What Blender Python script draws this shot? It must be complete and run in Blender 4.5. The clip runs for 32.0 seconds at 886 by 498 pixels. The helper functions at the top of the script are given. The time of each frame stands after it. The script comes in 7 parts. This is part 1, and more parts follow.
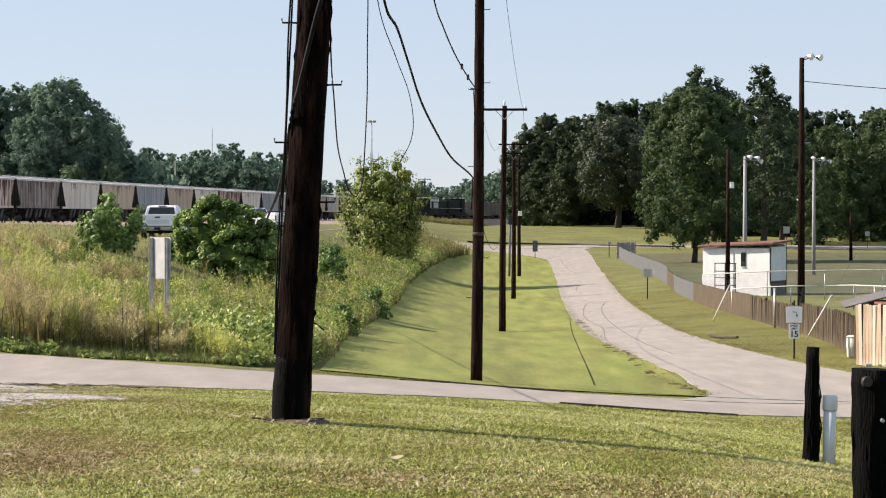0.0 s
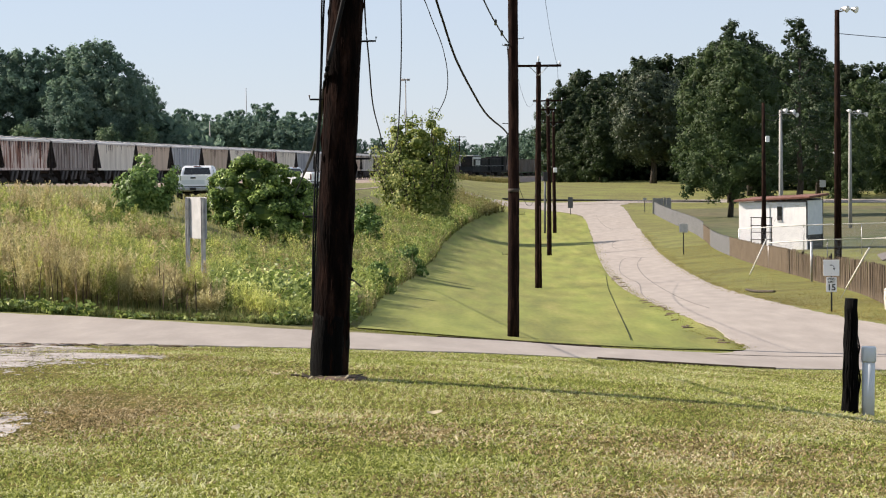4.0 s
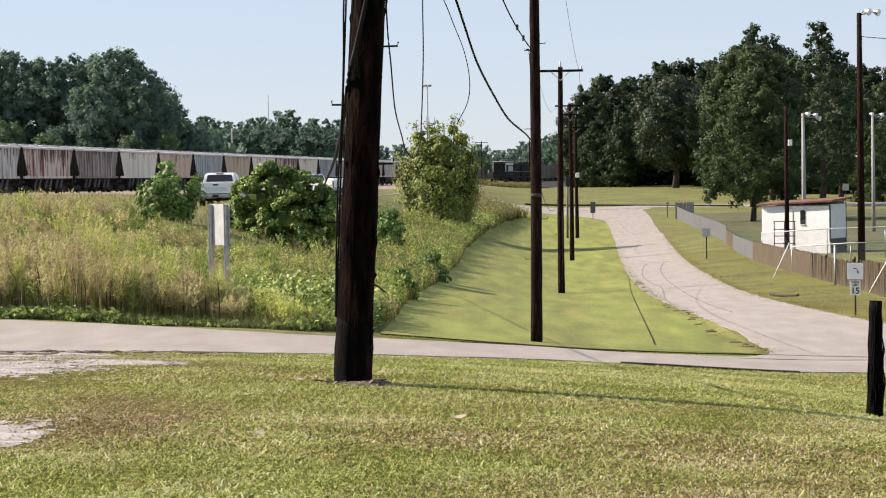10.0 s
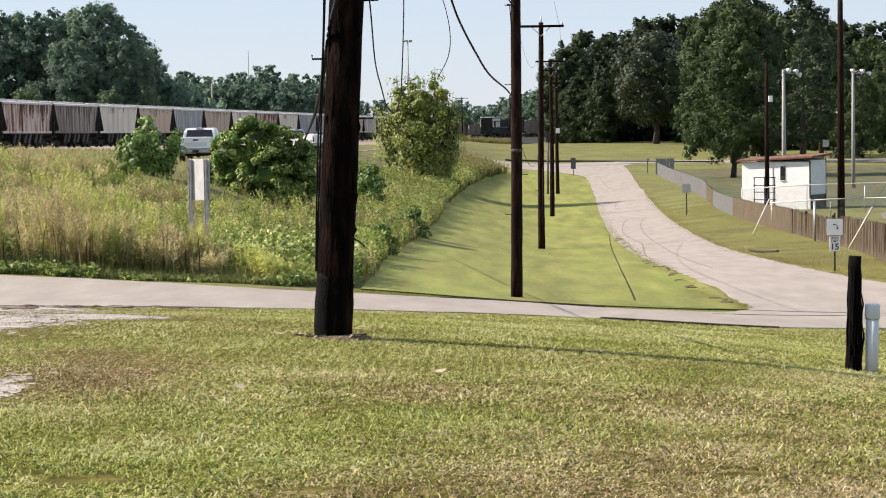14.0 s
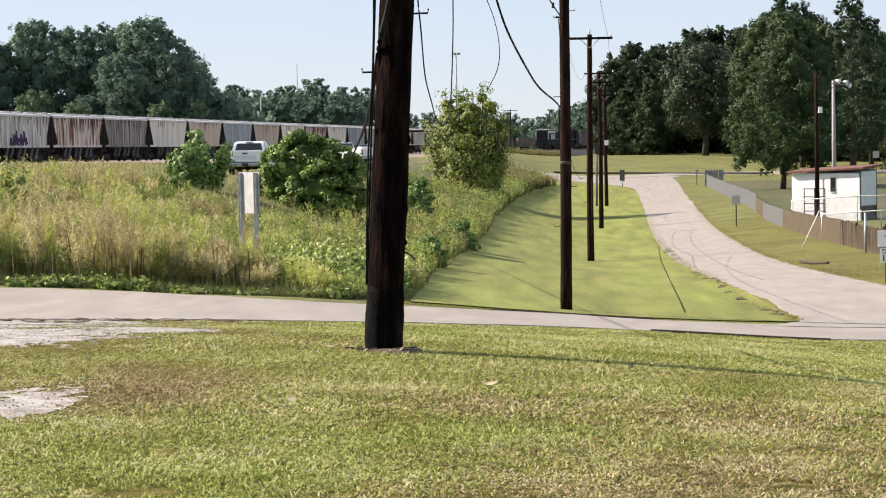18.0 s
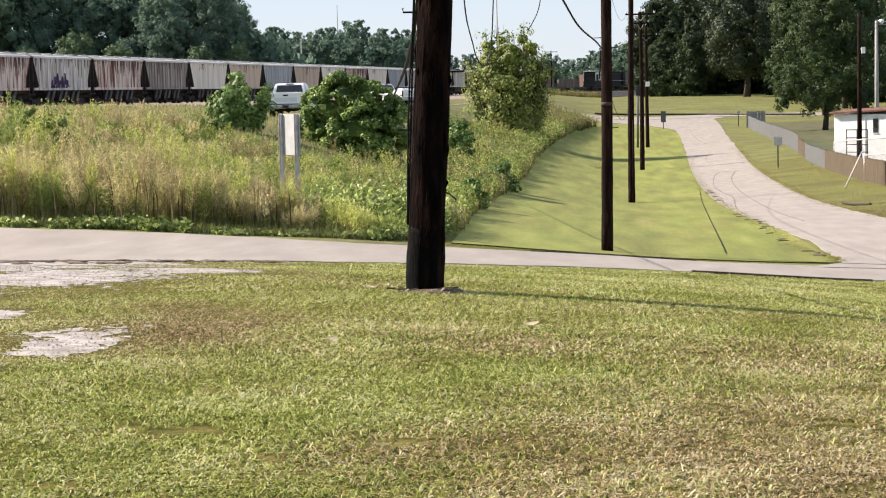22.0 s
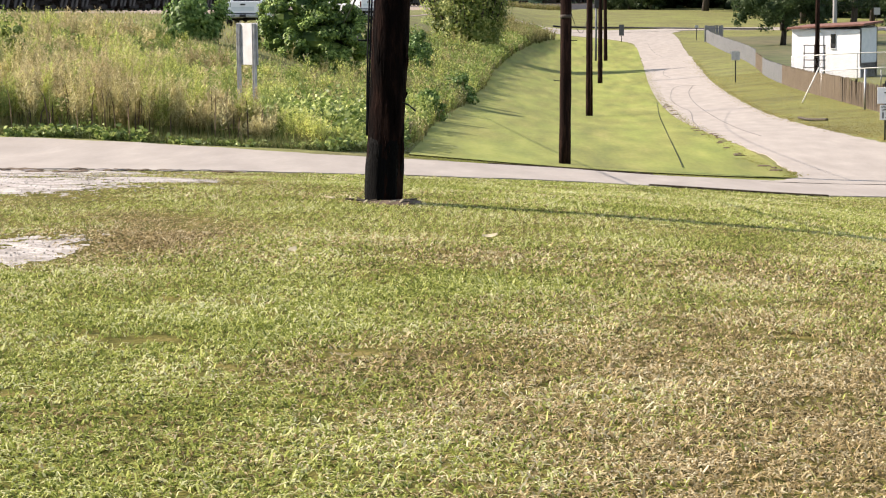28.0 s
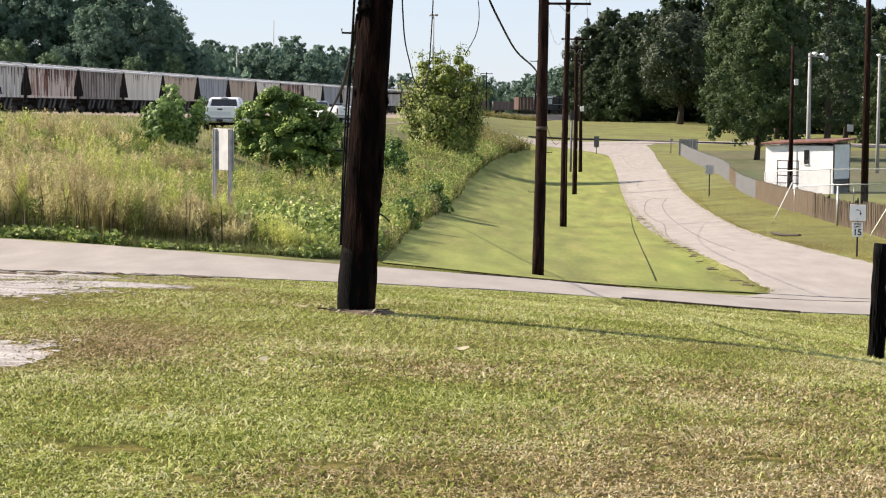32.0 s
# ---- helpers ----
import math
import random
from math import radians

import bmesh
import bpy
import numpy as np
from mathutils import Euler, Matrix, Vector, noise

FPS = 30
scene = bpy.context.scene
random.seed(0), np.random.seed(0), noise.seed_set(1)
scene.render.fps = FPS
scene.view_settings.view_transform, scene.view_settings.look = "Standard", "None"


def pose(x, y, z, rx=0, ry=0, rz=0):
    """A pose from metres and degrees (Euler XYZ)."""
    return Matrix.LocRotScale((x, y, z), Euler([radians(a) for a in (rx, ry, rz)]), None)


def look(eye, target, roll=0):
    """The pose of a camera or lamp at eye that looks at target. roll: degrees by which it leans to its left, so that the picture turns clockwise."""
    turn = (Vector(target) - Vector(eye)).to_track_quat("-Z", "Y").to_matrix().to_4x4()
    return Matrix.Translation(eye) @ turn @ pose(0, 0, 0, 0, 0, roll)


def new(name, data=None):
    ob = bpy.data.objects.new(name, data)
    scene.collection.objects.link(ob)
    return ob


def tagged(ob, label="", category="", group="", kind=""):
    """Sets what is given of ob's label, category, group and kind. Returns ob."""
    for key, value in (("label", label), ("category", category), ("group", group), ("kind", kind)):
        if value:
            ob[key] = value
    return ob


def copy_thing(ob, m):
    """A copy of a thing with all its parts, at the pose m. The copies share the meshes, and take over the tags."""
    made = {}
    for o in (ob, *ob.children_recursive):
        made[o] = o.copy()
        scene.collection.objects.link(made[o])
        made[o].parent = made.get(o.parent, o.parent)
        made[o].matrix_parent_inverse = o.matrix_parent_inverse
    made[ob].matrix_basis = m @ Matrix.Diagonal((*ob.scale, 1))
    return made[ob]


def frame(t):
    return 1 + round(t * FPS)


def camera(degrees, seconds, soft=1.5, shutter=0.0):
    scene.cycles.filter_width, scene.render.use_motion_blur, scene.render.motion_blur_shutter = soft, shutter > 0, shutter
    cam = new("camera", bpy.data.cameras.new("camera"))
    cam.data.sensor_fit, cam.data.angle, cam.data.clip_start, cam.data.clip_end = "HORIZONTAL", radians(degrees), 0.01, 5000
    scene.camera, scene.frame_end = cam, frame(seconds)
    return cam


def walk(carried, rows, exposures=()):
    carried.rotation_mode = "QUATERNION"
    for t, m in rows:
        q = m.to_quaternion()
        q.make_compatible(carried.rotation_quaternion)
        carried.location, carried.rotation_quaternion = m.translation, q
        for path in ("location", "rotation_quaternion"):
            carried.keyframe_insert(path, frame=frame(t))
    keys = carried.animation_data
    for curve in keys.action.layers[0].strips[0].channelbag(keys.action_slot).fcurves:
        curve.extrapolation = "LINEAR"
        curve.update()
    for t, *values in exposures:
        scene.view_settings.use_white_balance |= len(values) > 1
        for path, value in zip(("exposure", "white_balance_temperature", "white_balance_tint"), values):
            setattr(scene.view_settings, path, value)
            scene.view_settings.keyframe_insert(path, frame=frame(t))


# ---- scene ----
# ---- camera: held in the grip of a standing viewer, a long lens ----
cam = camera(24.0, 32.0, 1.1)
# seconds, x, z, yaw, pitch, roll
PATH = [
    (0, 0.000, 1.650, 0.000, -0.901, 0.000),
    (0.5, 0.008, 1.653, -0.001, -0.638, 0.103),
    (1, 0.004, 1.650, -0.031, -0.798, 0.043),
    (1.5, 0.016, 1.649, -0.098, -0.830, -0.176),
    (2, 0.012, 1.650, 0.028, -1.001, -0.387),
    (2.5, -0.005, 1.623, 0.253, -1.213, -0.580),
    (3, -0.005, 1.626, 0.562, -1.556, -0.664),
    (3.5, -0.008, 1.630, 0.784, -1.870, -0.661),
    (5.5, -0.011, 1.623, 1.443, -2.185, -0.762),
    (6, -0.010, 1.621, 1.535, -2.087, -0.855),
    (6.5, -0.010, 1.616, 1.602, -2.010, -0.948),
    (7, -0.011, 1.619, 1.576, -1.988, -0.943),
    (7.5, -0.008, 1.617, 1.505, -1.989, -0.930),
    (8, -0.006, 1.615, 1.394, -2.013, -0.936),
    (8.5, -0.009, 1.615, 1.312, -2.030, -0.923),
    (9, -0.009, 1.615, 1.337, -2.007, -0.927),
    (9.5, -0.012, 1.616, 1.441, -1.950, -0.996),
    (10, -0.014, 1.618, 1.599, -1.883, -0.995),
    (10.5, -0.014, 1.620, 1.800, -1.821, -1.036),
    (11, -0.018, 1.615, 2.020, -1.789, -1.078),
    (11.5, -0.017, 1.618, 2.212, -1.843, -1.051),
    (12, -0.016, 1.613, 2.292, -1.994, -1.113),
    (12.5, -0.017, 1.612, 2.149, -2.256, -1.071),
    (13, -0.014, 1.610, 1.825, -2.580, -0.988),
    (13.5, -0.015, 1.607, 1.418, -2.891, -0.943),
    (14, -0.014, 1.608, 1.077, -3.107, -0.900),
    (14.5, -0.017, 1.603, 0.870, -3.205, -0.930),
    (16.5, -0.017, 1.607, 1.521, -2.995, -1.094),
    (17, -0.023, 1.606, 1.891, -2.853, -1.127),
    (17.5, -0.021, 1.609, 2.199, -2.750, -1.084),
    (18, -0.028, 1.610, 2.412, -2.741, -1.111),
    (18.5, -0.033, 1.608, 2.555, -2.851, -1.134),
    (19, -0.030, 1.606, 2.655, -3.046, -1.155),
    (19.5, -0.030, 1.605, 2.771, -3.320, -1.163),
    (20, -0.028, 1.602, 2.896, -3.593, -1.180),
    (20.5, -0.030, 1.600, 3.061, -3.839, -1.143),
    (21, -0.029, 1.599, 3.240, -4.021, -1.173),
    (21.5, -0.029, 1.602, 3.428, -4.172, -1.167),
    (22, -0.033, 1.597, 3.562, -4.313, -1.238),
    (22.5, -0.035, 1.602, 3.647, -4.504, -1.219),
    (23, -0.035, 1.596, 3.827, -4.709, -1.282),
    (23.5, -0.037, 1.600, 4.174, -4.978, -1.342),
    (24, -0.036, 1.597, 4.671, -5.275, -1.595),
    (24.5, -0.032, 1.601, 5.220, -5.611, -1.758),
    (25, -0.031, 1.598, 5.517, -5.953, -1.926),
    (25.5, -0.027, 1.599, 5.378, -6.342, -2.018),
    (26, -0.023, 1.596, 4.790, -6.710, -1.887),
    (26.5, -0.028, 1.590, 3.879, -7.076, -1.498),
    (28.5, -0.065, 1.595, 2.084, -6.264, -0.447),
    (29, -0.075, 1.602, 1.629, -5.268, -0.284),
    (29.5, -0.078, 1.622, 0.842, -4.237, -0.121),
    (30, -0.063, 1.624, 0.187, -3.534, -0.074),
    (30.5, -0.056, 1.629, -0.048, -3.149, -0.109),
    (31, -0.052, 1.631, 0.296, -3.252, -0.011),
    (31.5, -0.042, 1.623, 1.019, -3.488, 0.074),
    (32, -0.052, 1.627, 1.639, -3.800, 0.524),
]
EXPOSURES = [(t, e, 6500, 18) for t, e in ((0, 1.03), (12, 1.07), (20, 1.18), (23.5, 1.25), (26, 1.36), (28.5, 1.34), (30, 1.2), (32, 1.2))]
walk(cam, [(t, pose(x, 0, z, 90 + pitch, 0, yaw) @ pose(0, 0, 0, 0, 0, roll)) for t, x, z, yaw, pitch, roll in PATH], EXPOSURES)

# ---- light: low hazy morning sun from the far left ----
SUN = Vector((-0.97, 0.22, 0.0)).normalized() * math.cos(radians(33)) + Vector((0, 0, math.sin(radians(33))))
world = bpy.data.worlds.new("sky")
scene.world = world
world.use_nodes = True
wn = world.node_tree.nodes
sky = wn.new("ShaderNodeTexSky")
sky.sky_type, sky.sun_disc = "NISHITA", False
sky.sun_elevation, sky.sun_rotation = radians(33), math.atan2(SUN.x, SUN.y)
sky.air_density, sky.dust_density, sky.ozone_density = 1.0, 0.08, 4.0
wn["Background"].inputs["Strength"].default_value = 0.072
haze = wn.new("ShaderNodeMix")
haze.data_type = "RGBA"
haze.inputs["Factor"].default_value, haze.inputs["B"].default_value = 0.72, (4.15, 4.85, 5.5, 1.0)
world.node_tree.links.new(sky.outputs["Color"], haze.inputs["A"])
world.node_tree.links.new(haze.outputs["Result"], wn["Background"].inputs["Color"])
lamp = bpy.data.lights.new("sun", "SUN")
lamp.energy, lamp.angle, lamp.color = 5.0, radians(0.6), (1.0, 0.90, 0.74)
sun = new("sun", lamp)
sun.matrix_world = look(SUN * 100, (0, 0, 0))

# ---- terrain: heights in metres over the plan, eased between the knots ----
GX = np.array([-60.0, -16.0, -6.0, 2.0, 8.0, 20.0, 50.0])
GY = np.array([-30.0, 0.0, 20.0, 32.0, 45.0, 60.0, 105.0, 165.0, 230.0, 290.0, 350.0, 450.0])
GZ = np.array([
    [0.0, 0.0, 0.0, 0.0, 0.0, -0.1, -0.2], [0.1, 0.0, 0.0, 0.0, -0.1, -0.3, -0.5], [-0.2, -0.3, -0.1, -0.45, -1.3, -1.8, -2.0],
    [-0.8, -0.95, -1.0, -1.4, -1.95, -2.15, -2.2], [-0.2, -0.8, -1.35, -2.1, -2.4, -2.4, -2.2], [0.2, 0.0, -1.8, -2.7, -2.6, -2.4, -2.4],
    [0.8, 0.4, -2.5, -4.15, -4.0, -3.3, -3.2], [0.85, 0.55, -2.6, -4.7, -4.8, -3.9, -3.6], [0.85, 0.7, -1.2, -4.2, -4.4, -3.8, -3.4],
    [0.85, 0.8, 0.3, -1.8, -2.4, -2.4, -2.2], [0.85, 0.85, 0.8, 0.0, -0.3, -0.4, -0.6], [0.85, 0.85, 0.8, -0.2, -0.5, 0.0, 0.2]])


def _axis(g, v):
    v = np.clip(np.asarray(v, float), g[0], g[-1])
    i = np.clip(np.searchsorted(g, v) - 1, 0, len(g) - 2)
    return i, (v - g[i]) / (g[i + 1] - g[i])


def _cubic(p0, p1, p2, p3, x0, x1, x2, x3, t):
    # monotone-ish cubic through uneven knots
    h = x2 - x1
    m1 = np.where(x1 > x0, (p2 - p0) / np.maximum(x2 - x0, 1e-6), 0)
    m2 = np.where(x3 > x2, (p3 - p1) / np.maximum(x3 - x1, 1e-6), 0)
    a, b = 2 * t**3 - 3 * t**2 + 1, t**3 - 2 * t**2 + t
    return a * p1 + b * h * m1 + (3 * t**2 - 2 * t**3) * p2 + (t**3 - t**2) * h * m2


def ground_z(x, y):
    """Height of the ground at x, y (numbers or arrays)."""
    x, y = np.broadcast_arrays(np.asarray(x, float), np.asarray(y, float))
    i, t = _axis(GX, x)
    j, u = _axis(GY, y)
    rows = []
    for dj in (-1, 0, 1, 2):
        r = np.clip(j + dj, 0, len(GY) - 1)
        ii = [np.clip(i + k, 0, len(GX) - 1) for k in (-1, 0, 1, 2)]
        rows.append(_cubic(*(GZ[r, k] for k in ii), *(GX[k] for k in ii), t))
    jj = [np.clip(j + k, 0, len(GY) - 1) for k in (-1, 0, 1, 2)]
    return _cubic(*rows, *(GY[k] for k in jj), u)


def gz(x, y):
    return float(ground_z(x, y))
# ---- materials ----
def mat(name, ramp, scale=8.0, detail=6.0, rough=0.85, metal=0.0, bump=0.0, fine=0.0, space="Object", stretch=(1, 1, 1), island=0.0, rnd=0.0, spec=0.3,
        through_light=0.0, blotch=0.0, blotch_scale=0.4, blotch_ramp=None, bump_scale=None):
    """Noise-coloured surface. ramp: [(pos, rgb)...]; fine: a second, finer speckle; blotch: large patches of blotch_ramp; island and rnd: shift the colour per loose piece or object."""
    m = bpy.data.materials.new(name)
    m.use_nodes = True
    n, ln = m.node_tree.nodes, m.node_tree.links.new
    b = n["Principled BSDF"]
    b.inputs["Roughness"].default_value, b.inputs["Metallic"].default_value = rough, metal
    b.inputs["Specular IOR Level"].default_value = spec
    tc, mp = n.new("ShaderNodeTexCoord"), n.new("ShaderNodeMapping")
    mp.inputs["Scale"].default_value = stretch
    ln(tc.outputs[space], mp.inputs["Vector"])

    def noise_node(s, d=detail):
        k = n.new("ShaderNodeTexNoise")
        k.inputs["Scale"].default_value, k.inputs["Detail"].default_value = s, d
        ln(mp.outputs["Vector"], k.inputs["Vector"])
        return k

    def ramp_node(rows):
        r = n.new("ShaderNodeValToRGB")
        els = r.color_ramp.elements
        while len(els) < len(rows):
            els.new(0.5)
        for e, (p, c) in zip(els, rows):
            e.position, e.color = p, (*c, 1)
        return r
    a = noise_node(scale)
    fac = a.outputs["Fac"]

    def add(x, y, w):
        k = n.new("ShaderNodeMath")
        k.operation = "MULTIPLY_ADD"
        ln(y, k.inputs[0])
        k.inputs[1].default_value = w
        ln(x, k.inputs[2])
        k2 = n.new("ShaderNodeMath")
        k2.operation = "SUBTRACT"
        ln(k.outputs[0], k2.inputs[0])
        k2.inputs[1].default_value = w / 2
        return k2.outputs[0]
    if fine:
        fac = add(fac, noise_node(scale * 9).outputs["Fac"], fine)
    if island:
        g = n.new("ShaderNodeNewGeometry")
        fac = add(fac, g.outputs["Random Per Island"], island)
    if rnd:
        o = n.new("ShaderNodeObjectInfo")
        fac = add(fac, o.outputs["Random"], rnd)
    r = ramp_node(ramp)
    ln(fac, r.inputs["Fac"])
    col = r.outputs["Color"]
    if blotch:
        k, r2 = noise_node(blotch_scale, 4), ramp_node([(0.5 - 0.12, (0, 0, 0)), (0.5 + 0.12, (blotch,) * 3)])
        ln(k.outputs["Fac"], r2.inputs["Fac"])
        r3 = ramp_node(blotch_ramp)
        ln(fac, r3.inputs["Fac"])
        mx = n.new("ShaderNodeMix")
        mx.data_type = "RGBA"
        ln(r2.outputs["Color"], mx.inputs["Factor"])
        ln(col, mx.inputs["A"])
        ln(r3.outputs["Color"], mx.inputs["B"])
        col = mx.outputs["Result"]
    ln(col, b.inputs["Base Color"])
    if bump:
        k, bp = noise_node(bump_scale or scale * 4), n.new("ShaderNodeBump")
        bp.inputs["Strength"].default_value, bp.inputs["Distance"].default_value = bump, 0.02
        ln(k.outputs["Fac"], bp.inputs["Height"])
        ln(bp.outputs["Normal"], b.inputs["Normal"])
    if through_light:
        tr, ms = n.new("ShaderNodeBsdfTranslucent"), n.new("ShaderNodeMixShader")
        ln(col, tr.inputs["Color"])
        ms.inputs["Fac"].default_value = through_light
        ln(b.outputs[0], ms.inputs[1])
        ln(tr.outputs[0], ms.inputs[2])
        ln(ms.outputs[0], n["Material Output"].inputs["Surface"])
    return m


M = {}
M["soil"] = mat("lawn_soil", [(0.3, (0.069, 0.061, 0.020)), (0.55, (0.114, 0.113, 0.032)), (0.75, (0.171, 0.144, 0.058))], 3.0, fine=0.5, bump=0.6, rough=0.95,
                blotch=0.35, blotch_scale=0.25, blotch_ramp=[(0.3, (0.15, 0.19, 0.035)), (0.7, (0.25, 0.30, 0.06))])
M["asphalt"] = mat("pale_worn_asphalt", [(0.3, (0.236, 0.212, 0.189)), (0.6, (0.278, 0.251, 0.224)), (0.8, (0.318, 0.290, 0.258))], 1.6, fine=0.3, bump=0.25, rough=0.9, stretch=(1.0, 0.22, 1),
                   blotch=0.25, blotch_scale=0.35, blotch_ramp=[(0.3, (0.240, 0.216, 0.194)), (0.7, (0.345, 0.314, 0.281))])
M["gravel"] = mat("pale_gravel", [(0.3, (0.220, 0.200, 0.180)), (0.52, (0.340, 0.318, 0.296)), (0.75, (0.470, 0.448, 0.424))], 5.0, fine=0.8, bump=0.7, bump_scale=60.0, rough=0.95, spec=0.1)
M["ballast"] = mat("rail_ballast", [(0.3, (0.15, 0.12, 0.10)), (0.7, (0.33, 0.26, 0.21))], 4.0, fine=0.6, bump=0.7)
M["pole"] = mat("creosote_wood", [(0.28, (0.001, 0.001, 0.001)), (0.48, (0.0045, 0.0026, 0.0022)), (0.62, (0.015, 0.0075, 0.0056)), (0.78, (0.036, 0.020, 0.015))], 4.0, fine=0.25, bump=1.0, rough=0.85, spec=0.03, stretch=(2.6, 2.6, 0.55))
M["far_pole"] = mat("weathered_pole_wood", [(0.3, (0.006, 0.0032, 0.0026)), (0.5, (0.013, 0.0065, 0.005)), (0.72, (0.038, 0.020, 0.014))], 5.0, fine=0.4, bump=0.6, rough=0.85, spec=0.06, stretch=(3, 3, 0.4))
M["char"] = mat("charred_tarred_wood", [(0.3, (0.001, 0.001, 0.001)), (0.6, (0.002, 0.002, 0.002)), (0.8, (0.004, 0.004, 0.004))], 7.0, fine=0.5, bump=1.0, rough=0.7, spec=0.05, stretch=(3, 3, 0.5))
M["wire"] = mat("black_cable", [(0.3, (0.006, 0.006, 0.007)), (0.7, (0.016, 0.016, 0.017))], 3.0, rough=0.7, spec=0.1)
M["steel"] = mat("galvanised_steel", [(0.3, (0.30, 0.31, 0.32)), (0.7, (0.45, 0.46, 0.47))], 6.0, rough=0.5, metal=0.7)
M["white"] = mat("white_paint", [(0.3, (0.70, 0.71, 0.72)), (0.6, (0.80, 0.80, 0.80))], 2.0, rough=0.6, fine=0.3)
M["black"] = mat("black_paint", [(0.3, (0.012, 0.012, 0.013)), (0.7, (0.03, 0.03, 0.03))], 4.0, rough=0.5)
M["grass"] = mat("lawn_blades", [(0.10, (0.104, 0.134, 0.028)), (0.42, (0.271, 0.315, 0.067)), (0.70, (0.456, 0.485, 0.151)), (0.95, (0.646, 0.645, 0.392))], 0.9, fine=0.25, island=0.85, rough=0.7, spec=0.1, through_light=0.35)
M["grass_dry"] = mat("dry_lawn_blades", [(0.10, (0.116, 0.090, 0.041)), (0.42, (0.321, 0.249, 0.117)), (0.68, (0.484, 0.385, 0.211)), (0.92, (0.642, 0.580, 0.400))], 0.9, fine=0.25, island=0.85, rough=0.75, spec=0.1, through_light=0.3)
M["verge"] = mat("mown_bank_grass", [(0.15, (0.104, 0.127, 0.023)), (0.5, (0.173, 0.195, 0.038)), (0.85, (0.249, 0.242, 0.070))], 0.4, fine=0.25, island=0.5, rough=0.75, spec=0.1, through_light=0.5)
M["weed_stem"] = mat("green_tan_stems", [(0.2, (0.12, 0.13, 0.04)), (0.5, (0.22, 0.21, 0.07)), (0.8, (0.36, 0.30, 0.13))], 0.3, fine=0.2, island=0.6, rough=0.75, through_light=0.3)
M["feather"] = mat("feathery_yellow_green_weeds", [(0.2, (0.205, 0.246, 0.054)), (0.5, (0.410, 0.463, 0.122)), (0.8, (0.657, 0.665, 0.228))], 0.3, fine=0.2, island=0.6, rough=0.75, through_light=0.4)
M["weed_pink"] = mat("rosy_tan_seed_plumes", [(0.2, (0.250, 0.205, 0.098)), (0.5, (0.410, 0.350, 0.185)), (0.8, (0.545, 0.470, 0.280))], 0.3, fine=0.2, island=0.6, rough=0.8, through_light=0.4)
M["brush_grey"] = mat("grey_green_brush", [(0.2, (0.162, 0.155, 0.063)), (0.5, (0.270, 0.259, 0.108)), (0.8, (0.389, 0.352, 0.153))], 0.3, fine=0.2, island=0.6, rough=0.75, through_light=0.3)
# field grass colour is darkened to stand in for tree shade
M["field"] = mat("shade_darkened_field_grass", [(0.3, (0.036, 0.050, 0.018)), (0.55, (0.066, 0.082, 0.028)), (0.75, (0.115, 0.105, 0.045))], 0.6, fine=0.4, rough=0.95, blotch=0.7, blotch_scale=0.08, blotch_ramp=[(0.3, (0.070, 0.060, 0.030)), (0.7, (0.135, 0.112, 0.062))])
M["mown"] = mat("striped_mown_grass", [(0.3, (0.104, 0.113, 0.024)), (0.55, (0.157, 0.165, 0.035)), (0.75, (0.218, 0.205, 0.060))], 1.1, fine=0.35, rough=0.95, stretch=(1.0, 0.10, 1), blotch=0.5, blotch_scale=0.7, blotch_ramp=[(0.3, (0.145, 0.19, 0.03)), (0.7, (0.225, 0.265, 0.05))])
M["leaf_bush"] = mat("dark_vine_leaves", [(0.2, (0.035, 0.071, 0.018)), (0.5, (0.104, 0.177, 0.038)), (0.8, (0.319, 0.425, 0.100))], 0.8, fine=0.2, island=0.5, rough=0.55, through_light=0.25)
M["thatch"] = mat("dark_green_lawn_thatch", [(0.3, (0.050, 0.050, 0.014)), (0.55, (0.108, 0.100, 0.028)), (0.75, (0.180, 0.142, 0.052))], 6.0, fine=0.6, bump=0.8, rough=0.95, spec=0.03)
M["leaf"] = mat("oak_leaves", [(0.2, (0.018, 0.034, 0.014)), (0.5, (0.034, 0.058, 0.022)), (0.8, (0.056, 0.084, 0.034))], 0.25, fine=0.2, island=0.3, rough=0.6, through_light=0.42)
M["leaf_pine"] = mat("mid_green_tree_leaves", [(0.2, (0.030, 0.056, 0.022)), (0.5, (0.054, 0.090, 0.032)), (0.8, (0.088, 0.128, 0.046))], 0.3, fine=0.2, island=0.3, rough=0.6, through_light=0.42)
# pale blue-green puts the distance haze into the leaf colour
M["leaf_far"] = mat("haze_tinted_wood_leaves", [(0.2, (0.075, 0.134, 0.106)), (0.5, (0.120, 0.196, 0.142)), (0.8, (0.184, 0.276, 0.168))], 0.1, fine=0.2, island=0.3, rough=0.7, through_light=0.5)
M["leaf_oak"] = mat("dull_oak_leaves", [(0.2, (0.022, 0.036, 0.018)), (0.5, (0.040, 0.060, 0.029)), (0.8, (0.070, 0.092, 0.046))], 0.25, fine=0.2, island=0.3, rough=0.5, through_light=0.2)
M["leaf_needle"] = mat("dark_pine_needles", [(0.2, (0.018, 0.036, 0.016)), (0.5, (0.032, 0.058, 0.024)), (0.8, (0.052, 0.084, 0.034))], 0.3, fine=0.2, island=0.3, rough=0.6, through_light=0.25)
M["leaf_edge"] = mat("light_green_edge_leaves", [(0.2, (0.062, 0.112, 0.066)), (0.5, (0.105, 0.170, 0.086)), (0.8, (0.170, 0.245, 0.112))], 0.3, fine=0.2, island=0.4, rough=0.6, through_light=0.35)
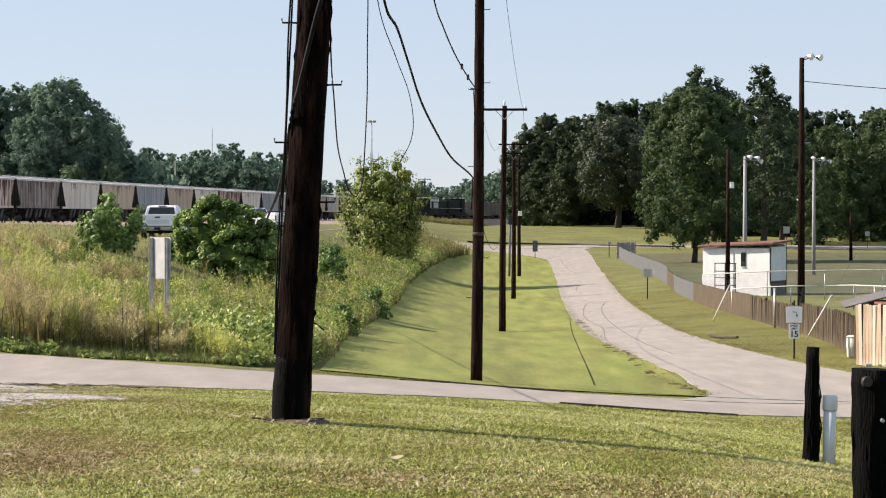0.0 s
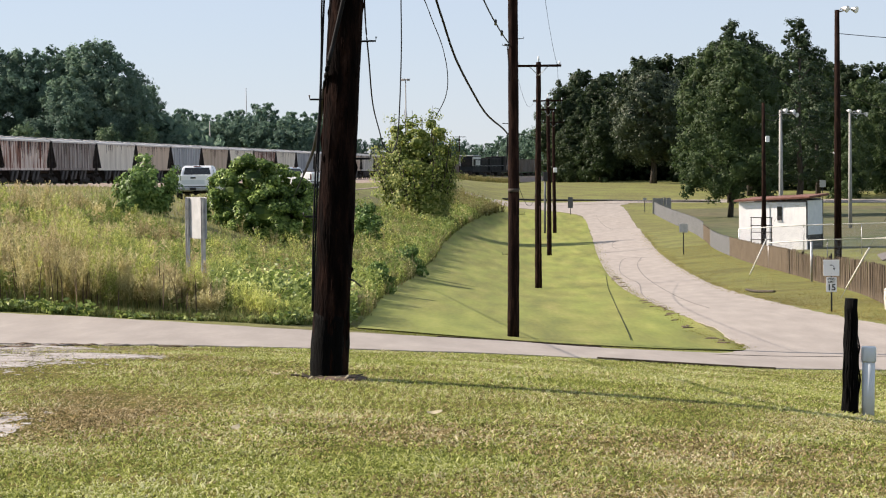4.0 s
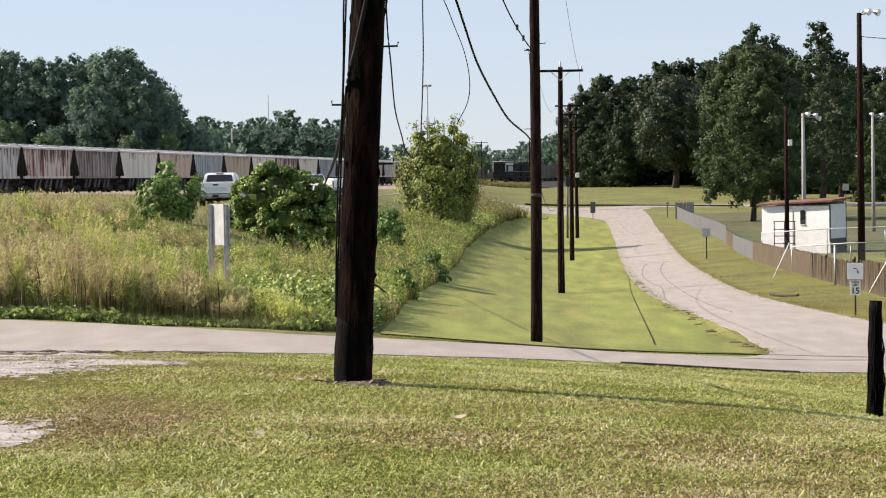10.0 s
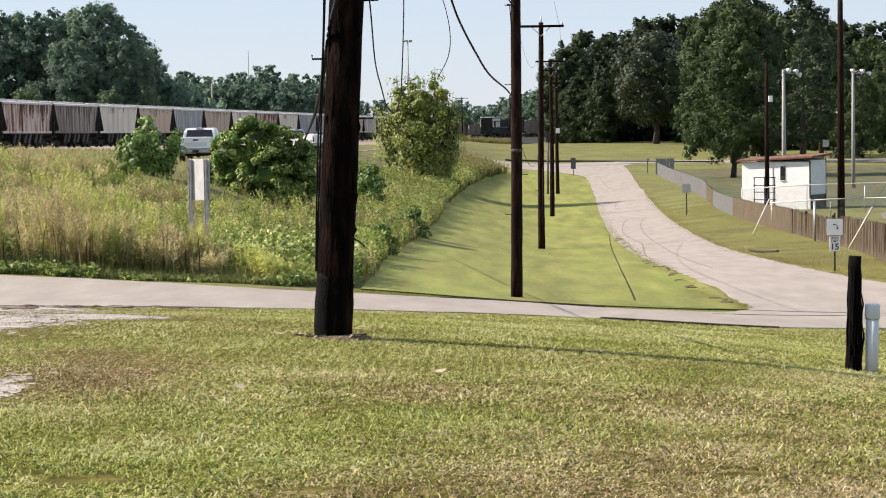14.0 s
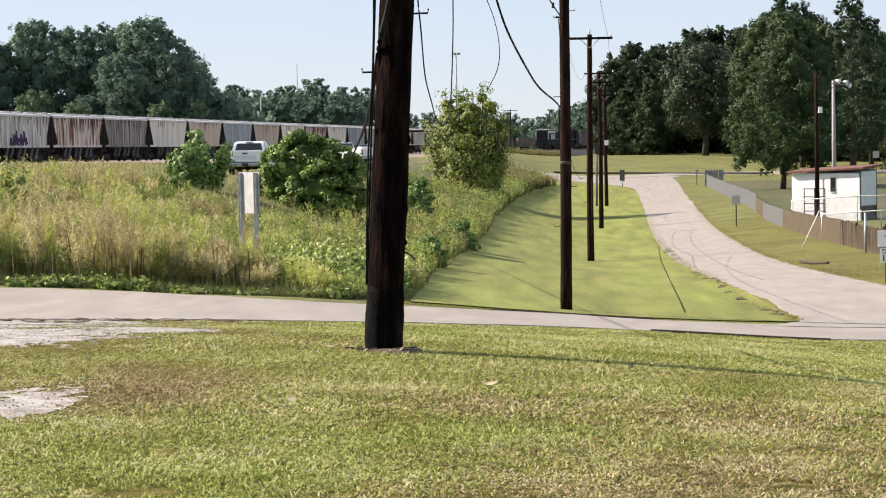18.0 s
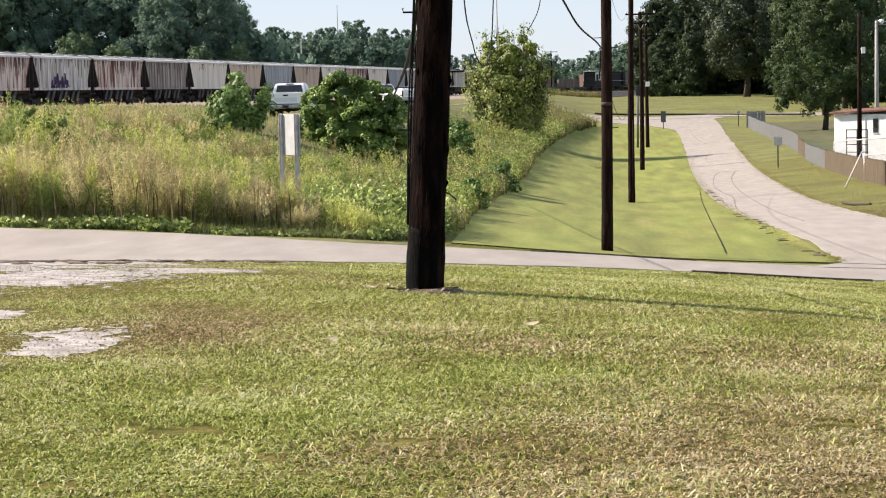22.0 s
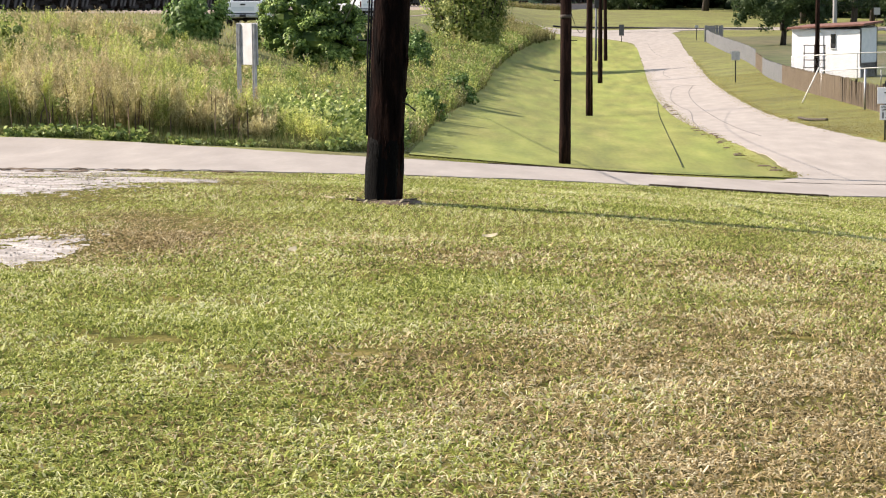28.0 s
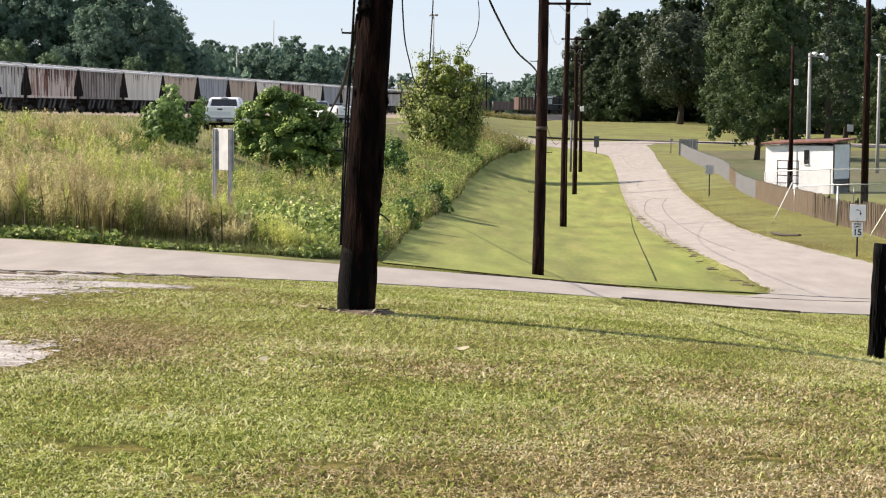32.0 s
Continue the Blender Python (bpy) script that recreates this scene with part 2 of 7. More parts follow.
M["leaf_yellow"] = mat("yellow_green_leaves", [(0.2, (0.080, 0.112, 0.022)), (0.5, (0.150, 0.205, 0.036)), (0.8, (0.370, 0.385, 0.115))], 0.8, fine=0.2, island=0.6, rough=0.6, through_light=0.4)
M["leaf_vine"] = mat("vine_leaves", [(0.2, (0.072, 0.117, 0.029)), (0.5, (0.195, 0.267, 0.062)), (0.8, (0.546, 0.598, 0.221))], 0.8, fine=0.2, island=0.6, rough=0.5, through_light=0.3)
M["leaf_shrub"] = mat("mid_green_shrub_leaves", [(0.2, (0.056, 0.112, 0.025)), (0.5, (0.123, 0.213, 0.050)), (0.8, (0.246, 0.347, 0.101))], 0.8, fine=0.2, island=0.6, rough=0.55, through_light=0.3)
M["weed_green"] = mat("green_weeds", [(0.2, (0.093, 0.141, 0.031)), (0.5, (0.185, 0.249, 0.060)), (0.8, (0.325, 0.377, 0.111))], 0.3, fine=0.2, island=0.6, rough=0.7, through_light=0.35)
M["weed_tan"] = mat("seeding_grass", [(0.2, (0.275, 0.255, 0.100)), (0.5, (0.480, 0.440, 0.205)), (0.8, (0.690, 0.610, 0.350))], 0.3, fine=0.2, island=0.6, rough=0.8, through_light=0.35)
M["verge_dry"] = mat("olive_dry_verge_grass", [(0.2, (0.128, 0.118, 0.032)), (0.5, (0.221, 0.193, 0.057)), (0.8, (0.340, 0.276, 0.105))], 0.25, fine=0.25, island=0.5, rough=0.8, through_light=0.4)
# darker green holds the shade of the gaps low between plants
M["weed_dark"] = mat("shade_toned_undergrowth", [(0.2, (0.056, 0.075, 0.020)), (0.5, (0.106, 0.131, 0.037)), (0.8, (0.200, 0.200, 0.069))], 0.3, fine=0.2, island=0.6, rough=0.75, through_light=0.25)
M["weed_rust"] = mat("dark_dead_stalks", [(0.2, (0.045, 0.032, 0.018)), (0.8, (0.135, 0.090, 0.056))], 0.5, island=0.6, rough=0.8)
M["bark"] = mat("tree_bark", [(0.3, (0.026, 0.021, 0.017)), (0.7, (0.083, 0.068, 0.053))], 3.0, fine=0.4, bump=0.7, stretch=(2, 2, 0.4))
M["plank"] = mat("red_brown_fence_board", [(0.25, (0.036, 0.026, 0.017)), (0.5, (0.072, 0.053, 0.034)), (0.8, (0.125, 0.099, 0.068))], 3.0, fine=0.4, rnd=0.5, bump=0.5, stretch=(3, 3, 0.3), rough=0.9)
M["plank_grey"] = mat("grey_fence_board", [(0.25, (0.085, 0.089, 0.093)), (0.8, (0.178, 0.183, 0.187))], 3.0, fine=0.4, rnd=0.4, bump=0.5, stretch=(3, 3, 0.3), rough=0.9)
M["plank_tan"] = mat("bare_tan_board", [(0.25, (0.40, 0.28, 0.19)), (0.5, (0.60, 0.48, 0.35)), (0.8, (0.74, 0.65, 0.53))], 3.0, fine=0.4, rnd=0.5, bump=0.4, stretch=(3, 3, 0.3), rough=0.85)
M["roof"] = mat("rusty_brown_roofing", [(0.3, (0.10, 0.045, 0.035)), (0.7, (0.20, 0.10, 0.075))], 3.0, fine=0.4, bump=0.3)
M["grey_roof"] = mat("dull_metal_roofing", [(0.3, (0.110, 0.100, 0.095)), (0.7, (0.170, 0.155, 0.140))], 2.0, fine=0.3, rough=0.6, metal=0.2)
M["glass"] = mat("dark_glass", [(0.3, (0.01, 0.012, 0.014)), (0.7, (0.02, 0.022, 0.025))], 2.0, rough=0.08, spec=0.6)
M["rubber"] = mat("tyre_rubber", [(0.3, (0.012, 0.012, 0.012)), (0.7, (0.03, 0.03, 0.03))], 9.0, rough=0.9)
M["pvc"] = mat("grey_white_pvc", [(0.3, (0.52, 0.56, 0.58)), (0.7, (0.62, 0.66, 0.68))], 4.0, rough=0.45)
M["truck_frame"] = mat("dirty_black_steel", [(0.3, (0.012, 0.011, 0.010)), (0.7, (0.05, 0.042, 0.036))], 3.0, fine=0.3, rough=0.8)
M["concrete"] = mat("old_concrete", [(0.3, (0.28, 0.26, 0.24)), (0.7, (0.42, 0.40, 0.37))], 2.0, fine=0.4, bump=0.3)

M["dark_soil"] = mat("dark_dry_soil", [(0.3, (0.051, 0.036, 0.025)), (0.7, (0.146, 0.107, 0.074))], 9.0, fine=0.5, bump=0.8, rough=0.95)
M["tar"] = mat("crack_tar", [(0.3, (0.105, 0.095, 0.090)), (0.7, (0.20, 0.18, 0.168))], 5.0, fine=0.4, rough=0.8)
M["sign_back"] = mat("bare_aluminium_sign", [(0.3, (0.315, 0.323, 0.323)), (0.7, (0.405, 0.413, 0.413))], 4.0, rough=0.6, fine=0.3)
M["rail_white"] = mat("pale_rail_paint", [(0.3, (0.50, 0.49, 0.45)), (0.7, (0.66, 0.65, 0.60))], 4.0, rough=0.6)
M["pale_panel"] = mat("bluish_white_panel", [(0.3, (0.55, 0.60, 0.63)), (0.7, (0.66, 0.70, 0.72))], 2.0, fine=0.3, rough=0.6)
M["pale_pole"] = mat("pale_weathered_pole", [(0.3, (0.22, 0.22, 0.21)), (0.7, (0.36, 0.36, 0.35))], 5.0, fine=0.4, stretch=(4, 4, 0.4))

M["rail_steel"] = mat("worn_rail_steel", [(0.3, (0.16, 0.12, 0.10)), (0.7, (0.30, 0.26, 0.23))], 6.0, rough=0.45, metal=0.6)
STREAK = dict(stretch=(5, 5, 0.5), fine=0.3, rough=0.75, rnd=0.15)
M["car_grey"] = mat("streaked_grey_car_paint", [(0.25, (0.292, 0.256, 0.226)), (0.5, (0.615, 0.578, 0.524)), (0.75, (0.850, 0.802, 0.727))], 0.35, **STREAK)
M["car_pale"] = mat("dusty_pale_car_paint", [(0.2, (0.552, 0.486, 0.395)), (0.6, (0.850, 0.786, 0.662))], 0.25, **STREAK)
M["car_tan"] = mat("dusty_tan_car_paint", [(0.2, (0.359, 0.276, 0.198)), (0.6, (0.628, 0.496, 0.370))], 0.25, **STREAK)
M["car_rust"] = mat("rust_streaked_car_paint", [(0.3, (0.159, 0.059, 0.038)), (0.40, (0.317, 0.168, 0.122)), (0.49, (0.670, 0.554, 0.473)), (0.8, (0.820, 0.704, 0.608))], 0.4, **STREAK)
M["car_dark"] = mat("dark_grimy_car_paint", [(0.3, (0.17, 0.13, 0.11)), (0.5, (0.30, 0.255, 0.225)), (0.7, (0.46, 0.41, 0.365))], 0.4, **STREAK)
M["car_blue"] = mat("blue_grey_car_paint", [(0.25, (0.259, 0.284, 0.306)), (0.7, (0.546, 0.553, 0.551))], 0.3, **STREAK)
M["car_rust_brown"] = mat("rust_brown_car_paint", [(0.3, (0.046, 0.024, 0.020)), (0.7, (0.099, 0.062, 0.053))], 0.4, **STREAK)
M["ore_grey"] = mat("dull_brown_grey_car_paint", [(0.3, (0.085, 0.072, 0.066)), (0.7, (0.165, 0.145, 0.132))], 0.4, **STREAK)
M["car_roof"] = mat("pale_car_roof", [(0.3, (0.480, 0.456, 0.420)), (0.7, (0.696, 0.672, 0.636))], 0.5, fine=0.3)
M["bay_steel"] = mat("lit_grimy_hopper_bay", [(0.3, (0.055, 0.050, 0.047)), (0.7, (0.125, 0.112, 0.100))], 0.8, fine=0.3)
M["scrawl"] = mat("purple_spray_paint", [(0.3, (0.10, 0.06, 0.14)), (0.7, (0.18, 0.12, 0.24))], 2.0)
M["car_white"] = mat("white_car_paint", [(0.3, (0.72, 0.74, 0.76)), (0.7, (0.80, 0.81, 0.82))], 1.0, rough=0.3, spec=0.5)
M["tail_red"] = mat("tail_lamp_red", [(0.3, (0.10, 0.01, 0.01)), (0.7, (0.16, 0.015, 0.015))], 2.0, rough=0.2)
M["loco_black"] = mat("grimy_black_loco_paint", [(0.3, (0.008, 0.009, 0.010)), (0.7, (0.032, 0.032, 0.032))], 0.8, fine=0.3, rough=0.8, spec=0.08)
M["loco_green"] = mat("grey_green_loco_paint", [(0.3, (0.016, 0.020, 0.022)), (0.7, (0.036, 0.042, 0.045))], 0.8, fine=0.3, rough=0.8, spec=0.08)
M["loco_roof"] = mat("dull_loco_roof", [(0.3, (0.30, 0.32, 0.31)), (0.7, (0.44, 0.46, 0.45))], 0.8, fine=0.3, rough=0.5)
M["loco_light"] = mat("pale_loco_panel", [(0.3, (0.34, 0.37, 0.38)), (0.7, (0.50, 0.53, 0.54))], 0.8, fine=0.3, rough=0.5)
M["dry_leaf"] = mat("dry_pale_leaf", [(0.3, (0.45, 0.38, 0.24)), (0.7, (0.62, 0.55, 0.40))], 20.0, rough=0.8, through_light=0.2)


# ---- building helpers ----
def part(name, bm, material, parent=None, label=""):
    me = bpy.data.meshes.new(name)
    bm.to_mesh(me)
    bm.free()
    me.materials.append(M[material] if isinstance(material, str) else material)
    ob = new(name, me)
    ob.parent = parent
    if label:
        ob["label"] = label
    return ob


def sheet(name, verts, faces, material, parent=None, label="", smooth=False):
    me = bpy.data.meshes.new(name)
    v, f = np.asarray(verts, np.float32), np.asarray(faces, np.int32)
    me.vertices.add(len(v))
    me.vertices.foreach_set("co", v.ravel())
    k = f.shape[1]
    me.loops.add(f.size)
    me.loops.foreach_set("vertex_index", f.ravel())
    me.polygons.add(len(f))
    me.polygons.foreach_set("loop_start", np.arange(len(f), dtype=np.int32) * k)
    me.polygons.foreach_set("loop_total", np.full(len(f), k, np.int32))
    me.polygons.foreach_set("use_smooth", np.full(len(f), smooth, bool))
    me.update(calc_edges=True)
    me.materials.append(M[material] if isinstance(material, str) else material)
    ob = new(name, me)
    ob.parent = parent
    if label:
        ob["label"] = label
    return ob


def thing(name, label, category, m, group=""):
    ob = tagged(new(name), label, category, group)
    ob.matrix_basis = m
    ob.empty_display_size = 0.2
    return ob


def box(bm, x0, x1, y0, y1, z0, z1, bevel=0.0):
    vs = [bm.verts.new((x, y, z)) for z in (z0, z1) for y in (y0, y1) for x in (x0, x1)]
    fs = [bm.faces.new([vs[i] for i in q]) for q in ((0, 2, 3, 1), (4, 5, 7, 6), (0, 1, 5, 4), (1, 3, 7, 5), (3, 2, 6, 7), (2, 0, 4, 6))]
    if bevel:
        bmesh.ops.bevel(bm, geom=list({e for f in fs for e in f.edges}), offset=bevel, segments=1, affect="EDGES")
    return bm


def boxes(*rows, bevel=0.0):
    bm = bmesh.new()
    for r in rows:
        box(bm, *r, bevel=bevel)
    return bm


def tube(points, radii, sides=8, bm=None, caps=True, wobble=0.0):
    """A round bar through points; radii one number or one a point."""
    bm = bm or bmesh.new()
    pts = [Vector(p) for p in points]
    rs = [radii] * len(pts) if isinstance(radii, (int, float)) else radii
    rings = []
    for i, p in enumerate(pts):
        d = (pts[min(i + 1, len(pts) - 1)] - pts[max(i - 1, 0)]).normalized()
        a = d.orthogonal() if abs(d.z) < 0.9 else Vector((1, 0, 0)) - d * d.x
        a.normalize()
        b = d.cross(a)
        rings.append([bm.verts.new(p + (a * math.cos(q) + b * math.sin(q)) * rs[i] * (1 + wobble * noise.noise((math.cos(q) * 2, math.sin(q) * 2, p.z * 1.7))))
                      for q in (2 * math.pi * k / sides for k in range(sides))])
    for r0, r1 in zip(rings, rings[1:]):
        for k in range(sides):
            f = bm.faces.new((r0[k], r0[(k + 1) % sides], r1[(k + 1) % sides], r1[k]))
            f.smooth = True
    if caps:
        bm.faces.new(rings[0][::-1])
        bm.faces.new(rings[-1])
    return bm


def sag(a, b, drop, n=14):
    a, b = Vector(a), Vector(b)
    return [a.lerp(b, t / n) - Vector((0, 0, drop * 4 * (t / n) * (1 - t / n))) for t in range(n + 1)]


# ---- ground, roads, tracks ----
def ground():
    ys = np.concatenate([np.arange(-60, 0, 4), np.arange(0, 60, 0.75), np.arange(60, 120, 1.5), np.arange(120, 380, 4), np.arange(380, 700, 20), [800, 1000, 1400, 2000, 3000]])
    xs = np.concatenate([[-3000, -1500, -700, -400, -250, -160, -110, -85], np.arange(-70, -20, 4), np.arange(-20, 24, 1.0), np.arange(24, 70, 4), [80, 100, 140, 200, 300, 500, 900, 1600, 3000]])
    gx, gy = np.meshgrid(xs, ys)
    z = ground_z(gx, gy)
    n, m = len(ys), len(xs)
    i = (np.arange(n - 1)[:, None] * m + np.arange(m - 1)).ravel()
    ob = sheet("ground", np.stack([gx, gy, z], -1).reshape(-1, 3), np.stack([i, i + 1, i + m + 1, i + m], 1), "soil", smooth=True)
    return tagged(ob, "short patchy green and brown grassland falling into a hollow", "ground", kind="structure")


def smooth_line(pts, n=12):
    """Points of a soft curve through pts."""
    p = np.asarray([2 * np.array(pts[0]) - pts[1], *pts, 2 * np.array(pts[-1]) - pts[-2]], float)
    out = []
    for a, b, c, d in zip(p, p[1:], p[2:], p[3:]):
        for t in np.arange(n) / n:
            out.append(0.5 * (2 * b + (c - a) * t + (2 * a - 5 * b + 4 * c - d) * t * t + (3 * b - 3 * c + d - a) * t**3))
    return np.array(out + [p[-2]])


def strip(name, left, right, lift, material, label, n=14, across=6, ragged=0.0, kind="structure", category="road"):
    """A sheet that lies on the ground between two edge lines."""
    a, b = smooth_line(left, n), smooth_line(right, n)
    u = np.linspace(0, 1, across + 1)
    p = a[:, None, :] * (1 - u)[None, :, None] + b[:, None, :] * u[None, :, None]
    if ragged:
        for k, (row, end) in enumerate(((0, 1), (-1, -2))):
            w = np.array([noise.noise((q[0] * 0.9, q[1] * 0.9, 3 + k)) + 0.5 * noise.noise((q[0] * 3.1, q[1] * 3.1, 7 + k)) for q in p[:, row]])
            d = p[:, row] - p[:, end]
            d /= np.linalg.norm(d, axis=1)[:, None] + 1e-9
            p[:, row] += d * w[:, None] * ragged
    z = ground_z(p[..., 0], p[..., 1]) + lift
    h, w = p.shape[:2]
    top = np.concatenate([p, z[..., None]], -1).reshape(-1, 3)
    i = (np.arange(h - 1)[:, None] * w + np.arange(w - 1)).ravel()
    faces = np.stack([i, i + 1, i + w + 1, i + w], 1)
    # skirts give the slab its thickness
    lo = top.copy()
    lo[:, 2] -= lift + 0.06
    rim = np.concatenate([np.arange(h) * w])
    rim2 = rim + w - 1
    sk = []
    for r in (rim, rim2):
        sk.append(np.stack([r[:-1], r[1:], r[1:] + h * w, r[:-1] + h * w], 1) + h * w)
    ob = sheet(name, np.concatenate([top, top, lo]), np.concatenate([faces, *sk]), material, smooth=across >= 8)
    return tagged(ob, label, category, kind=kind)


ground()
# lane that crosses before the viewer, from the left down to the junction
strip("road", [(-30, 42), (-16, 42.2), (-8.9, 41.8), (-6.6, 41.3), (-4.3, 41.0), (-2.5, 41.8), (-1.0, 42.9), (0.7, 44.2), (2.5, 44.2), (4.4, 44.6), (6.0, 45.0), (11, 47.5), (18, 50), (34, 52)],
      [(-30, 32), (-15, 33), (-7.1, 33.2), (-5.3, 33.6), (-3.5, 34.2), (-2.1, 35.0), (-0.8, 35.8), (0.6, 37.0), (2.2, 37.4), (4.8, 38.4), (7.2, 40.2), (12, 41.6), (20, 43), (34, 44)],
      0.02, "asphalt", "pale worn asphalt lane crossing below the lawn", n=20, ragged=0.22)
# road that runs away down into the hollow
strip("road", [(4.9, 43.9), (6.0, 47.2), (6.15, 52), (6.3, 74.3), (7.2, 112.5), (8.5, 148.5), (10.8, 198), (12.1, 233.5), (12.4, 255), (9, 268), (2, 276), (-10, 281)],
      [(15.0, 46), (11.4, 53), (10.15, 60), (10.25, 80), (11.8, 121), (13.5, 158), (15.7, 200), (17.6, 240), (18.5, 260), (18.8, 276), (18, 284), (-10, 287)],
      0.026, "asphalt", "pale asphalt road running down into a grassy hollow", n=24, ragged=0.3)
strip("road", [(-12, 287), (10, 288), (25, 291), (45, 284), (70, 280), (140, 275)], [(-12, 281), (10, 281), (25, 283), (45, 272), (70, 268), (140, 262)], 0.05, "asphalt",
      "pale asphalt cross road beyond the hollow", ragged=0.2)
# ---- vegetation ----
RNG = np.random.default_rng(7)


def blades(name, p, h, w, lean, material, parent=None, curl=0.35, label="", two=False):
    """Tapered blades at the points p: heights h, widths w, lean as a share of the height."""
    n = len(p)
    h, w, lean = (np.broadcast_to(np.asarray(v, float), (n,)) for v in (h, w, lean))
    a, f = RNG.uniform(0, 2 * np.pi, n), RNG.uniform(0, 2 * np.pi, n)
    side = np.stack([np.cos(f), np.sin(f), np.zeros(n)], 1) * w[:, None] / 2
    out = np.stack([np.cos(a), np.sin(a), np.zeros(n)], 1) * (lean * h)[:, None]
    up = np.zeros((n, 3))
    up[:, 2] = h
    mid, tip = p + up * 0.62 + out * curl, p + up * (1 - 0.35 * np.minimum(lean, 1.5)[:, None]) + out
    if two:
        v = np.stack([p - side, p + side, tip], 1).reshape(-1, 3)
        i = np.arange(n)[:, None] * 3
        t = (i + np.array([0, 1, 2])).reshape(-1, 3)
    else:
        v = np.stack([p - side, p + side, mid + side * 0.75, mid - side * 0.75, tip], 1).reshape(-1, 3)
        i = np.arange(n)[:, None] * 5
        t = (i[:, :, None] + np.array([[0, 1, 2], [0, 2, 3], [3, 2, 4]])[None]).reshape(-1, 3)
    return sheet(name, v, t, material, parent, label)


def leaf_quads(c, size, flat=0.0, face=None, loose=0.24):
    """Corners of four-sided leaves at c, turned at random; flat 0..1 lays them level, face turns them outward."""
    n = len(c)
    size = np.broadcast_to(np.asarray(size, float), (n,))
    d = RNG.normal(size=(n, 3))
    d[:, 2] = d[:, 2] * (1 - flat)
    if face is not None:
        f = face + RNG.normal(0, loose, (n, 3))
        f /= np.linalg.norm(f, axis=1)[:, None] + 1e-9
        d -= f * (d * f).sum(1)[:, None]
    d /= np.linalg.norm(d, axis=1)[:, None]
    e = RNG.normal(size=(n, 3))
    e[:, 2] *= 1 - flat
    if face is not None:
        e = np.cross(f, d)
    e -= d * (e * d).sum(1)[:, None]
    e /= np.linalg.norm(e, axis=1)[:, None] + 1e-9
    k = size[:, None]
    return np.stack([c - d * k * 0.5, c + e * k * 0.32, c + d * k * 0.5 , c - e * k * 0.32], 1)


def leaves(name, c, size, material, parent=None, label="", flat=0.0, face=None):
    v = leaf_quads(np.asarray(c, float), size, flat, face).reshape(-1, 3)
    i = np.arange(len(c))[:, None] * 4 + np.arange(4)
    return sheet(name, v, i, material, parent, label)


def on_ground(x, y, dz=0.0):
    return np.stack([x, y, ground_z(x, y) + dz], 1)


def wobble2(x, y, s, k=0):
    """Cheap smooth noise over the plan, about -1..1."""
    return (np.sin(x * s * 1.7 + 1.3 * k + 2.1 * np.sin(y * s * 0.9 + k)) + np.sin(y * s * 1.3 + 0.7 * k + 1.7 * np.sin(x * s * 1.1 - k))) / 2


GRAVEL = [(-5.0, 19.8, 1.0, 1.7), (-4.0, 21.2, 0.8, 0.8), (-6.6, 24.5, 1.9, 4.6), (-8.4, 30.5, 2.6, 3.2), (-3.38, 13.75, 0.34, 0.8), (-4.62, 15.1, 0.42, 0.75), (-5.6, 16.2, 0.5, 0.8), (-3.75, 12.2, 0.3, 0.35), (-4.6, 13.0, 0.4, 0.4)]


def bare(x, y):
    """How bare the lawn is: over 1 is open gravel."""
    v = np.zeros_like(x)
    for cx, cy, rx, ry in GRAVEL:
        r = np.hypot((x - cx) / rx, (y - cy) / ry) + 0.32 * wobble2(x, y, 3.1, cx) + 0.18 * wobble2(x, y, 9.0, cy)
        v = np.maximum(v, 1.7 - 0.7 * r)
    return v


def dryness(x, y):
    """How dry the lawn is, 0 to 1."""
    v = 0.15 + 0.16 * wobble2(x, y, 0.9, 3.0) + 0.14 * wobble2(x, y, 2.6, 1.0)
    for cx, cy, rx, ry, k in ((1.5, 8.2, 1.5, 3.0, 0.6), (1.4, 13.8, 1.7, 1.0, 0.5), (-2.7, 14.7, 0.55, 1.5, 0.95), (-3.1, 16.0, 0.6, 0.7, 0.6), (-3.9, 13.6, 0.3, 0.7, 0.5), (-0.6, 13.9, 0.6, 0.9, 0.5), (-0.7, 9.4, 0.7, 0.6, 0.5), (-2.6, 18.5, 0.9, 1.0, 0.3), (0.1, 6.8, 0.8, 1.2, 0.4), (1.0, 9.6, 1.2, 2.4, 0.42), (-0.2, 8.3, 0.9, 0.7, 0.2), (2.6, 17, 1.5, 1.2, 0.25), (-1.6, 9.6, 1.2, 1.8, -0.3), (-0.6, 12.0, 0.9, 0.6, -0.15)):
        v = v + k * np.exp(-((x - cx) / rx) ** 2 - ((y - cy) / ry) ** 2)
    return v + 0.5 * np.clip(bare(x, y) - 0.25, 0, 1)


THIN = [(-2.4, 15.4, 0.45, 0.8), (-0.6, 13.9, 0.5, 0.45), (-0.75, 9.5, 0.45, 0.3), (0.35, 8.6, 0.5, 0.25), (1.2, 10.6, 0.6, 0.4), (-1.9, 11.2, 0.35, 0.2), (1.9, 7.4, 0.5, 0.4), (0.5, 17.2, 0.7, 0.5), (1.1, 13.6, 0.9, 0.5), (0.4, 12.9, 0.6, 0.3), (1.6, 11.8, 0.7, 0.35), (-1.9, 9.9, 0.5, 0.25)]


def worn(x, y):
    """Share of the blades lost where the thatch shows."""
    v = 0.20 + 0.26 * wobble2(x, y, 3.3, 6.0) + 0.30 * wobble2(x, y, 9.0, 2.0) + 0.2 * wobble2(x, y, 21.0, 5.0)
    for cx, cy, rx, ry in THIN:
        v = v + 0.55 * np.exp(-((x - cx) / rx) ** 2 - ((y - cy) / ry) ** 2)
    return v


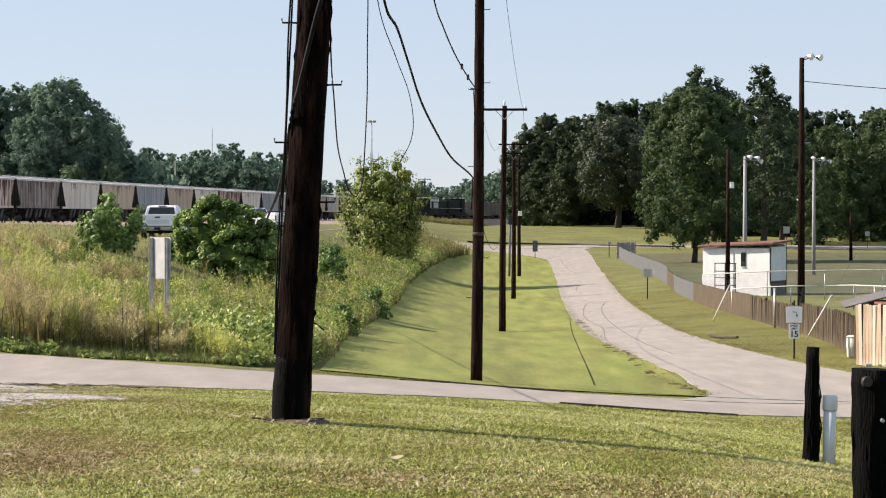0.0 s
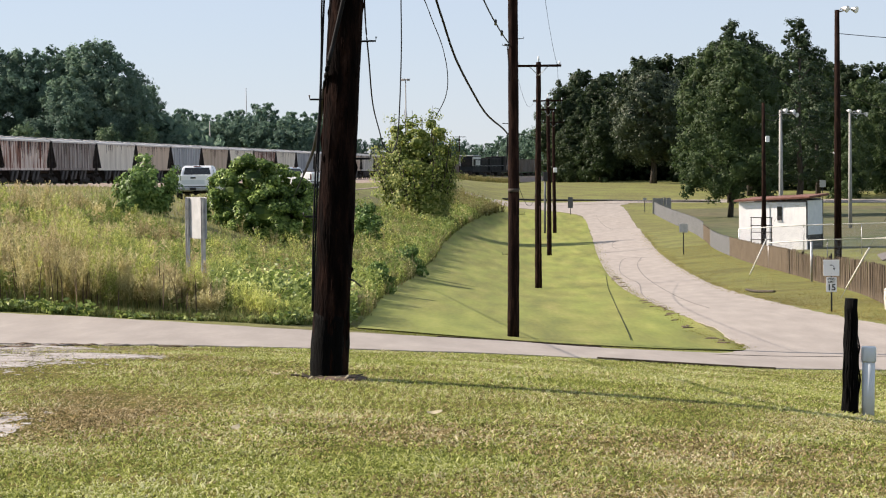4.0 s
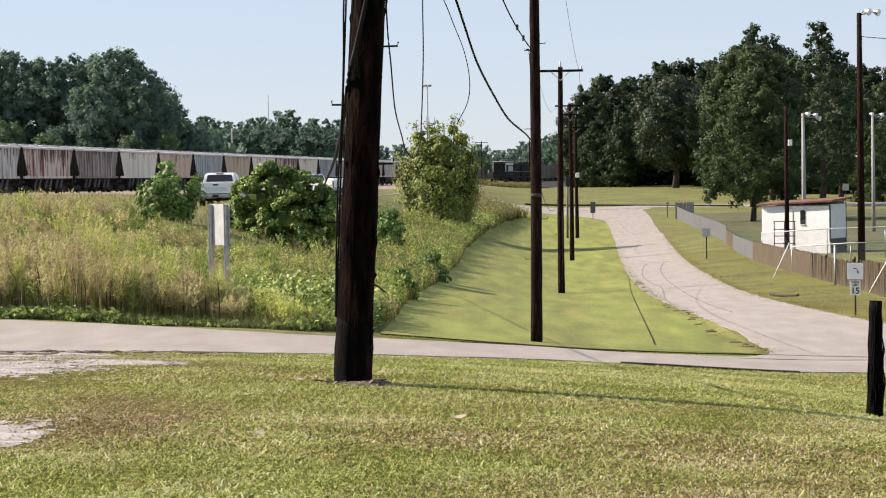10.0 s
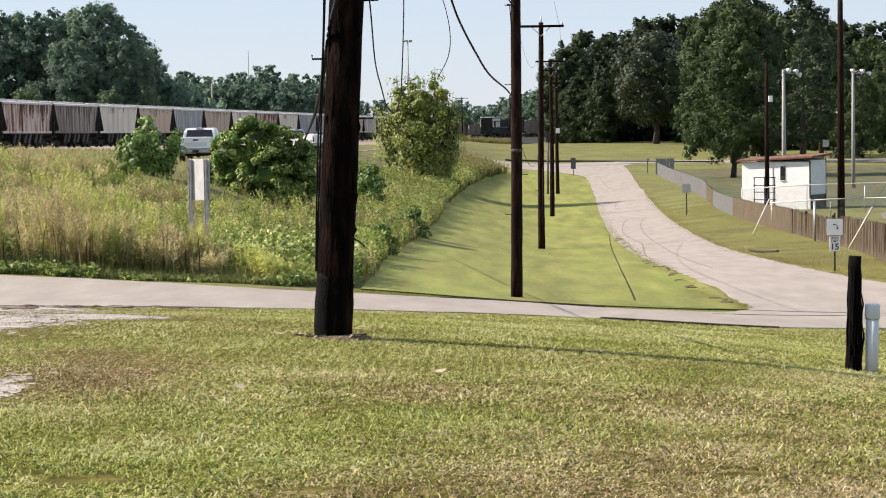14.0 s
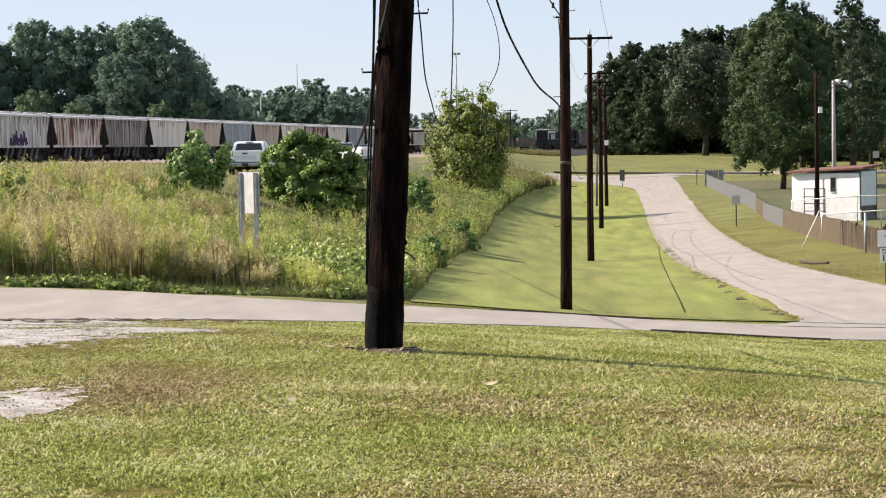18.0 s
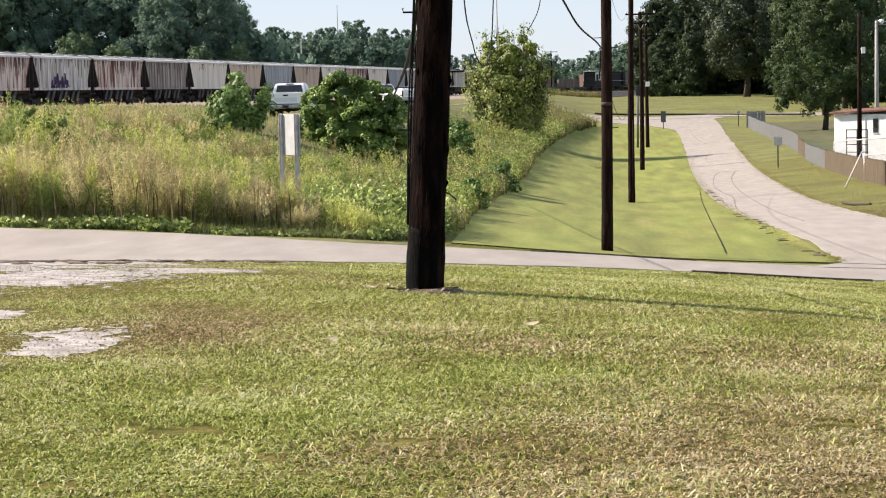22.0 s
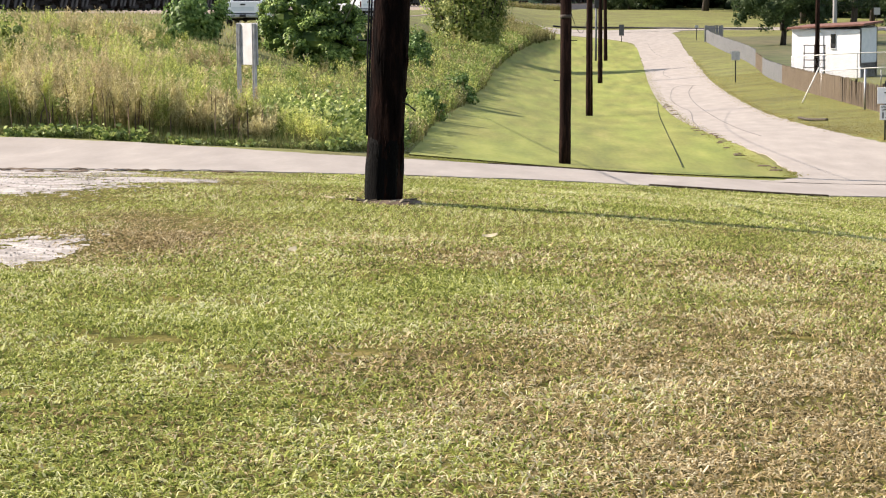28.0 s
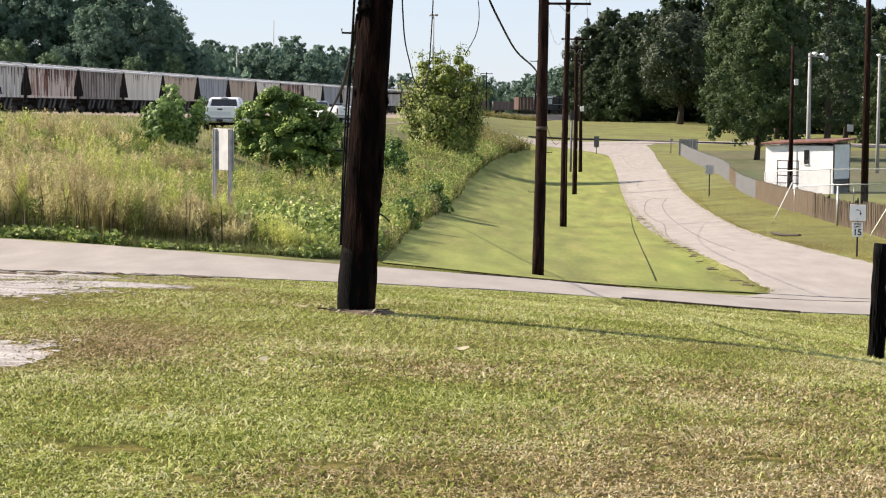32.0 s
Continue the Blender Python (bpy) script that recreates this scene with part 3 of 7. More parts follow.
def lane_side(x):
    return np.interp(x, [-15, -7.1, -5.3, -3.5, -2.1, -0.8, 0.6, 2.2, 4.8, 7.2, 12], [33, 33.2, 33.6, 34.2, 35, 35.8, 37, 37.4, 38.4, 40.2, 41.6]) - 0.02 + 0.12 * wobble2(x, x * 0, 4.0) + 0.08 * wobble2(x, x * 0, 13.0)


def lawn():
    x, y = [], []
    for y0, y1, dens in ((5.5, 9, 5000), (9, 13, 4000), (13, 18, 2700), (18, 25, 1700), (25, 41, 760)):
        n = int((y1 - y0) * (0.52 * y1 + 0.5) * dens)
        yy = RNG.uniform(y0, y1, n)
        x.append(RNG.uniform(-0.31 * y1 - 0.2, 0.21 * y1 + 0.3, n))
        y.append(yy)
    x, y = np.concatenate(x), np.concatenate(y)
    keep = (y < lane_side(x)) & (bare(x, y) < RNG.uniform(0.5, 1.02, len(x)) + (RNG.random(len(x)) < 0.34) * 0.5) & (np.hypot(x + 1.34, y - 18.5) > 0.2) & (RNG.random(len(x)) > worn(x, y) * np.interp(y, [13, 17], [1, 0.15]))
    x, y = x[keep], y[keep]
    cell = np.where(y < 15, 0.05, 0.09)
    i, j = np.floor(x / cell), np.floor(y / (cell * 2))
    u, v = np.modf(np.abs(np.sin(i * 12.9898 + j * 78.233) * 43758.5453))[0], np.modf(np.abs(np.sin(i * 39.346 + j * 11.135) * 24634.6345))[0]
    x, y = x + 0.32 * ((i + u) * cell - x), y + 0.32 * ((j + v) * cell * 2 - y)
    p = on_ground(x, y, -0.004)
    thin = 1 - 0.35 * np.clip(bare(x, y), 0, 1)
    tall = thin * (0.027 + 0.007 * wobble2(x, y, 1.3, 2) + 0.012 * RNG.random(len(x)))
    tall = np.where(RNG.random(len(x)) < 0.02, tall * 1.9, tall)
    wide = np.where(y < 13, 0.0105, np.where(y < 18, 0.0135, np.where(y < 25, 0.019, 0.03)))
    near, dry = y < 15, RNG.random(len(x)) < dryness(x, y)
    for k, lean, m, far in ((near & dry, 1.1, "grass_dry", False), (near & ~dry, 0.95, "grass", False), (~near & dry, 1.0, "grass_dry", True), (~near & ~dry, 0.8, "grass", True)):
        ob = blades("lawn_grass", p[k], tall[k], wide[k], RNG.uniform(0.5, 2.3, k.sum()) * lean, m, two=far)
        tagged(ob, "short mown grass with brown dry patches", "grass", kind="stuff")


def verge():
    """Mown bank beyond the lane."""
    n = 130000
    y = 43 + (RNG.random(n) ** 1.7) * 120
    x = RNG.uniform(-4, 14, n)
    toe = np.interp(y, [43, 48, 75, 120, 156, 207], [-2.9, -2.9, -3.3, -2.8, -2.7, -1.4])
    left = np.interp(y, [43, 46, 52, 74, 112, 148, 200], [0.5, 6.0, 6.1, 6.3, 7.2, 8.5, 10.8])
    far = np.interp(x, [-5, -1, 0.7, 2.5, 6, 11], [41.8, 43.1, 44.4, 44.5, 45.2, 47.6])
    keep = (x > toe) & (x < left - 0.1) & (y > far)
    x, y = x[keep], y[keep]
    ob = blades("verge_grass", on_ground(x, y, -0.005), 0.035 + 0.025 * RNG.random(len(x)), 0.012 + 0.0003 * y, RNG.uniform(0.8, 2.2, len(x)), "verge", two=True)
    tagged(ob, "freshly mown light green grass bank", "grass", kind="stuff")
    n = 60000
    y = 50 + (RNG.random(n) ** 1.5) * 110
    u = RNG.random(n)
    rx = np.interp(y, [45, 52, 58, 72, 89, 128.5, 172], [14, 12.2, 10.5, 10.2, 10.5, 12.2, 14.2])
    fx = np.interp(y, [45, 60, 78, 100, 124, 152, 170], [18, 12.6, 13.7, 15.2, 15.6, 17, 18.2])
    x = rx + 0.1 + u * (fx - rx)
    ob = blades("verge_grass", on_ground(x, y, -0.005), 0.03 + 0.03 * RNG.random(n), 0.009 + 0.00015 * y, RNG.uniform(0.8, 2.2, n), "verge_dry", two=True)
    tagged(ob, "dry short grass between the road and the fence", "grass", kind="stuff")


TOE = ([42, 48, 75, 120, 156, 207, 257, 276, 300], [-2.9, -2.95, -3.35, -2.85, -2.8, -1.5, 1.0, 3.2, 3.5])


def plumes(cx, cy, hh, stems, per, material, low, tag, name="weed_field", fan=0.33, foot=0.06):
    """Feathery plants: a fan of stems from one foot, each dressed in fine strands above the share low of its height."""
    st = np.repeat(np.arange(len(cx)), stems)
    a, l = RNG.uniform(0, 2 * np.pi, len(st)), np.abs(RNG.normal(0, fan, len(st)))
    sh = hh[st] * RNG.uniform(0.6, 1.05, len(st))
    base = on_ground(cx[st] + RNG.normal(0, foot, len(st)), cy[st] + RNG.normal(0, foot, len(st)), -0.02)
    tip = base + np.stack([np.cos(a) * l * sh, np.sin(a) * l * sh, sh], 1)
    px = 0.00027 * cy[st][:, None]
    side = np.concatenate([px * 0.7, 0 * px, 0 * px], 1)
    v = np.stack([base - side, base + side, tip], 1).reshape(-1, 3)
    tagged(sheet(name, v, np.arange(len(v)).reshape(-1, 3), "weed_stem"), tag, "weeds", kind="stuff")
    i = np.repeat(np.arange(len(st)), per)
    t = low + (1 - low) * RNG.random(len(i)) ** 0.8
    b = RNG.uniform(0, 2 * np.pi, len(i))
    ln = RNG.uniform(0.10, 0.26, len(i)) * (1.25 - 0.75 * t) * (0.5 + 0.5 * hh[st[i]])
    c = base[i] + (tip - base)[i] * t[:, None]
    d = np.stack([np.cos(b) * 0.75, np.sin(b) * 0.75, RNG.uniform(-0.1, 1.0, len(i))], 1) * ln[:, None]
    e = np.stack([-np.sin(b), np.cos(b), RNG.uniform(-0.8, 0.8, len(i))], 1) * (0.00016 * cy[st[i]] + 0.002)[:, None]
    v = np.stack([c + 0.1 * d - e, c + 0.1 * d + e, c + d], 1).reshape(-1, 3)
    tagged(sheet(name, v, np.arange(len(v)).reshape(-1, 3), material), tag, "weeds", kind="stuff")


def weeds():
    """Unmown field beside the lane: feathery weeds, seeding grass, stalks, leafy clumps and low vines."""
    front = lambda x: np.interp(x, [-30, -9.7, -7, -4.1, -2.9], [43.3, 42.9, 42.35, 43.2, 45.4])

    def field(n, y0, y1):
        y = y0 + RNG.random(n) * (y1 - y0)
        x1, x0 = np.interp(y, *TOE) - 0.25, -0.33 * y - 1
        x = x0 + RNG.random(n) * (x1 - x0)
        k = y > front(x) + 0.35
        return x[k], y[k]
    tag = "tall feathery weeds and seeding grass in an unmown field"
    for y0, y1, n, stems, per in ((43.5, 54, 300, 26, 34), (54, 80, 420, 20, 24)):
        cx, cy = field(n, y0, y1)
        patch = wobble2(cx, cy, 0.42, 1.0) + 0.6 * wobble2(cx, cy, 1.3, 4.0)
        hh = (1.35 + 0.3 * wobble2(cx, cy, 0.9, 2)) * (0.55 + 0.65 * RNG.random(len(cx)))
        hh = hh * np.interp(cx, [-9.5, -7.6, -5.6, -4], [1.0, 0.8, 0.55, 0.5]) * np.where(cy < front(cx) + 0.9, 0.7, 1) * np.where(cy > 54, 0.78, 1) * np.where((cy > 60) & (cx > -14), 0.75, 1)
        kind = np.digitize(patch + np.interp(cx, [-14, -9, -6], [0.45, 0.30, -0.25]) + RNG.normal(0, 0.3, len(cx)), [-0.35, 0.25, 0.8])
        for k, m in enumerate(("weed_green", "feather", "weed_tan", "weed_pink")):
            plumes(cx[kind == k], cy[kind == k], hh[kind == k], stems, per, m, 0.32 if k < 2 else 0.42, tag, fan=0.2, foot=0.15)
    # ground layer of grass, thinner and lower far back
    for y0, y1, n, hgt, wd in ((43.5, 60, 24000, 0.42, 0.02), (60, 85, 22000, 0.5, 0.03), (85, 150, 16000, 0.35, 0.05)):
        x, y = field(n, y0, y1)
        g = wobble2(x, y, 0.5, 3) + RNG.normal(0, 0.4, len(x)) > (0.0 if y0 < 85 else -0.8)
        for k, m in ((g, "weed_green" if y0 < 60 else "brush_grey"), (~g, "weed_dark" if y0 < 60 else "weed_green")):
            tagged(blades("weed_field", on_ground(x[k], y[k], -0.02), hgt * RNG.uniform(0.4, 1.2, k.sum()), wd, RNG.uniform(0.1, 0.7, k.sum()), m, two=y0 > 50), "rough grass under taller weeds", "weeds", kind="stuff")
    # the tallest plants along the front, each on a dark bare foot
    cx = RNG.uniform(-13.0, -6.2, 64)
    cx = cx[RNG.random(64) < 0.65 + 0.4 * wobble2(cx, cx * 0, 1.1, 2)]
    cy = front(cx) + RNG.uniform(0.5, 3.4, len(cx))
    hh = RNG.uniform(1.25, 1.75, len(cx)) * np.interp(cx, [-9, -6.2], [1.0, 0.72])
    kind = RNG.integers(0, 4, len(cx))
    for k, m in enumerate(("weed_tan", "weed_pink", "feather", "weed_tan")):
        plumes(cx[kind == k], cy[kind == k], hh[kind == k], 12, 66, m, 0.42, tag, fan=0.15, foot=0.05)
    n = 3
    sx, sy = np.repeat(cx, n) + RNG.normal(0, 0.1, n * len(cx)), np.repeat(cy, n) - 0.12 + RNG.normal(0, 0.08, n * len(cx))
    tagged(blades("weed_stalk", on_ground(sx, sy), np.repeat(hh, n) * RNG.uniform(0.45, 0.8, len(sx)), 0.026, RNG.uniform(0.0, 0.3, len(sx)), "weed_rust"), "dark brown bare stems of tall weeds", "weeds", kind="stuff")
    # leafy clumps
    cx, cy = field(620, 44.2, 78)
    cl = np.column_stack([on_ground(cx, cy, RNG.uniform(0.15, 0.6, len(cx))), RNG.uniform(0.18, 0.42, len(cx))])
    p = crown_points(cl, 46, 0.15)
    tagged(leaves("weed_clump", p, RNG.uniform(0.06, 0.12, len(p)), "weed_green"), "leafy green weed clumps in the field", "weeds", kind="stuff")
    # rusty stalks
    x = RNG.uniform(-13.5, -5.6, 90)
    x = x[RNG.random(90) < 0.6 + 0.5 * wobble2(x, x * 0, 1.9, 3)]
    y = front(x) + RNG.uniform(0.1, 2.2, len(x)) ** 1.3
    tagged(blades("weed_stalk", on_ground(x, y), RNG.uniform(0.45, 1.3, len(x)), 0.034, RNG.uniform(0.0, 0.35, len(x)), "weed_rust"), "dark brown dead stalks among the weeds", "weeds", kind="stuff")
    # low vines along the lane and over the bank
    n = 11000
    x = RNG.uniform(-17, -2.6, n)
    x = x[RNG.random(n) < 0.5 + 0.45 * wobble2(x, x * 0.3, 1.6, 4) + 0.3 * wobble2(x, x * 0.3, 5.1, 1)]
    n = len(x)
    y = front(x) - 0.45 + np.abs(RNG.normal(0, 0.45, n)) + 0.25 * wobble2(x, x, 1.9)
    z = np.abs(RNG.normal(0.06, 0.09, n)) * (1 + 0.7 * wobble2(x, x, 1.1, 2))
    px, py, pz = np.concatenate([RNG.normal(-3.75, 0.5, 2600), RNG.normal(-4.9, 0.65, 4200)]), np.concatenate([RNG.normal(48.0, 1.0, 2600), RNG.normal(49.0, 0.9, 4200)]), np.abs(RNG.normal(0.42, 0.26, 6800))
    x, y, z = np.concatenate([x, px]), np.concatenate([y, py]), np.concatenate([z, pz])
    k = x < np.interp(y, *TOE) + 0.1
    tagged(leaves("vine_carpet", on_ground(x[k], y[k], z[k]), RNG.uniform(0.07, 0.17, k.sum()), "leaf_vine", flat=0.3), "broad-leaved green vines creeping along the lane edge", "vines", kind="stuff")
    x = RNG.uniform(-17, -3.2, 9000)
    y = front(x) - 0.35 + np.abs(RNG.normal(0, 0.5, len(x)))
    tagged(blades("weed_field", on_ground(x, y, -0.02), RNG.uniform(0.08, 0.34, len(x)), 0.02, RNG.uniform(0.2, 0.9, len(x)), "weed_dark", two=True), "rough grass tangled under the vines, gap shade in its colour", "weeds", kind="stuff")
    # ragged brush on the foot of the bank and over it
    n = 26000
    y = 45 + RNG.random(n) ** 1.5 * 225
    x = np.interp(y, *TOE) - np.abs(RNG.normal(0, 0.5, n)) * (1 + 0.006 * (y - 45))
    hgt = (0.5 + 0.3 * wobble2(x * 0, y, 0.7) + 0.2 * wobble2(x * 0, y, 2.3)) * (1 + 0.004 * (y - 45))
    tagged(leaves("brush", on_ground(x, y, RNG.random(n) * np.maximum(hgt, 0.1)), RNG.uniform(0.08, 0.16, n) * (1 + 0.006 * (y - 45)), "weed_green"), "ragged green brush along the foot of the bank", "brush", kind="stuff")
    # tufts of grass and weeds over the bank, tan and green, with leafy clumps among them
    n = 2200
    y = 50 + RNG.random(n) ** 1.1 * 200
    x = np.interp(y, *TOE) + 0.1 - np.abs(RNG.normal(0, 2.6, n))
    hgt = np.maximum(0.5, 0.75 + 0.3 * wobble2(x, y, 0.5) + 0.2 * wobble2(x, y, 1.7)) * (1 + 0.0015 * (y - 50))
    kind = wobble2(x, y, 0.3, 5) + RNG.normal(0, 0.35, n)
    for m, k in (("weed_green", kind < -0.35), ("feather", (kind >= -0.35) & (kind < 0.05)), ("brush_grey", (kind >= 0.05) & (kind < 0.75)), ("weed_tan", kind >= 0.75)):
        plumes(x[k], y[k], hgt[k], 5, 17, m, 0.15, "tufts of grey-green grass and weeds over the bank", "brush")
    n = 420
    y = 55 + RNG.random(n) * 150
    x = np.interp(y, *TOE) - 0.4 - np.abs(RNG.normal(0, 3.0, n))
    p = crown_points(np.column_stack([on_ground(x, y, RNG.uniform(0.2, 0.6, n)), RNG.uniform(0.25, 0.5, n) * (1 + 0.003 * (y - 55))]), 40, 0.15)
    tagged(leaves("weed_clump", p, RNG.uniform(0.08, 0.15, len(p)) * (1 + 0.004 * (p[:, 1] - 55)), "weed_green"), "leafy green weed clumps on the bank", "weeds", kind="stuff")
    # dry growth at the foot of the far track
    x, y = RNG.uniform(-8, 8, 420), RNG.uniform(388, 436, 420)
    plumes(x, y, RNG.uniform(0.5, 1.3, 420), 6, 14, "brush_grey", 0.0, "dry tan growth at the foot of a far track", "brush")
    # tan tussocks before the far road
    n = 620
    x, y = RNG.uniform(-9, 3.2, n), RNG.uniform(232, 262, n)
    k = x < np.interp(y, [232, 257, 262], [-1.0, 2.4, 3.2])
    plumes(x[k], y[k], RNG.uniform(1.0, 1.9, k.sum()), 6, 26, "brush_grey", 0.05, "dry tan tussocks before a far road", "brush")


def crown_points(clumps, per, spread, hollow=0.55, facing=False):
    """Leaf places in round clumps (x, y, z, radius), thicker near the skin."""
    c = np.asarray(clumps, float)
    per_c = np.maximum((per * (c[:, 3] / c[:, 3].mean()) ** 2).astype(int), 8)
    i = np.repeat(np.arange(len(c)), per_c)
    d = RNG.normal(size=(len(i), 3))
    d /= np.linalg.norm(d, axis=1)[:, None]
    r = c[i, 3] * (hollow + (1 - hollow) * RNG.random(len(i)) ** 0.6) * (1 + spread * RNG.normal(size=len(i)))
    d[:, 2] *= 0.75
    return (c[i, :3] + d * r[:, None], d) if facing else c[i, :3] + d * r[:, None]


GRID = np.linspace(-1, 1, 5)


def core_balls(lobes, share, squash):
    """Quads of lumpy balls inside the lobes, so that a crown is not see-through."""
    a, b = np.meshgrid(GRID, GRID)
    one = np.ones_like(a)
    v, q = [], []
    for k, side in enumerate(((a, b, one), (-a, b, -one), (one, a, b), (-one, -a, b), (b, one, a), (b, -one, -a))):
        v.append(np.stack(side, -1).reshape(-1, 3))
        i = (np.arange(4)[:, None] * 5 + np.arange(4)).ravel() + 25 * k
        q.append(np.stack([i, i + 1, i + 6, i + 5], 1))
    v, q = np.concatenate(v), np.concatenate(q)
    v /= np.linalg.norm(v, axis=1)[:, None]
    bump = 1 + 0.16 * np.sin(v[:, :1] * 5 + 1) * np.sin(v[:, 1:2] * 6 + 2) * np.sin(v[:, 2:] * 5)
    pts = lobes[:, None, :3] + v[None] * bump[None] * lobes[:, None, 3:4] * share * np.array([1, 1, squash])
    return pts[:, q].reshape(-1, 4, 3)


def lobed_crown(lobes, subs, per, leaf, material, parent, squash=1.0, share=0.5):
    """A crown of rounded boughs: each lobe (x, y, z, radius) carries smaller leaf tufts over its skin."""
    lobes = np.asarray(lobes, float)
    mid = np.average(lobes[:, :3], axis=0, weights=lobes[:, 3])
    n = np.maximum((subs * (lobes[:, 3] / lobes[:, 3].mean()) ** 2).astype(int), 5)
    i = np.repeat(np.arange(len(lobes)), n)
    out = lobes[i, :3] - mid
    out /= np.linalg.norm(out, axis=1)[:, None] + 1e-6
    d = RNG.normal(size=(len(i), 3)) + 0.75 * out + np.array([0, 0, 0.25])
    d /= np.linalg.norm(d, axis=1)[:, None]
    r = lobes[i, 3] * RNG.uniform(0.16, 0.52, len(i))
    c = lobes[i, :3] + d * (lobes[i, 3] * RNG.uniform(0.5, 1.12, len(i)))[:, None] * np.array([1, 1, squash])
    j = np.repeat(np.arange(len(i)), per)
    e = RNG.normal(size=(len(j), 3)) + 0.45 * d[j]
    e /= np.linalg.norm(e, axis=1)[:, None]
    p = c[j] + e * (r[j] * (0.35 + 0.85 * RNG.random(len(j))))[:, None]
    q = leaf_quads(p, RNG.uniform(0.6, 1.3, len(p)) * leaf, face=0.6 * e + 0.5 * d[j] + 0.4 * out[j], loose=0.45)
    v = np.concatenate([q, core_balls(lobes, share, squash)]).reshape(-1, 3)
    return sheet("crown", v, np.arange(len(v)).reshape(-1, 4), material, parent)


OUTLINE = {"oak": lambda t: math.sin(math.pi * (0.16 + 0.76 * t)) ** 0.7, "egg": lambda t: 0.8 + 0.2 * math.sin(math.pi * t * 1.4) if t < 0.45 else math.sqrt(max(0.03, 1.02 - ((t - 0.45) / 0.56) ** 2)),
           "cone": lambda t: (1.05 - t) ** 0.62, "column": lambda t: 0.97 - 0.42 * t, "pine": lambda t: 0.55 + 0.45 * math.sin(math.pi * min(t * 1.1, 1)) - 0.3 * t}


def tree(name, label, h, spread, base, lobes, subs, per, leaf, material, trunk=0.3, shape="oak", group="", seed=1, category="tree", big=(0.26, 0.40), squash=1.0, share=0.5):
    """A tree at the origin: tapered trunk and limbs, a crown of leafy boughs from height base to h."""
    rng = random.Random(seed)
    ob = thing(name, label, category, pose(0, 0, 0), group)
    cl = []
    for i in range(lobes):
        t = (i + rng.random()) / lobes
        k = rng.uniform(*big) * spread * (1 if t < 0.7 else 1.45 - 0.65 * t)
        r = max(OUTLINE[shape](t) * spread - 0.75 * k, 0.1 * spread)
        a, q = i * 2.39996 + rng.uniform(-0.5, 0.5), rng.uniform(0.5, 1.1)
        cl.append((math.cos(a) * r * q, math.sin(a) * r * q, min(base + k * 0.5 + (h - base - k * 0.8) * t, h - k * squash), k))
    body = len(cl)
    if shape != "pine":
        for i in range(6):
            t = (i + 0.6) / 6.6
            k = 0.5 * spread * OUTLINE[shape](t)
            cl.append((0, 0, min(base + k * 0.6 + (h - base) * t * 0.82, h - 1.2 * k), k))
    top = base + (h - base) * 0.8
    bm = tube([(0, 0, -0.4), (0.01 * h, 0, h * 0.12), (0.0, 0.01 * h, h * 0.4), (0.01 * h, 0, top)], [trunk * 1.35, trunk, trunk * 0.75, trunk * 0.25], 10, wobble=0.15)
    trunk_ob = part("trunk", bm, "bark", ob)
    for x, y, z, r in rng.sample(cl[:body], min(10, body)):
        z0 = max(base * 0.8, z - 0.5 * math.hypot(x, y) - 0.06 * h)
        part("limb", tube([(0.005 * h, 0, z0), (x * 0.5, y * 0.5, z0 + (z - z0) * 0.6), (x, y, z)], [trunk * 0.36, trunk * 0.22, trunk * 0.07], 5), "bark", trunk_ob)
    lobed_crown(cl, subs, per, leaf, material, ob, squash, share)
    return ob


def stem_bush(name, label, h, spread, stems, clump, per, leaf, material, seed, low=0.12, category="bush", core=0.0, flare=0.8):
    """A bush of many upright stems that fan out from one foot, leafy clumps strung along each and a spiky outline."""
    rng = random.Random(seed)
    ob = thing(name, label, category, pose(0, 0, 0))
    cl = []
    for k in range(stems):
        a, q = rng.uniform(0, 2 * math.pi), math.sqrt(rng.random())
        top = h * (1 - 0.52 * q ** 1.3) * rng.uniform(0.8, 1.02)
        ex, ey = math.cos(a) * q * spread, math.sin(a) * q * spread
        pts = [(ex * t ** flare, ey * t ** flare, top * (0.25 * t + 0.75 * t ** 1.4)) for t in (0, 0.3, 0.6, 0.85, 1)]
        pts[0] = (ex * 0.05, ey * 0.05, -0.15)
        part("stem", tube(pts, [0.009 * h, 0.007 * h, 0.005 * h, 0.003 * h, 0.001 * h], 5), "bark", ob)
        for j in range(9):
            t = low + (1 - low) * (j + rng.random()) / 9
            s = clump * spread * (1.15 - 0.55 * t) * rng.uniform(0.7, 1.3)
            cl.append((ex * t ** flare + rng.gauss(0, 0.35) * s, ey * t ** flare + rng.gauss(0, 0.35) * s, top * (0.25 * t + 0.75 * t ** 1.4), s))
    p, out = crown_points(cl, per, 0.12, facing=True)
    axis = p * np.array([1, 1, 0]) / spread
    q = leaf_quads(p, RNG.uniform(0.6, 1.25, len(p)) * leaf, face=0.7 * out + axis + np.array([0, 0, 0.35]))
    if core:
        # shaded heart of the bush
        inner = np.array([c for c in cl if math.hypot(c[0], c[1]) < 0.62 * spread and c[2] < 0.72 * h])
        inner[:, 3] *= 1.25
        q = np.concatenate([q, core_balls(inner, core, 0.9)])
    sheet("crown", q.reshape(-1, 3), np.arange(4 * len(q)).reshape(-1, 4), material, ob)
    return ob


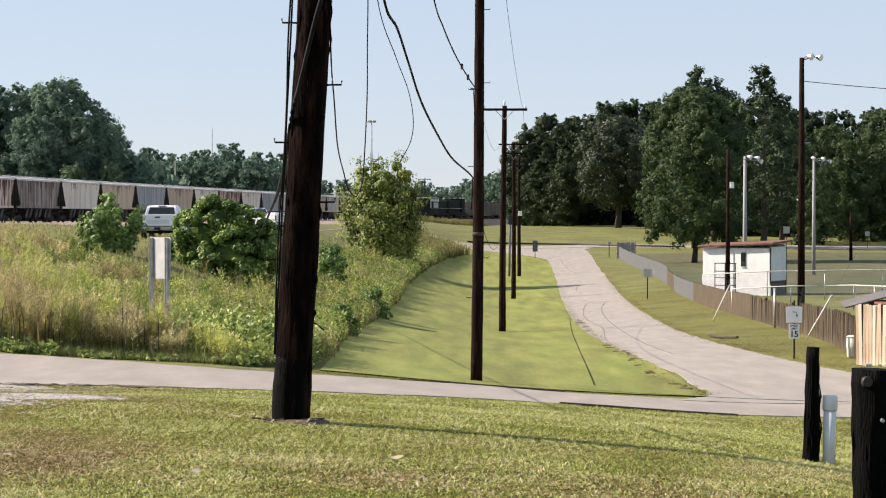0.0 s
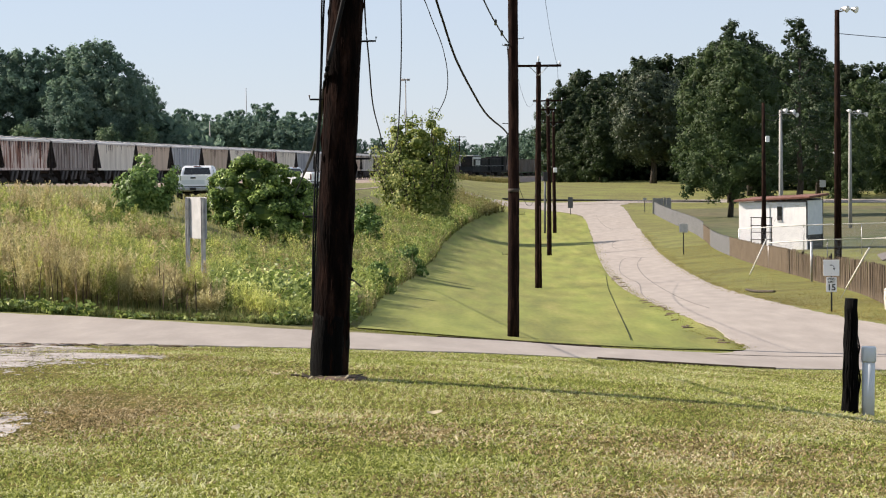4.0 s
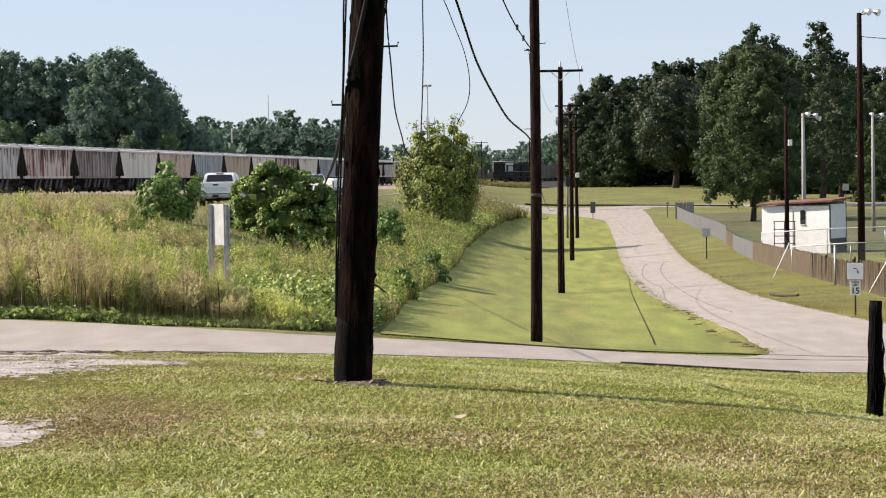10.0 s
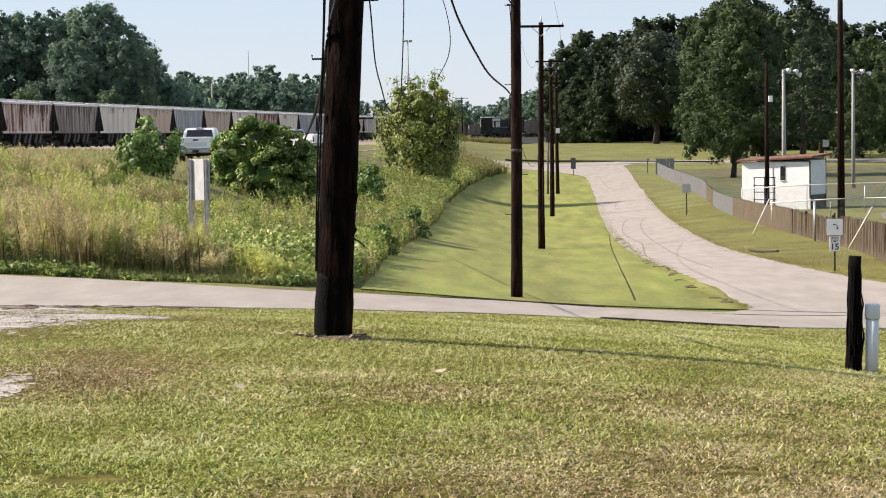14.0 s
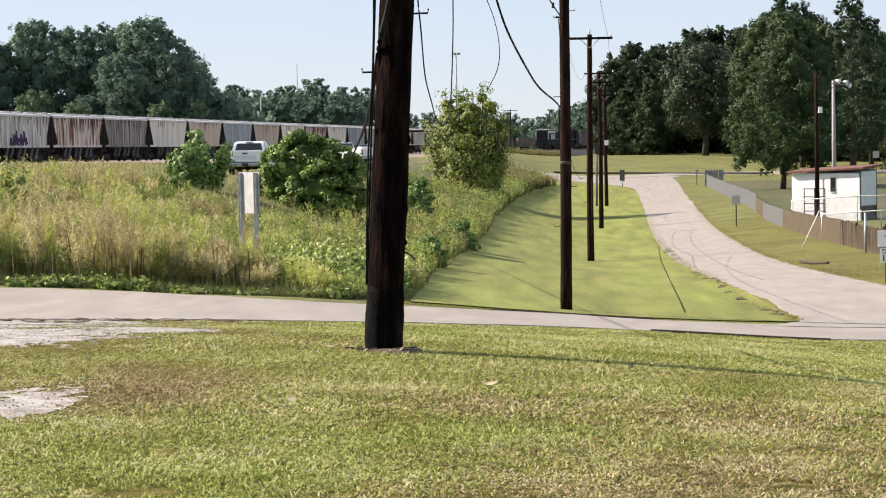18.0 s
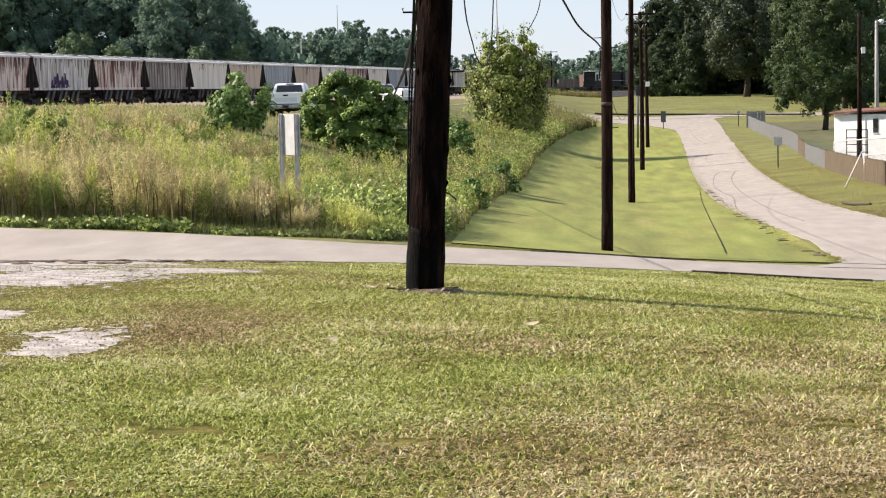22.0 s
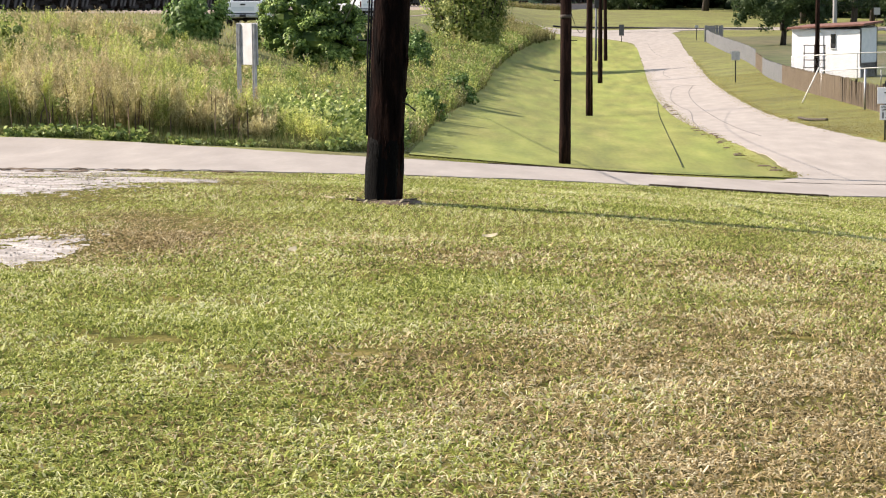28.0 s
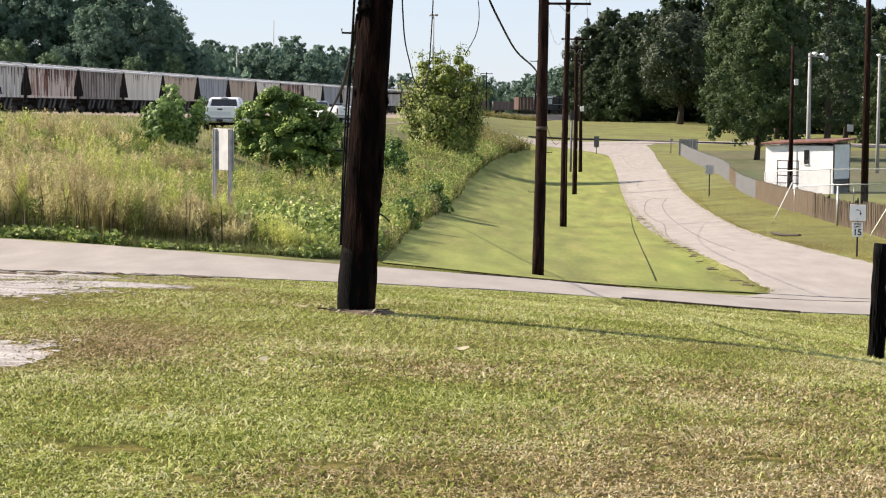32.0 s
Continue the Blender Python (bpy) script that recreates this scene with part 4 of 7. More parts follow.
def vine_heap():
    """Old bush buried in vines: a few swelling lobes skinned in leaf clumps, with runners trailing off the top."""
    rng = random.Random(61)
    ob = thing("vine_bush", "dark green bush smothered in broad vine leaves", "bush", pose(0, 0, 0))
    cl = []
    lobes = ((-1.25, 0, 2.35, 1.25), (-0.4, -0.3, 3.0, 1.15), (0.7, 0.1, 2.35, 1.35), (1.7, 0, 1.5, 1.15), (-1.75, 0, 1.2, 1.1), (0.2, -0.5, 1.3, 1.6), (-1.0, -0.5, 0.7, 1.3), (1.0, -0.5, 0.7, 1.4))
    for lx, ly, lz, r in lobes:
        for _ in range(44):
            d = Vector((rng.gauss(0, 1), rng.gauss(0, 1), rng.gauss(0, 1))).normalized()
            cl.append((lx + d.x * r * 0.92, ly + d.y * r * 0.92, max(lz + d.z * r * 0.9, 0.1), rng.uniform(0.16, 0.38)))
        part("limb", tube([(0, 0, -0.2), (lx * 0.5, ly * 0.5, lz * 0.55), (lx, ly, lz)], [0.07, 0.05, 0.02], 6), "bark", ob)
    for _ in range(16):
        x = rng.uniform(-2.0, 1.8)
        z = 3.6 - 0.5 * abs(x + 0.5) + rng.uniform(-0.2, 0.3)
        cl += [(x + rng.uniform(-0.1, 0.1) * j, rng.uniform(-0.6, 0.4), z + 0.1 * j, 0.16) for j in range(3)]
    p, out = crown_points(cl, 150, 0.15, facing=True)
    q = leaf_quads(p, RNG.uniform(0.6, 1.3, len(p)) * 0.15, face=out + np.array([0, 0, 0.5]), loose=0.35)
    q = np.concatenate([q, core_balls(np.array(lobes), 0.45, 0.9)])
    sheet("crown", q.reshape(-1, 3), np.arange(4 * len(q)).reshape(-1, 4), "leaf_bush", ob)
    return ob


def place(ob, spots):
    """Copies of ob at (x, y, size, turn) over the ground; the first spot is ob itself."""
    for k, (x, y, s, a) in enumerate(spots):
        m = pose(x, y, gz(x, y) - 0.1, 0, 0, a)
        o = ob if k == 0 else copy_thing(ob, m)
        o.matrix_basis = m
        o.scale = (s, s, s * (0.94 + 0.12 * ((k * 37) % 10) / 10))


lawn()
verge()
weeds()
# small yellow-green tree and shrubs on the bank
place(stem_bush("young_tree", "bushy yellow-green young tree on the weedy bank", 13.0, 4.4, 62, 0.24, 48, 0.27, "leaf_yellow", 3, 0.02, "tree", 0.5, 0.42), [(-5.4, 190, 1.0, 20)])
place(stem_bush("shrub", "upright light green shrub among the weeds", 3.5, 1.5, 26, 0.24, 52, 0.18, "leaf_shrub", 5), [(-14.3, 90, 1.0, 0)])
place(stem_bush("weed_bush", "grey-green leafy weed bush at the edge of the field", 1.75, 1.15, 30, 0.2, 34, 0.085, "weed_green", 15, 0.05, "bush", 0.5, 0.5), [(-14.3, 55.5, 1.3, 0), (-15.6, 57, 1.22, 80), (-16.9, 55, 1.26, 200)])
place(vine_heap(), [(-9.85, 95, 1.0, 0)])
place(tree("shrub", "small leafy shrub on the grassy bank", 1.5, 0.9, 0.05, 12, 10, 16, 0.13, "leaf_shrub", 0.03, "column", seed=8), [(-3.3, 98, 1.0, 0), (-3.5, 72, 0.75, 60), (-6.5, 120, 1.3, 90), (-7.5, 140, 1.4, 10), (-13.6, 80, 0.6, 80)])
# large trees on the rise beyond the hollow
place(tree("oak_tree", "big dark green oak on a mown rise", 20.5, 8.0, 4.2, 64, 14, 30, 0.40, "leaf_oak", 0.5, "oak", seed=11, big=(0.14, 0.30)), [(30.1, 359, 1.0, 0)])
place(tree("sweetgum_tree", "tall leafy tree with lighter green tufts beside the field", 19.6, 5.9, 2.0, 84, 14, 34, 0.27, "leaf_pine", 0.25, "egg", seed=13, big=(0.14, 0.30)), [(28.2, 234, 1.06, 0)])
pine = tree("pine_tree", "tall dark pine with flat tufts of needles and sky between", 25.5, 6.5, 2.5, 74, 10, 26, 0.32, "leaf_needle", 0.38, "pine", seed=17, big=(0.13, 0.26), squash=0.6, share=0.35)
place(pine, [(42.2, 275, 1.0, 0), (33.6, 278, 0.92, 140), (39, 300, 0.93, 250), (47.5, 292, 0.85, 80)])
WOOD = "trees at the wood's edge"


def wood(ob, tall, rows):
    """Copies of ob at (x, y, height), turned in turn."""
    place(ob, [(x, y, 1.02 * h / tall, 67 * k) for k, (x, y, h) in enumerate(rows)])


wood(tree("wood_tree", "dark broad-leaved tree at the edge of a wood", 22, 7.0, -0.5, 46, 12, 26, 0.52, "leaf", 0.4, "egg", WOOD, 21, big=(0.16, 0.34)), 22,
     [(16.4, 388, 18.6), (19.5, 400, 20.4), (23.5, 396, 20.0), (27.5, 404, 21.8), (31.5, 400, 22.3), (36, 398, 23.4), (41, 396, 24.2), (46, 394, 25), (52, 392, 25), (61, 390, 24), (67, 386, 22.6), (73, 388, 20.6), (79, 384, 21.6), (85, 380, 23.4), (91, 378, 22),
      (22, 374, 13.5), (18.3, 380, 12.5), (38, 376, 17), (44, 366, 19)])
wood(tree("wood_tree", "lit yellow-green tree with an uneven crown by the field", 20, 6.8, -0.3, 46, 13, 28, 0.40, "leaf_pine", 0.4, "oak", WOOD, 22, big=(0.15, 0.32)), 20,
     [(59, 300, 15.5), (65.5, 304, 18.6), (53.5, 318, 14.5), (50.5, 285, 11.0), (71.5, 300, 19.5), (62, 330, 17.0), (36.5, 330, 16), (47, 330, 20), (56, 345, 19), (43, 322, 13.5), (49.5, 318, 13)])
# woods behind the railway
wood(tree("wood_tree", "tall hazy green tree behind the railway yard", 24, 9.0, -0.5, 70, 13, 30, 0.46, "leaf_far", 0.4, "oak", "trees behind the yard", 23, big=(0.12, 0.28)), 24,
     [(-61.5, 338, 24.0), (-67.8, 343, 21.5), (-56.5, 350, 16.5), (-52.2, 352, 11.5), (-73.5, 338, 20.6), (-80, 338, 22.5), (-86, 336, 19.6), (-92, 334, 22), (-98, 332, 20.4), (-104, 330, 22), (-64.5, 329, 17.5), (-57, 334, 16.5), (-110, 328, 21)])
wood(tree("small_tree", "small rounded light green tree before the wood", 9, 3.2, 0.2, 26, 12, 24, 0.30, "leaf_edge", 0.16, "egg", "small trees before the yard wood", 29), 9,
     [(-69.5, 318, 9.6), (-76.5, 320, 10.8), (-52.5, 330, 9.5), (-83, 317, 9), (-57, 322, 8.4)])
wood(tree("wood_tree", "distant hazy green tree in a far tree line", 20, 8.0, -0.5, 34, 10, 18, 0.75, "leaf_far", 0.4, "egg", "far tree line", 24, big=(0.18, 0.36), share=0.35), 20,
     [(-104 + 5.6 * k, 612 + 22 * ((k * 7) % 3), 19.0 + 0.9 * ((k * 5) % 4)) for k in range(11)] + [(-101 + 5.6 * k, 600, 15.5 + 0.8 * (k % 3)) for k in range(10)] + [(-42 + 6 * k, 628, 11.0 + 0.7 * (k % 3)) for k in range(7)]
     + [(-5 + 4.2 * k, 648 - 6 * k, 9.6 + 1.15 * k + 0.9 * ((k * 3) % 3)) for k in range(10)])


def understory(name, x0, x1, y0, y1, h, n, size, material, label):
    """Dense low growth that closes a wood between its trunks."""
    x, y = RNG.uniform(x0, x1, n), RNG.uniform(y0, y1, n)
    z = RNG.random(n) * h * (0.75 + 0.25 * wobble2(x, y, 0.12))
    tagged(leaves(name, on_ground(x, y, z), RNG.uniform(0.7, 1.3, n) * size, material), label, "wood", kind="stuff")


understory("wood_understory", 14, 100, 395, 420, 13, 14000, 1.3, "leaf", "dense dark growth between the trees of a wood")
understory("wood_understory", 50, 100, 352, 372, 10, 6000, 1.2, "leaf", "dense dark growth between the trees of a wood")
understory("wood_understory", 36, 54, 318, 334, 8, 2500, 0.9, "leaf", "dense dark growth behind the pines")
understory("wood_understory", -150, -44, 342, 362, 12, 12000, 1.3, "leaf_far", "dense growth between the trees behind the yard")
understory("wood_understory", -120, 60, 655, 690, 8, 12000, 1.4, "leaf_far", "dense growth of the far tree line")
# ---- gravel and dirt sheets ----
def gravel_sheet():
    """Ragged gravel where the lawn is worn away, a crust of small cells over the soil."""
    xs, ys = np.arange(-10.5, -2.2, 0.05), np.arange(10.5, 33.5, 0.08)
    gx, gy = np.meshgrid(xs, ys)
    gx = gx + RNG.uniform(-0.025, 0.025, gx.shape)
    gy = gy + RNG.uniform(-0.04, 0.04, gy.shape)
    b = bare(gx, gy)
    keep = (b[:-1, :-1] + b[1:, 1:]) / 2 + RNG.uniform(-0.14, 0.14, b[1:, 1:].shape) > 1.02
    z = ground_z(gx, gy) + 0.0045 + 0.006 * np.clip(b - 0.95, 0, 0.5)
    n, m = gx.shape
    i = (np.arange(n - 1)[:, None] * m + np.arange(m - 1))[keep]
    ob = sheet("gravel", np.stack([gx, gy, z], -1).reshape(-1, 3), np.stack([i, i + 1, i + m + 1, i + m], 1), "gravel")
    tagged(ob, "thin pale gravel showing through the worn lawn", "gravel", kind="structure")
    # loose stones
    n = 9000
    x, y = RNG.uniform(-9, -2.4, n), RNG.uniform(10.8, 30, n)
    k = bare(x, y) > RNG.uniform(0.6, 1.15, n)
    c = on_ground(x[k], y[k], 0.012)
    r = RNG.uniform(0.004, 0.011, len(c))[:, None, None]
    octa = np.array([(1, 0, 0), (0, 1, 0), (-1, 0, 0), (0, -1, 0), (0, 0, 0.7), (0, 0, -0.7)], float)
    v = (c[:, None, :] + octa[None] * r * RNG.uniform(0.6, 1.3, (len(c), 6, 1))).reshape(-1, 3)
    f = np.array([(0, 1, 4), (1, 2, 4), (2, 3, 4), (3, 0, 4), (1, 0, 5), (2, 1, 5), (3, 2, 5), (0, 3, 5)])
    tagged(sheet("gravel_stone", v, (np.arange(len(c))[:, None, None] * 6 + f).reshape(-1, 3), "gravel"), "loose grey stones scattered on the worn lawn", "gravel", kind="stuff")


gravel_sheet()
strip("lawn_soil", [(-14, 2), (-14, 12), (-14, 24), (-14, 32.6)], [(12, 2), (12, 12), (12, 24), (12, 34)], 0.003, "thatch", "dark thatch under the near lawn", across=30, category="ground")
strip("lawn_soil", [(-3, 33.5), (0, 35.2), (3, 36.8), (6, 38.4), (9, 39.6), (12, 40.4)], [(-3, 32), (0, 32), (3, 32), (6, 32), (9, 32), (12, 32)][::1], 0.004, "thatch", "dark thatch under the near lawn", across=8, category="ground")
strip("dirt_yard", [(-90, 148), (-82, 210), (-72, 300), (-60, 420), (-45, 640)], [(-17, 148), (-13, 200), (-9, 300), (-6, 420), (-2, 640)], 0.03, "ballast", "bare brown dirt beside the railway", across=14, category="ground")
strip("ball_field", [(17.6, 140), (19.6, 180), (21.4, 225), (22.4, 262)], [(75, 140), (75, 180), (78, 225), (80, 258)], 0.02, "field", "dull ball field grass, tree shade put into its colour", across=20, category="ground")
strip("mown_bank", [(-2.6, 44.0), (-3.0, 60), (-3.2, 75), (-2.8, 120), (-2.7, 156), (-1.4, 207), (1.0, 257), (3.0, 274)], [(5.9, 46.2), (6.1, 60), (6.25, 75), (7.3, 115), (8.8, 153), (11.1, 207), (12.4, 250), (9, 267)], 0.03, "mown", "freshly mown light green bank", n=60, across=16, category="ground")
# dark soil strip also draws the shadow line at the turf drop
strip("soil_edge", [(2.1, 37.42), (3.0, 37.72), (4.2, 38.2), (5.5, 38.9)], [(2.1, 37.36), (3.0, 37.6), (4.2, 38.05), (5.5, 38.78)], 0.045, "dark_soil", "dark strip of soil and edge shade along the lane", across=2, ragged=0.06, category="ground")
rng_l = random.Random(14)
for k in range(46):
    x = -10.2 + 5.6 * rng_l.random() ** 1.25
    y = float(lane_side(np.array([x]))[0]) - rng_l.uniform(0.0, 1.15) * (0.35 if x > -7 else 1)
    l, w = rng_l.uniform(0.04, 0.26), rng_l.uniform(0.05, 0.16)
    bm = bmesh.new()
    bmesh.ops.create_uvsphere(bm, u_segments=9, v_segments=5, radius=1)
    for v in bm.verts:
        v.co = Vector((v.co.x * l * (1 + 0.6 * noise.noise(v.co * 1.7 + Vector((k, 3, 0)))), v.co.y * w * (1 + 0.6 * noise.noise(v.co * 2.1 + Vector((5, k, 0)))), v.co.z * rng_l.uniform(0.012, 0.03)))
    tagged(part("asphalt_crumb", bm, "dark_soil" if k % 3 else "tar"), "dark crumbled lump of asphalt and soil at the lane edge", "soil", "crumbs along the lane edge").matrix_basis = pose(x, y, gz(x, y) + 0.012, 0, 0, rng_l.uniform(-25, 25))
strip("soil_edge", [(-0.9, 43.25), (0.2, 44.0), (1.3, 44.5), (2.6, 44.6)], [(-0.9, 43.2), (0.2, 43.94), (1.3, 44.43), (2.6, 44.53)], 0.035, "dark_soil", "dark strip of soil and edge shade along the lane", across=2, ragged=0.06, category="ground")
for pts in ([(12.98, 188), (11.9, 184), (11.2, 174.5), (11.2, 167)], [(11.75, 147.5), (10.2, 147), (8.6, 127.5), (8.1, 114), (8.0, 104.5), (6.9, 88.2), (6.4, 76)],
            [(11.55, 148), (10.3, 135.5), (9.24, 117.5), (8.43, 96.7), (7.63, 77.2), (7.46, 67.7)], [(14.3, 253), (13.85, 238), (13.65, 222.5), (13.86, 215.5)]):
    strip("tar_seam", [(x - 0.02, y) for x, y in pts], [(x + 0.02, y) for x, y in pts], 0.036, "tar", "dark tarred crack across the worn road", across=1, category="road seam")
# crumbling turf edge beside the road that climbs away
EDGE = [(5.75, 48.5), (5.45, 53), (5.75, 62), (6.1, 74), (6.35, 84), (6.9, 98), (7.3, 112), (8.2, 140)]
rng_e = random.Random(4)
for k in range(24):
    u = rng_e.random() ** 1.3
    y = 48.5 + 75 * u
    x = float(np.interp(y, [p[1] for p in EDGE], [p[0] for p in EDGE])) + rng_e.uniform(-0.1, 0.25)
    l, w = rng_e.uniform(0.05, 0.2), rng_e.uniform(0.03, 0.14) * (1 + 2 * u)
    bm = bmesh.new()
    bmesh.ops.create_uvsphere(bm, u_segments=9, v_segments=5, radius=1)
    for v in bm.verts:
        v.co = Vector((v.co.x * l * (1 + 0.5 * noise.noise(v.co * 1.7 + Vector((k, 0, 0)))), v.co.y * w * (1 + 0.5 * noise.noise(v.co * 2.1 + Vector((0, k, 0)))), v.co.z * 0.035))
    tagged(part("turf_clod", bm, "dark_soil"), "dark crumbled clod of turf on the road edge", "soil", "turf clods on the road edge").matrix_basis = pose(x, y, gz(x, y) + 0.03)


def edge_tufts():
    """Ragged grass that creeps over the edges of the roads."""
    n = 5200
    y = 46.5 + RNG.random(n) ** 1.6 * 140
    x = np.interp(y, [p[1] for p in EDGE] + [200], [p[0] for p in EDGE] + [10.9]) + 0.12 + 0.16 * wobble2(y, y * 0, 2.3) + RNG.normal(0, 0.11, n) * (1 + 0.01 * (y - 46))
    dry = RNG.random(n) < 0.55
    for k, m in ((dry, "verge_dry"), (~dry, "verge")):
        tagged(blades("edge_grass", on_ground(x[k], y[k], 0.02), RNG.uniform(0.025, 0.06, k.sum()), 0.02 + 0.0003 * y[k], RNG.uniform(0.8, 2.4, k.sum()), m, two=True), "ragged dry grass creeping over the road edge", "grass", kind="stuff")
    n = 5200
    y = 52 + RNG.random(n) ** 1.5 * 150
    x = np.interp(y, [52, 58, 72, 89, 128.5, 172, 212], [12.2, 10.5, 10.2, 10.5, 12.2, 14.2, 16.4]) + 0.05 + 0.22 * wobble2(y, y * 0, 1.3) + RNG.normal(0, 0.16, n) * (1 + 0.008 * (y - 52))
    tagged(blades("edge_grass", on_ground(x, y, 0.02), RNG.uniform(0.025, 0.06, n), 0.02 + 0.0003 * y, RNG.uniform(0.8, 2.4, n), "verge_dry", two=True), "ragged dry grass creeping over the road edge", "grass", kind="stuff")


edge_tufts()
tagged(part("road_kerb", tube([(x, y, gz(x, y) + 0.12) for x, y in ((3.4, 291.5), (4.3, 292), (8.7, 294), (14.2, 293.5), (19.5, 290), (23.2, 286.5), (32, 280))], 0.13, 6), "black"), "low dark kerb along the far side of a road", "kerb", kind="structure")


# ---- poles and cables ----
def utility_pole(x, y, h, r0, r1, lean=(0, 0), arms=(), material="far_pole", label="tall dark wooden utility pole with a crossarm on grass", pegs=(), charred=0.0):
    ob = thing("utility_pole", label, "utility pole", pose(x, y, gz(x, y)), "roadside utility poles")
    ts = np.linspace(0, 1, 26)
    rng = random.Random(int(x * 10) + 50)
    ax = lambda t: Vector((lean[0] * t * h + 0.018 * math.sin(5 * t + x), lean[1] * t * h + 0.01 * math.sin(7 * t), t * h))
    bend = [ax(t) - Vector((0, 0, 0.3 * (t == 0))) for t in ts]
    part("shaft", tube(bend, [(r0 + (r1 - r0) * t) * (1 + 0.02 * rng.uniform(-1, 1)) for t in ts], 22, wobble=0.07), material, ob)
    if charred:
        us = np.linspace(-0.2, charred, 9) / h
        part("charred_butt", tube([ax(t) for t in us], [(r0 + (0.004 if i < 6 else (0.002, -0.003, -0.012)[i - 6])) * (1 + 0.03 * rng.uniform(-1, 1)) for i, t in enumerate(us)], 22, wobble=0.12), "char", ob, "charred black pole foot")
        # shakes and splinters standing off the shaft
        for _ in range(46):
            t, a = rng.uniform(0.02, 0.42), rng.uniform(math.pi * 0.95, math.pi * 2.05)
            p, r = ax(t), r0 + (r1 - r0) * t
            d = Vector((math.cos(a), math.sin(a), 0))
            l = rng.uniform(0.06, 0.35)
            part("splinter", tube([p + d * (r - 0.004), p + d * (r + rng.uniform(0.002, 0.008)) + Vector((0.05 * l, 0, l / 2)), p + d * (r - 0.006) + Vector((0.05 * l, 0, l))], [0.004, rng.uniform(0.006, 0.014), 0.003], 5), material, ob)
    for z, s in pegs:
        p = ax(z / h)
        r = r0 + (r1 - r0) * z / h
        part("climbing_peg", tube([p + Vector((s * (r - 0.03), 0, 0)), p + Vector((s * (r + 0.125), 0, 0.002)), p + Vector((s * (r + 0.13), 0, 0.04))], 0.009, 7), "black", ob)
    for z, length in arms:
        cx = ax(z / h).x
        part("crossarm", boxes((cx - length / 2, cx + length / 2, -r1 - 0.12, -r1 - 0.0, z - 0.06, z + 0.06), bevel=0.008), "far_pole", ob)
        for s in (-1, 1):
            part("brace", tube([(cx + s * length * 0.2, -r1 - 0.06, z - 0.05), (cx, -r1 - 0.02, z - 0.5)], 0.018, 5), "steel", ob)
            part("insulator", tube([(cx + s * length * 0.46, -r1 - 0.06, z + 0.05), (cx + s * length * 0.46, -r1 - 0.06, z + 0.1), (cx + s * length * 0.46, -r1 - 0.06, z + 0.24)], [0.02, 0.05, 0.035], 8), "pvc", ob)
        part("insulator", tube([(cx, -r1 * 0.4, h - 0.05), (cx, -r1 * 0.4, h + 0.12), (cx, -r1 * 0.4, h + 0.3)], [0.02, 0.05, 0.035], 8), "pvc", ob)
    return ob


def cable(name, pts, r, label, material="wire", n=10):
    p = smooth_line(pts, n)
    rs = [float(np.interp(q[1], [25, 95], r)) for q in p] if isinstance(r, tuple) else r
    return tagged(part(name, tube([tuple(q) for q in p], rs, 6), material), label, "cable")


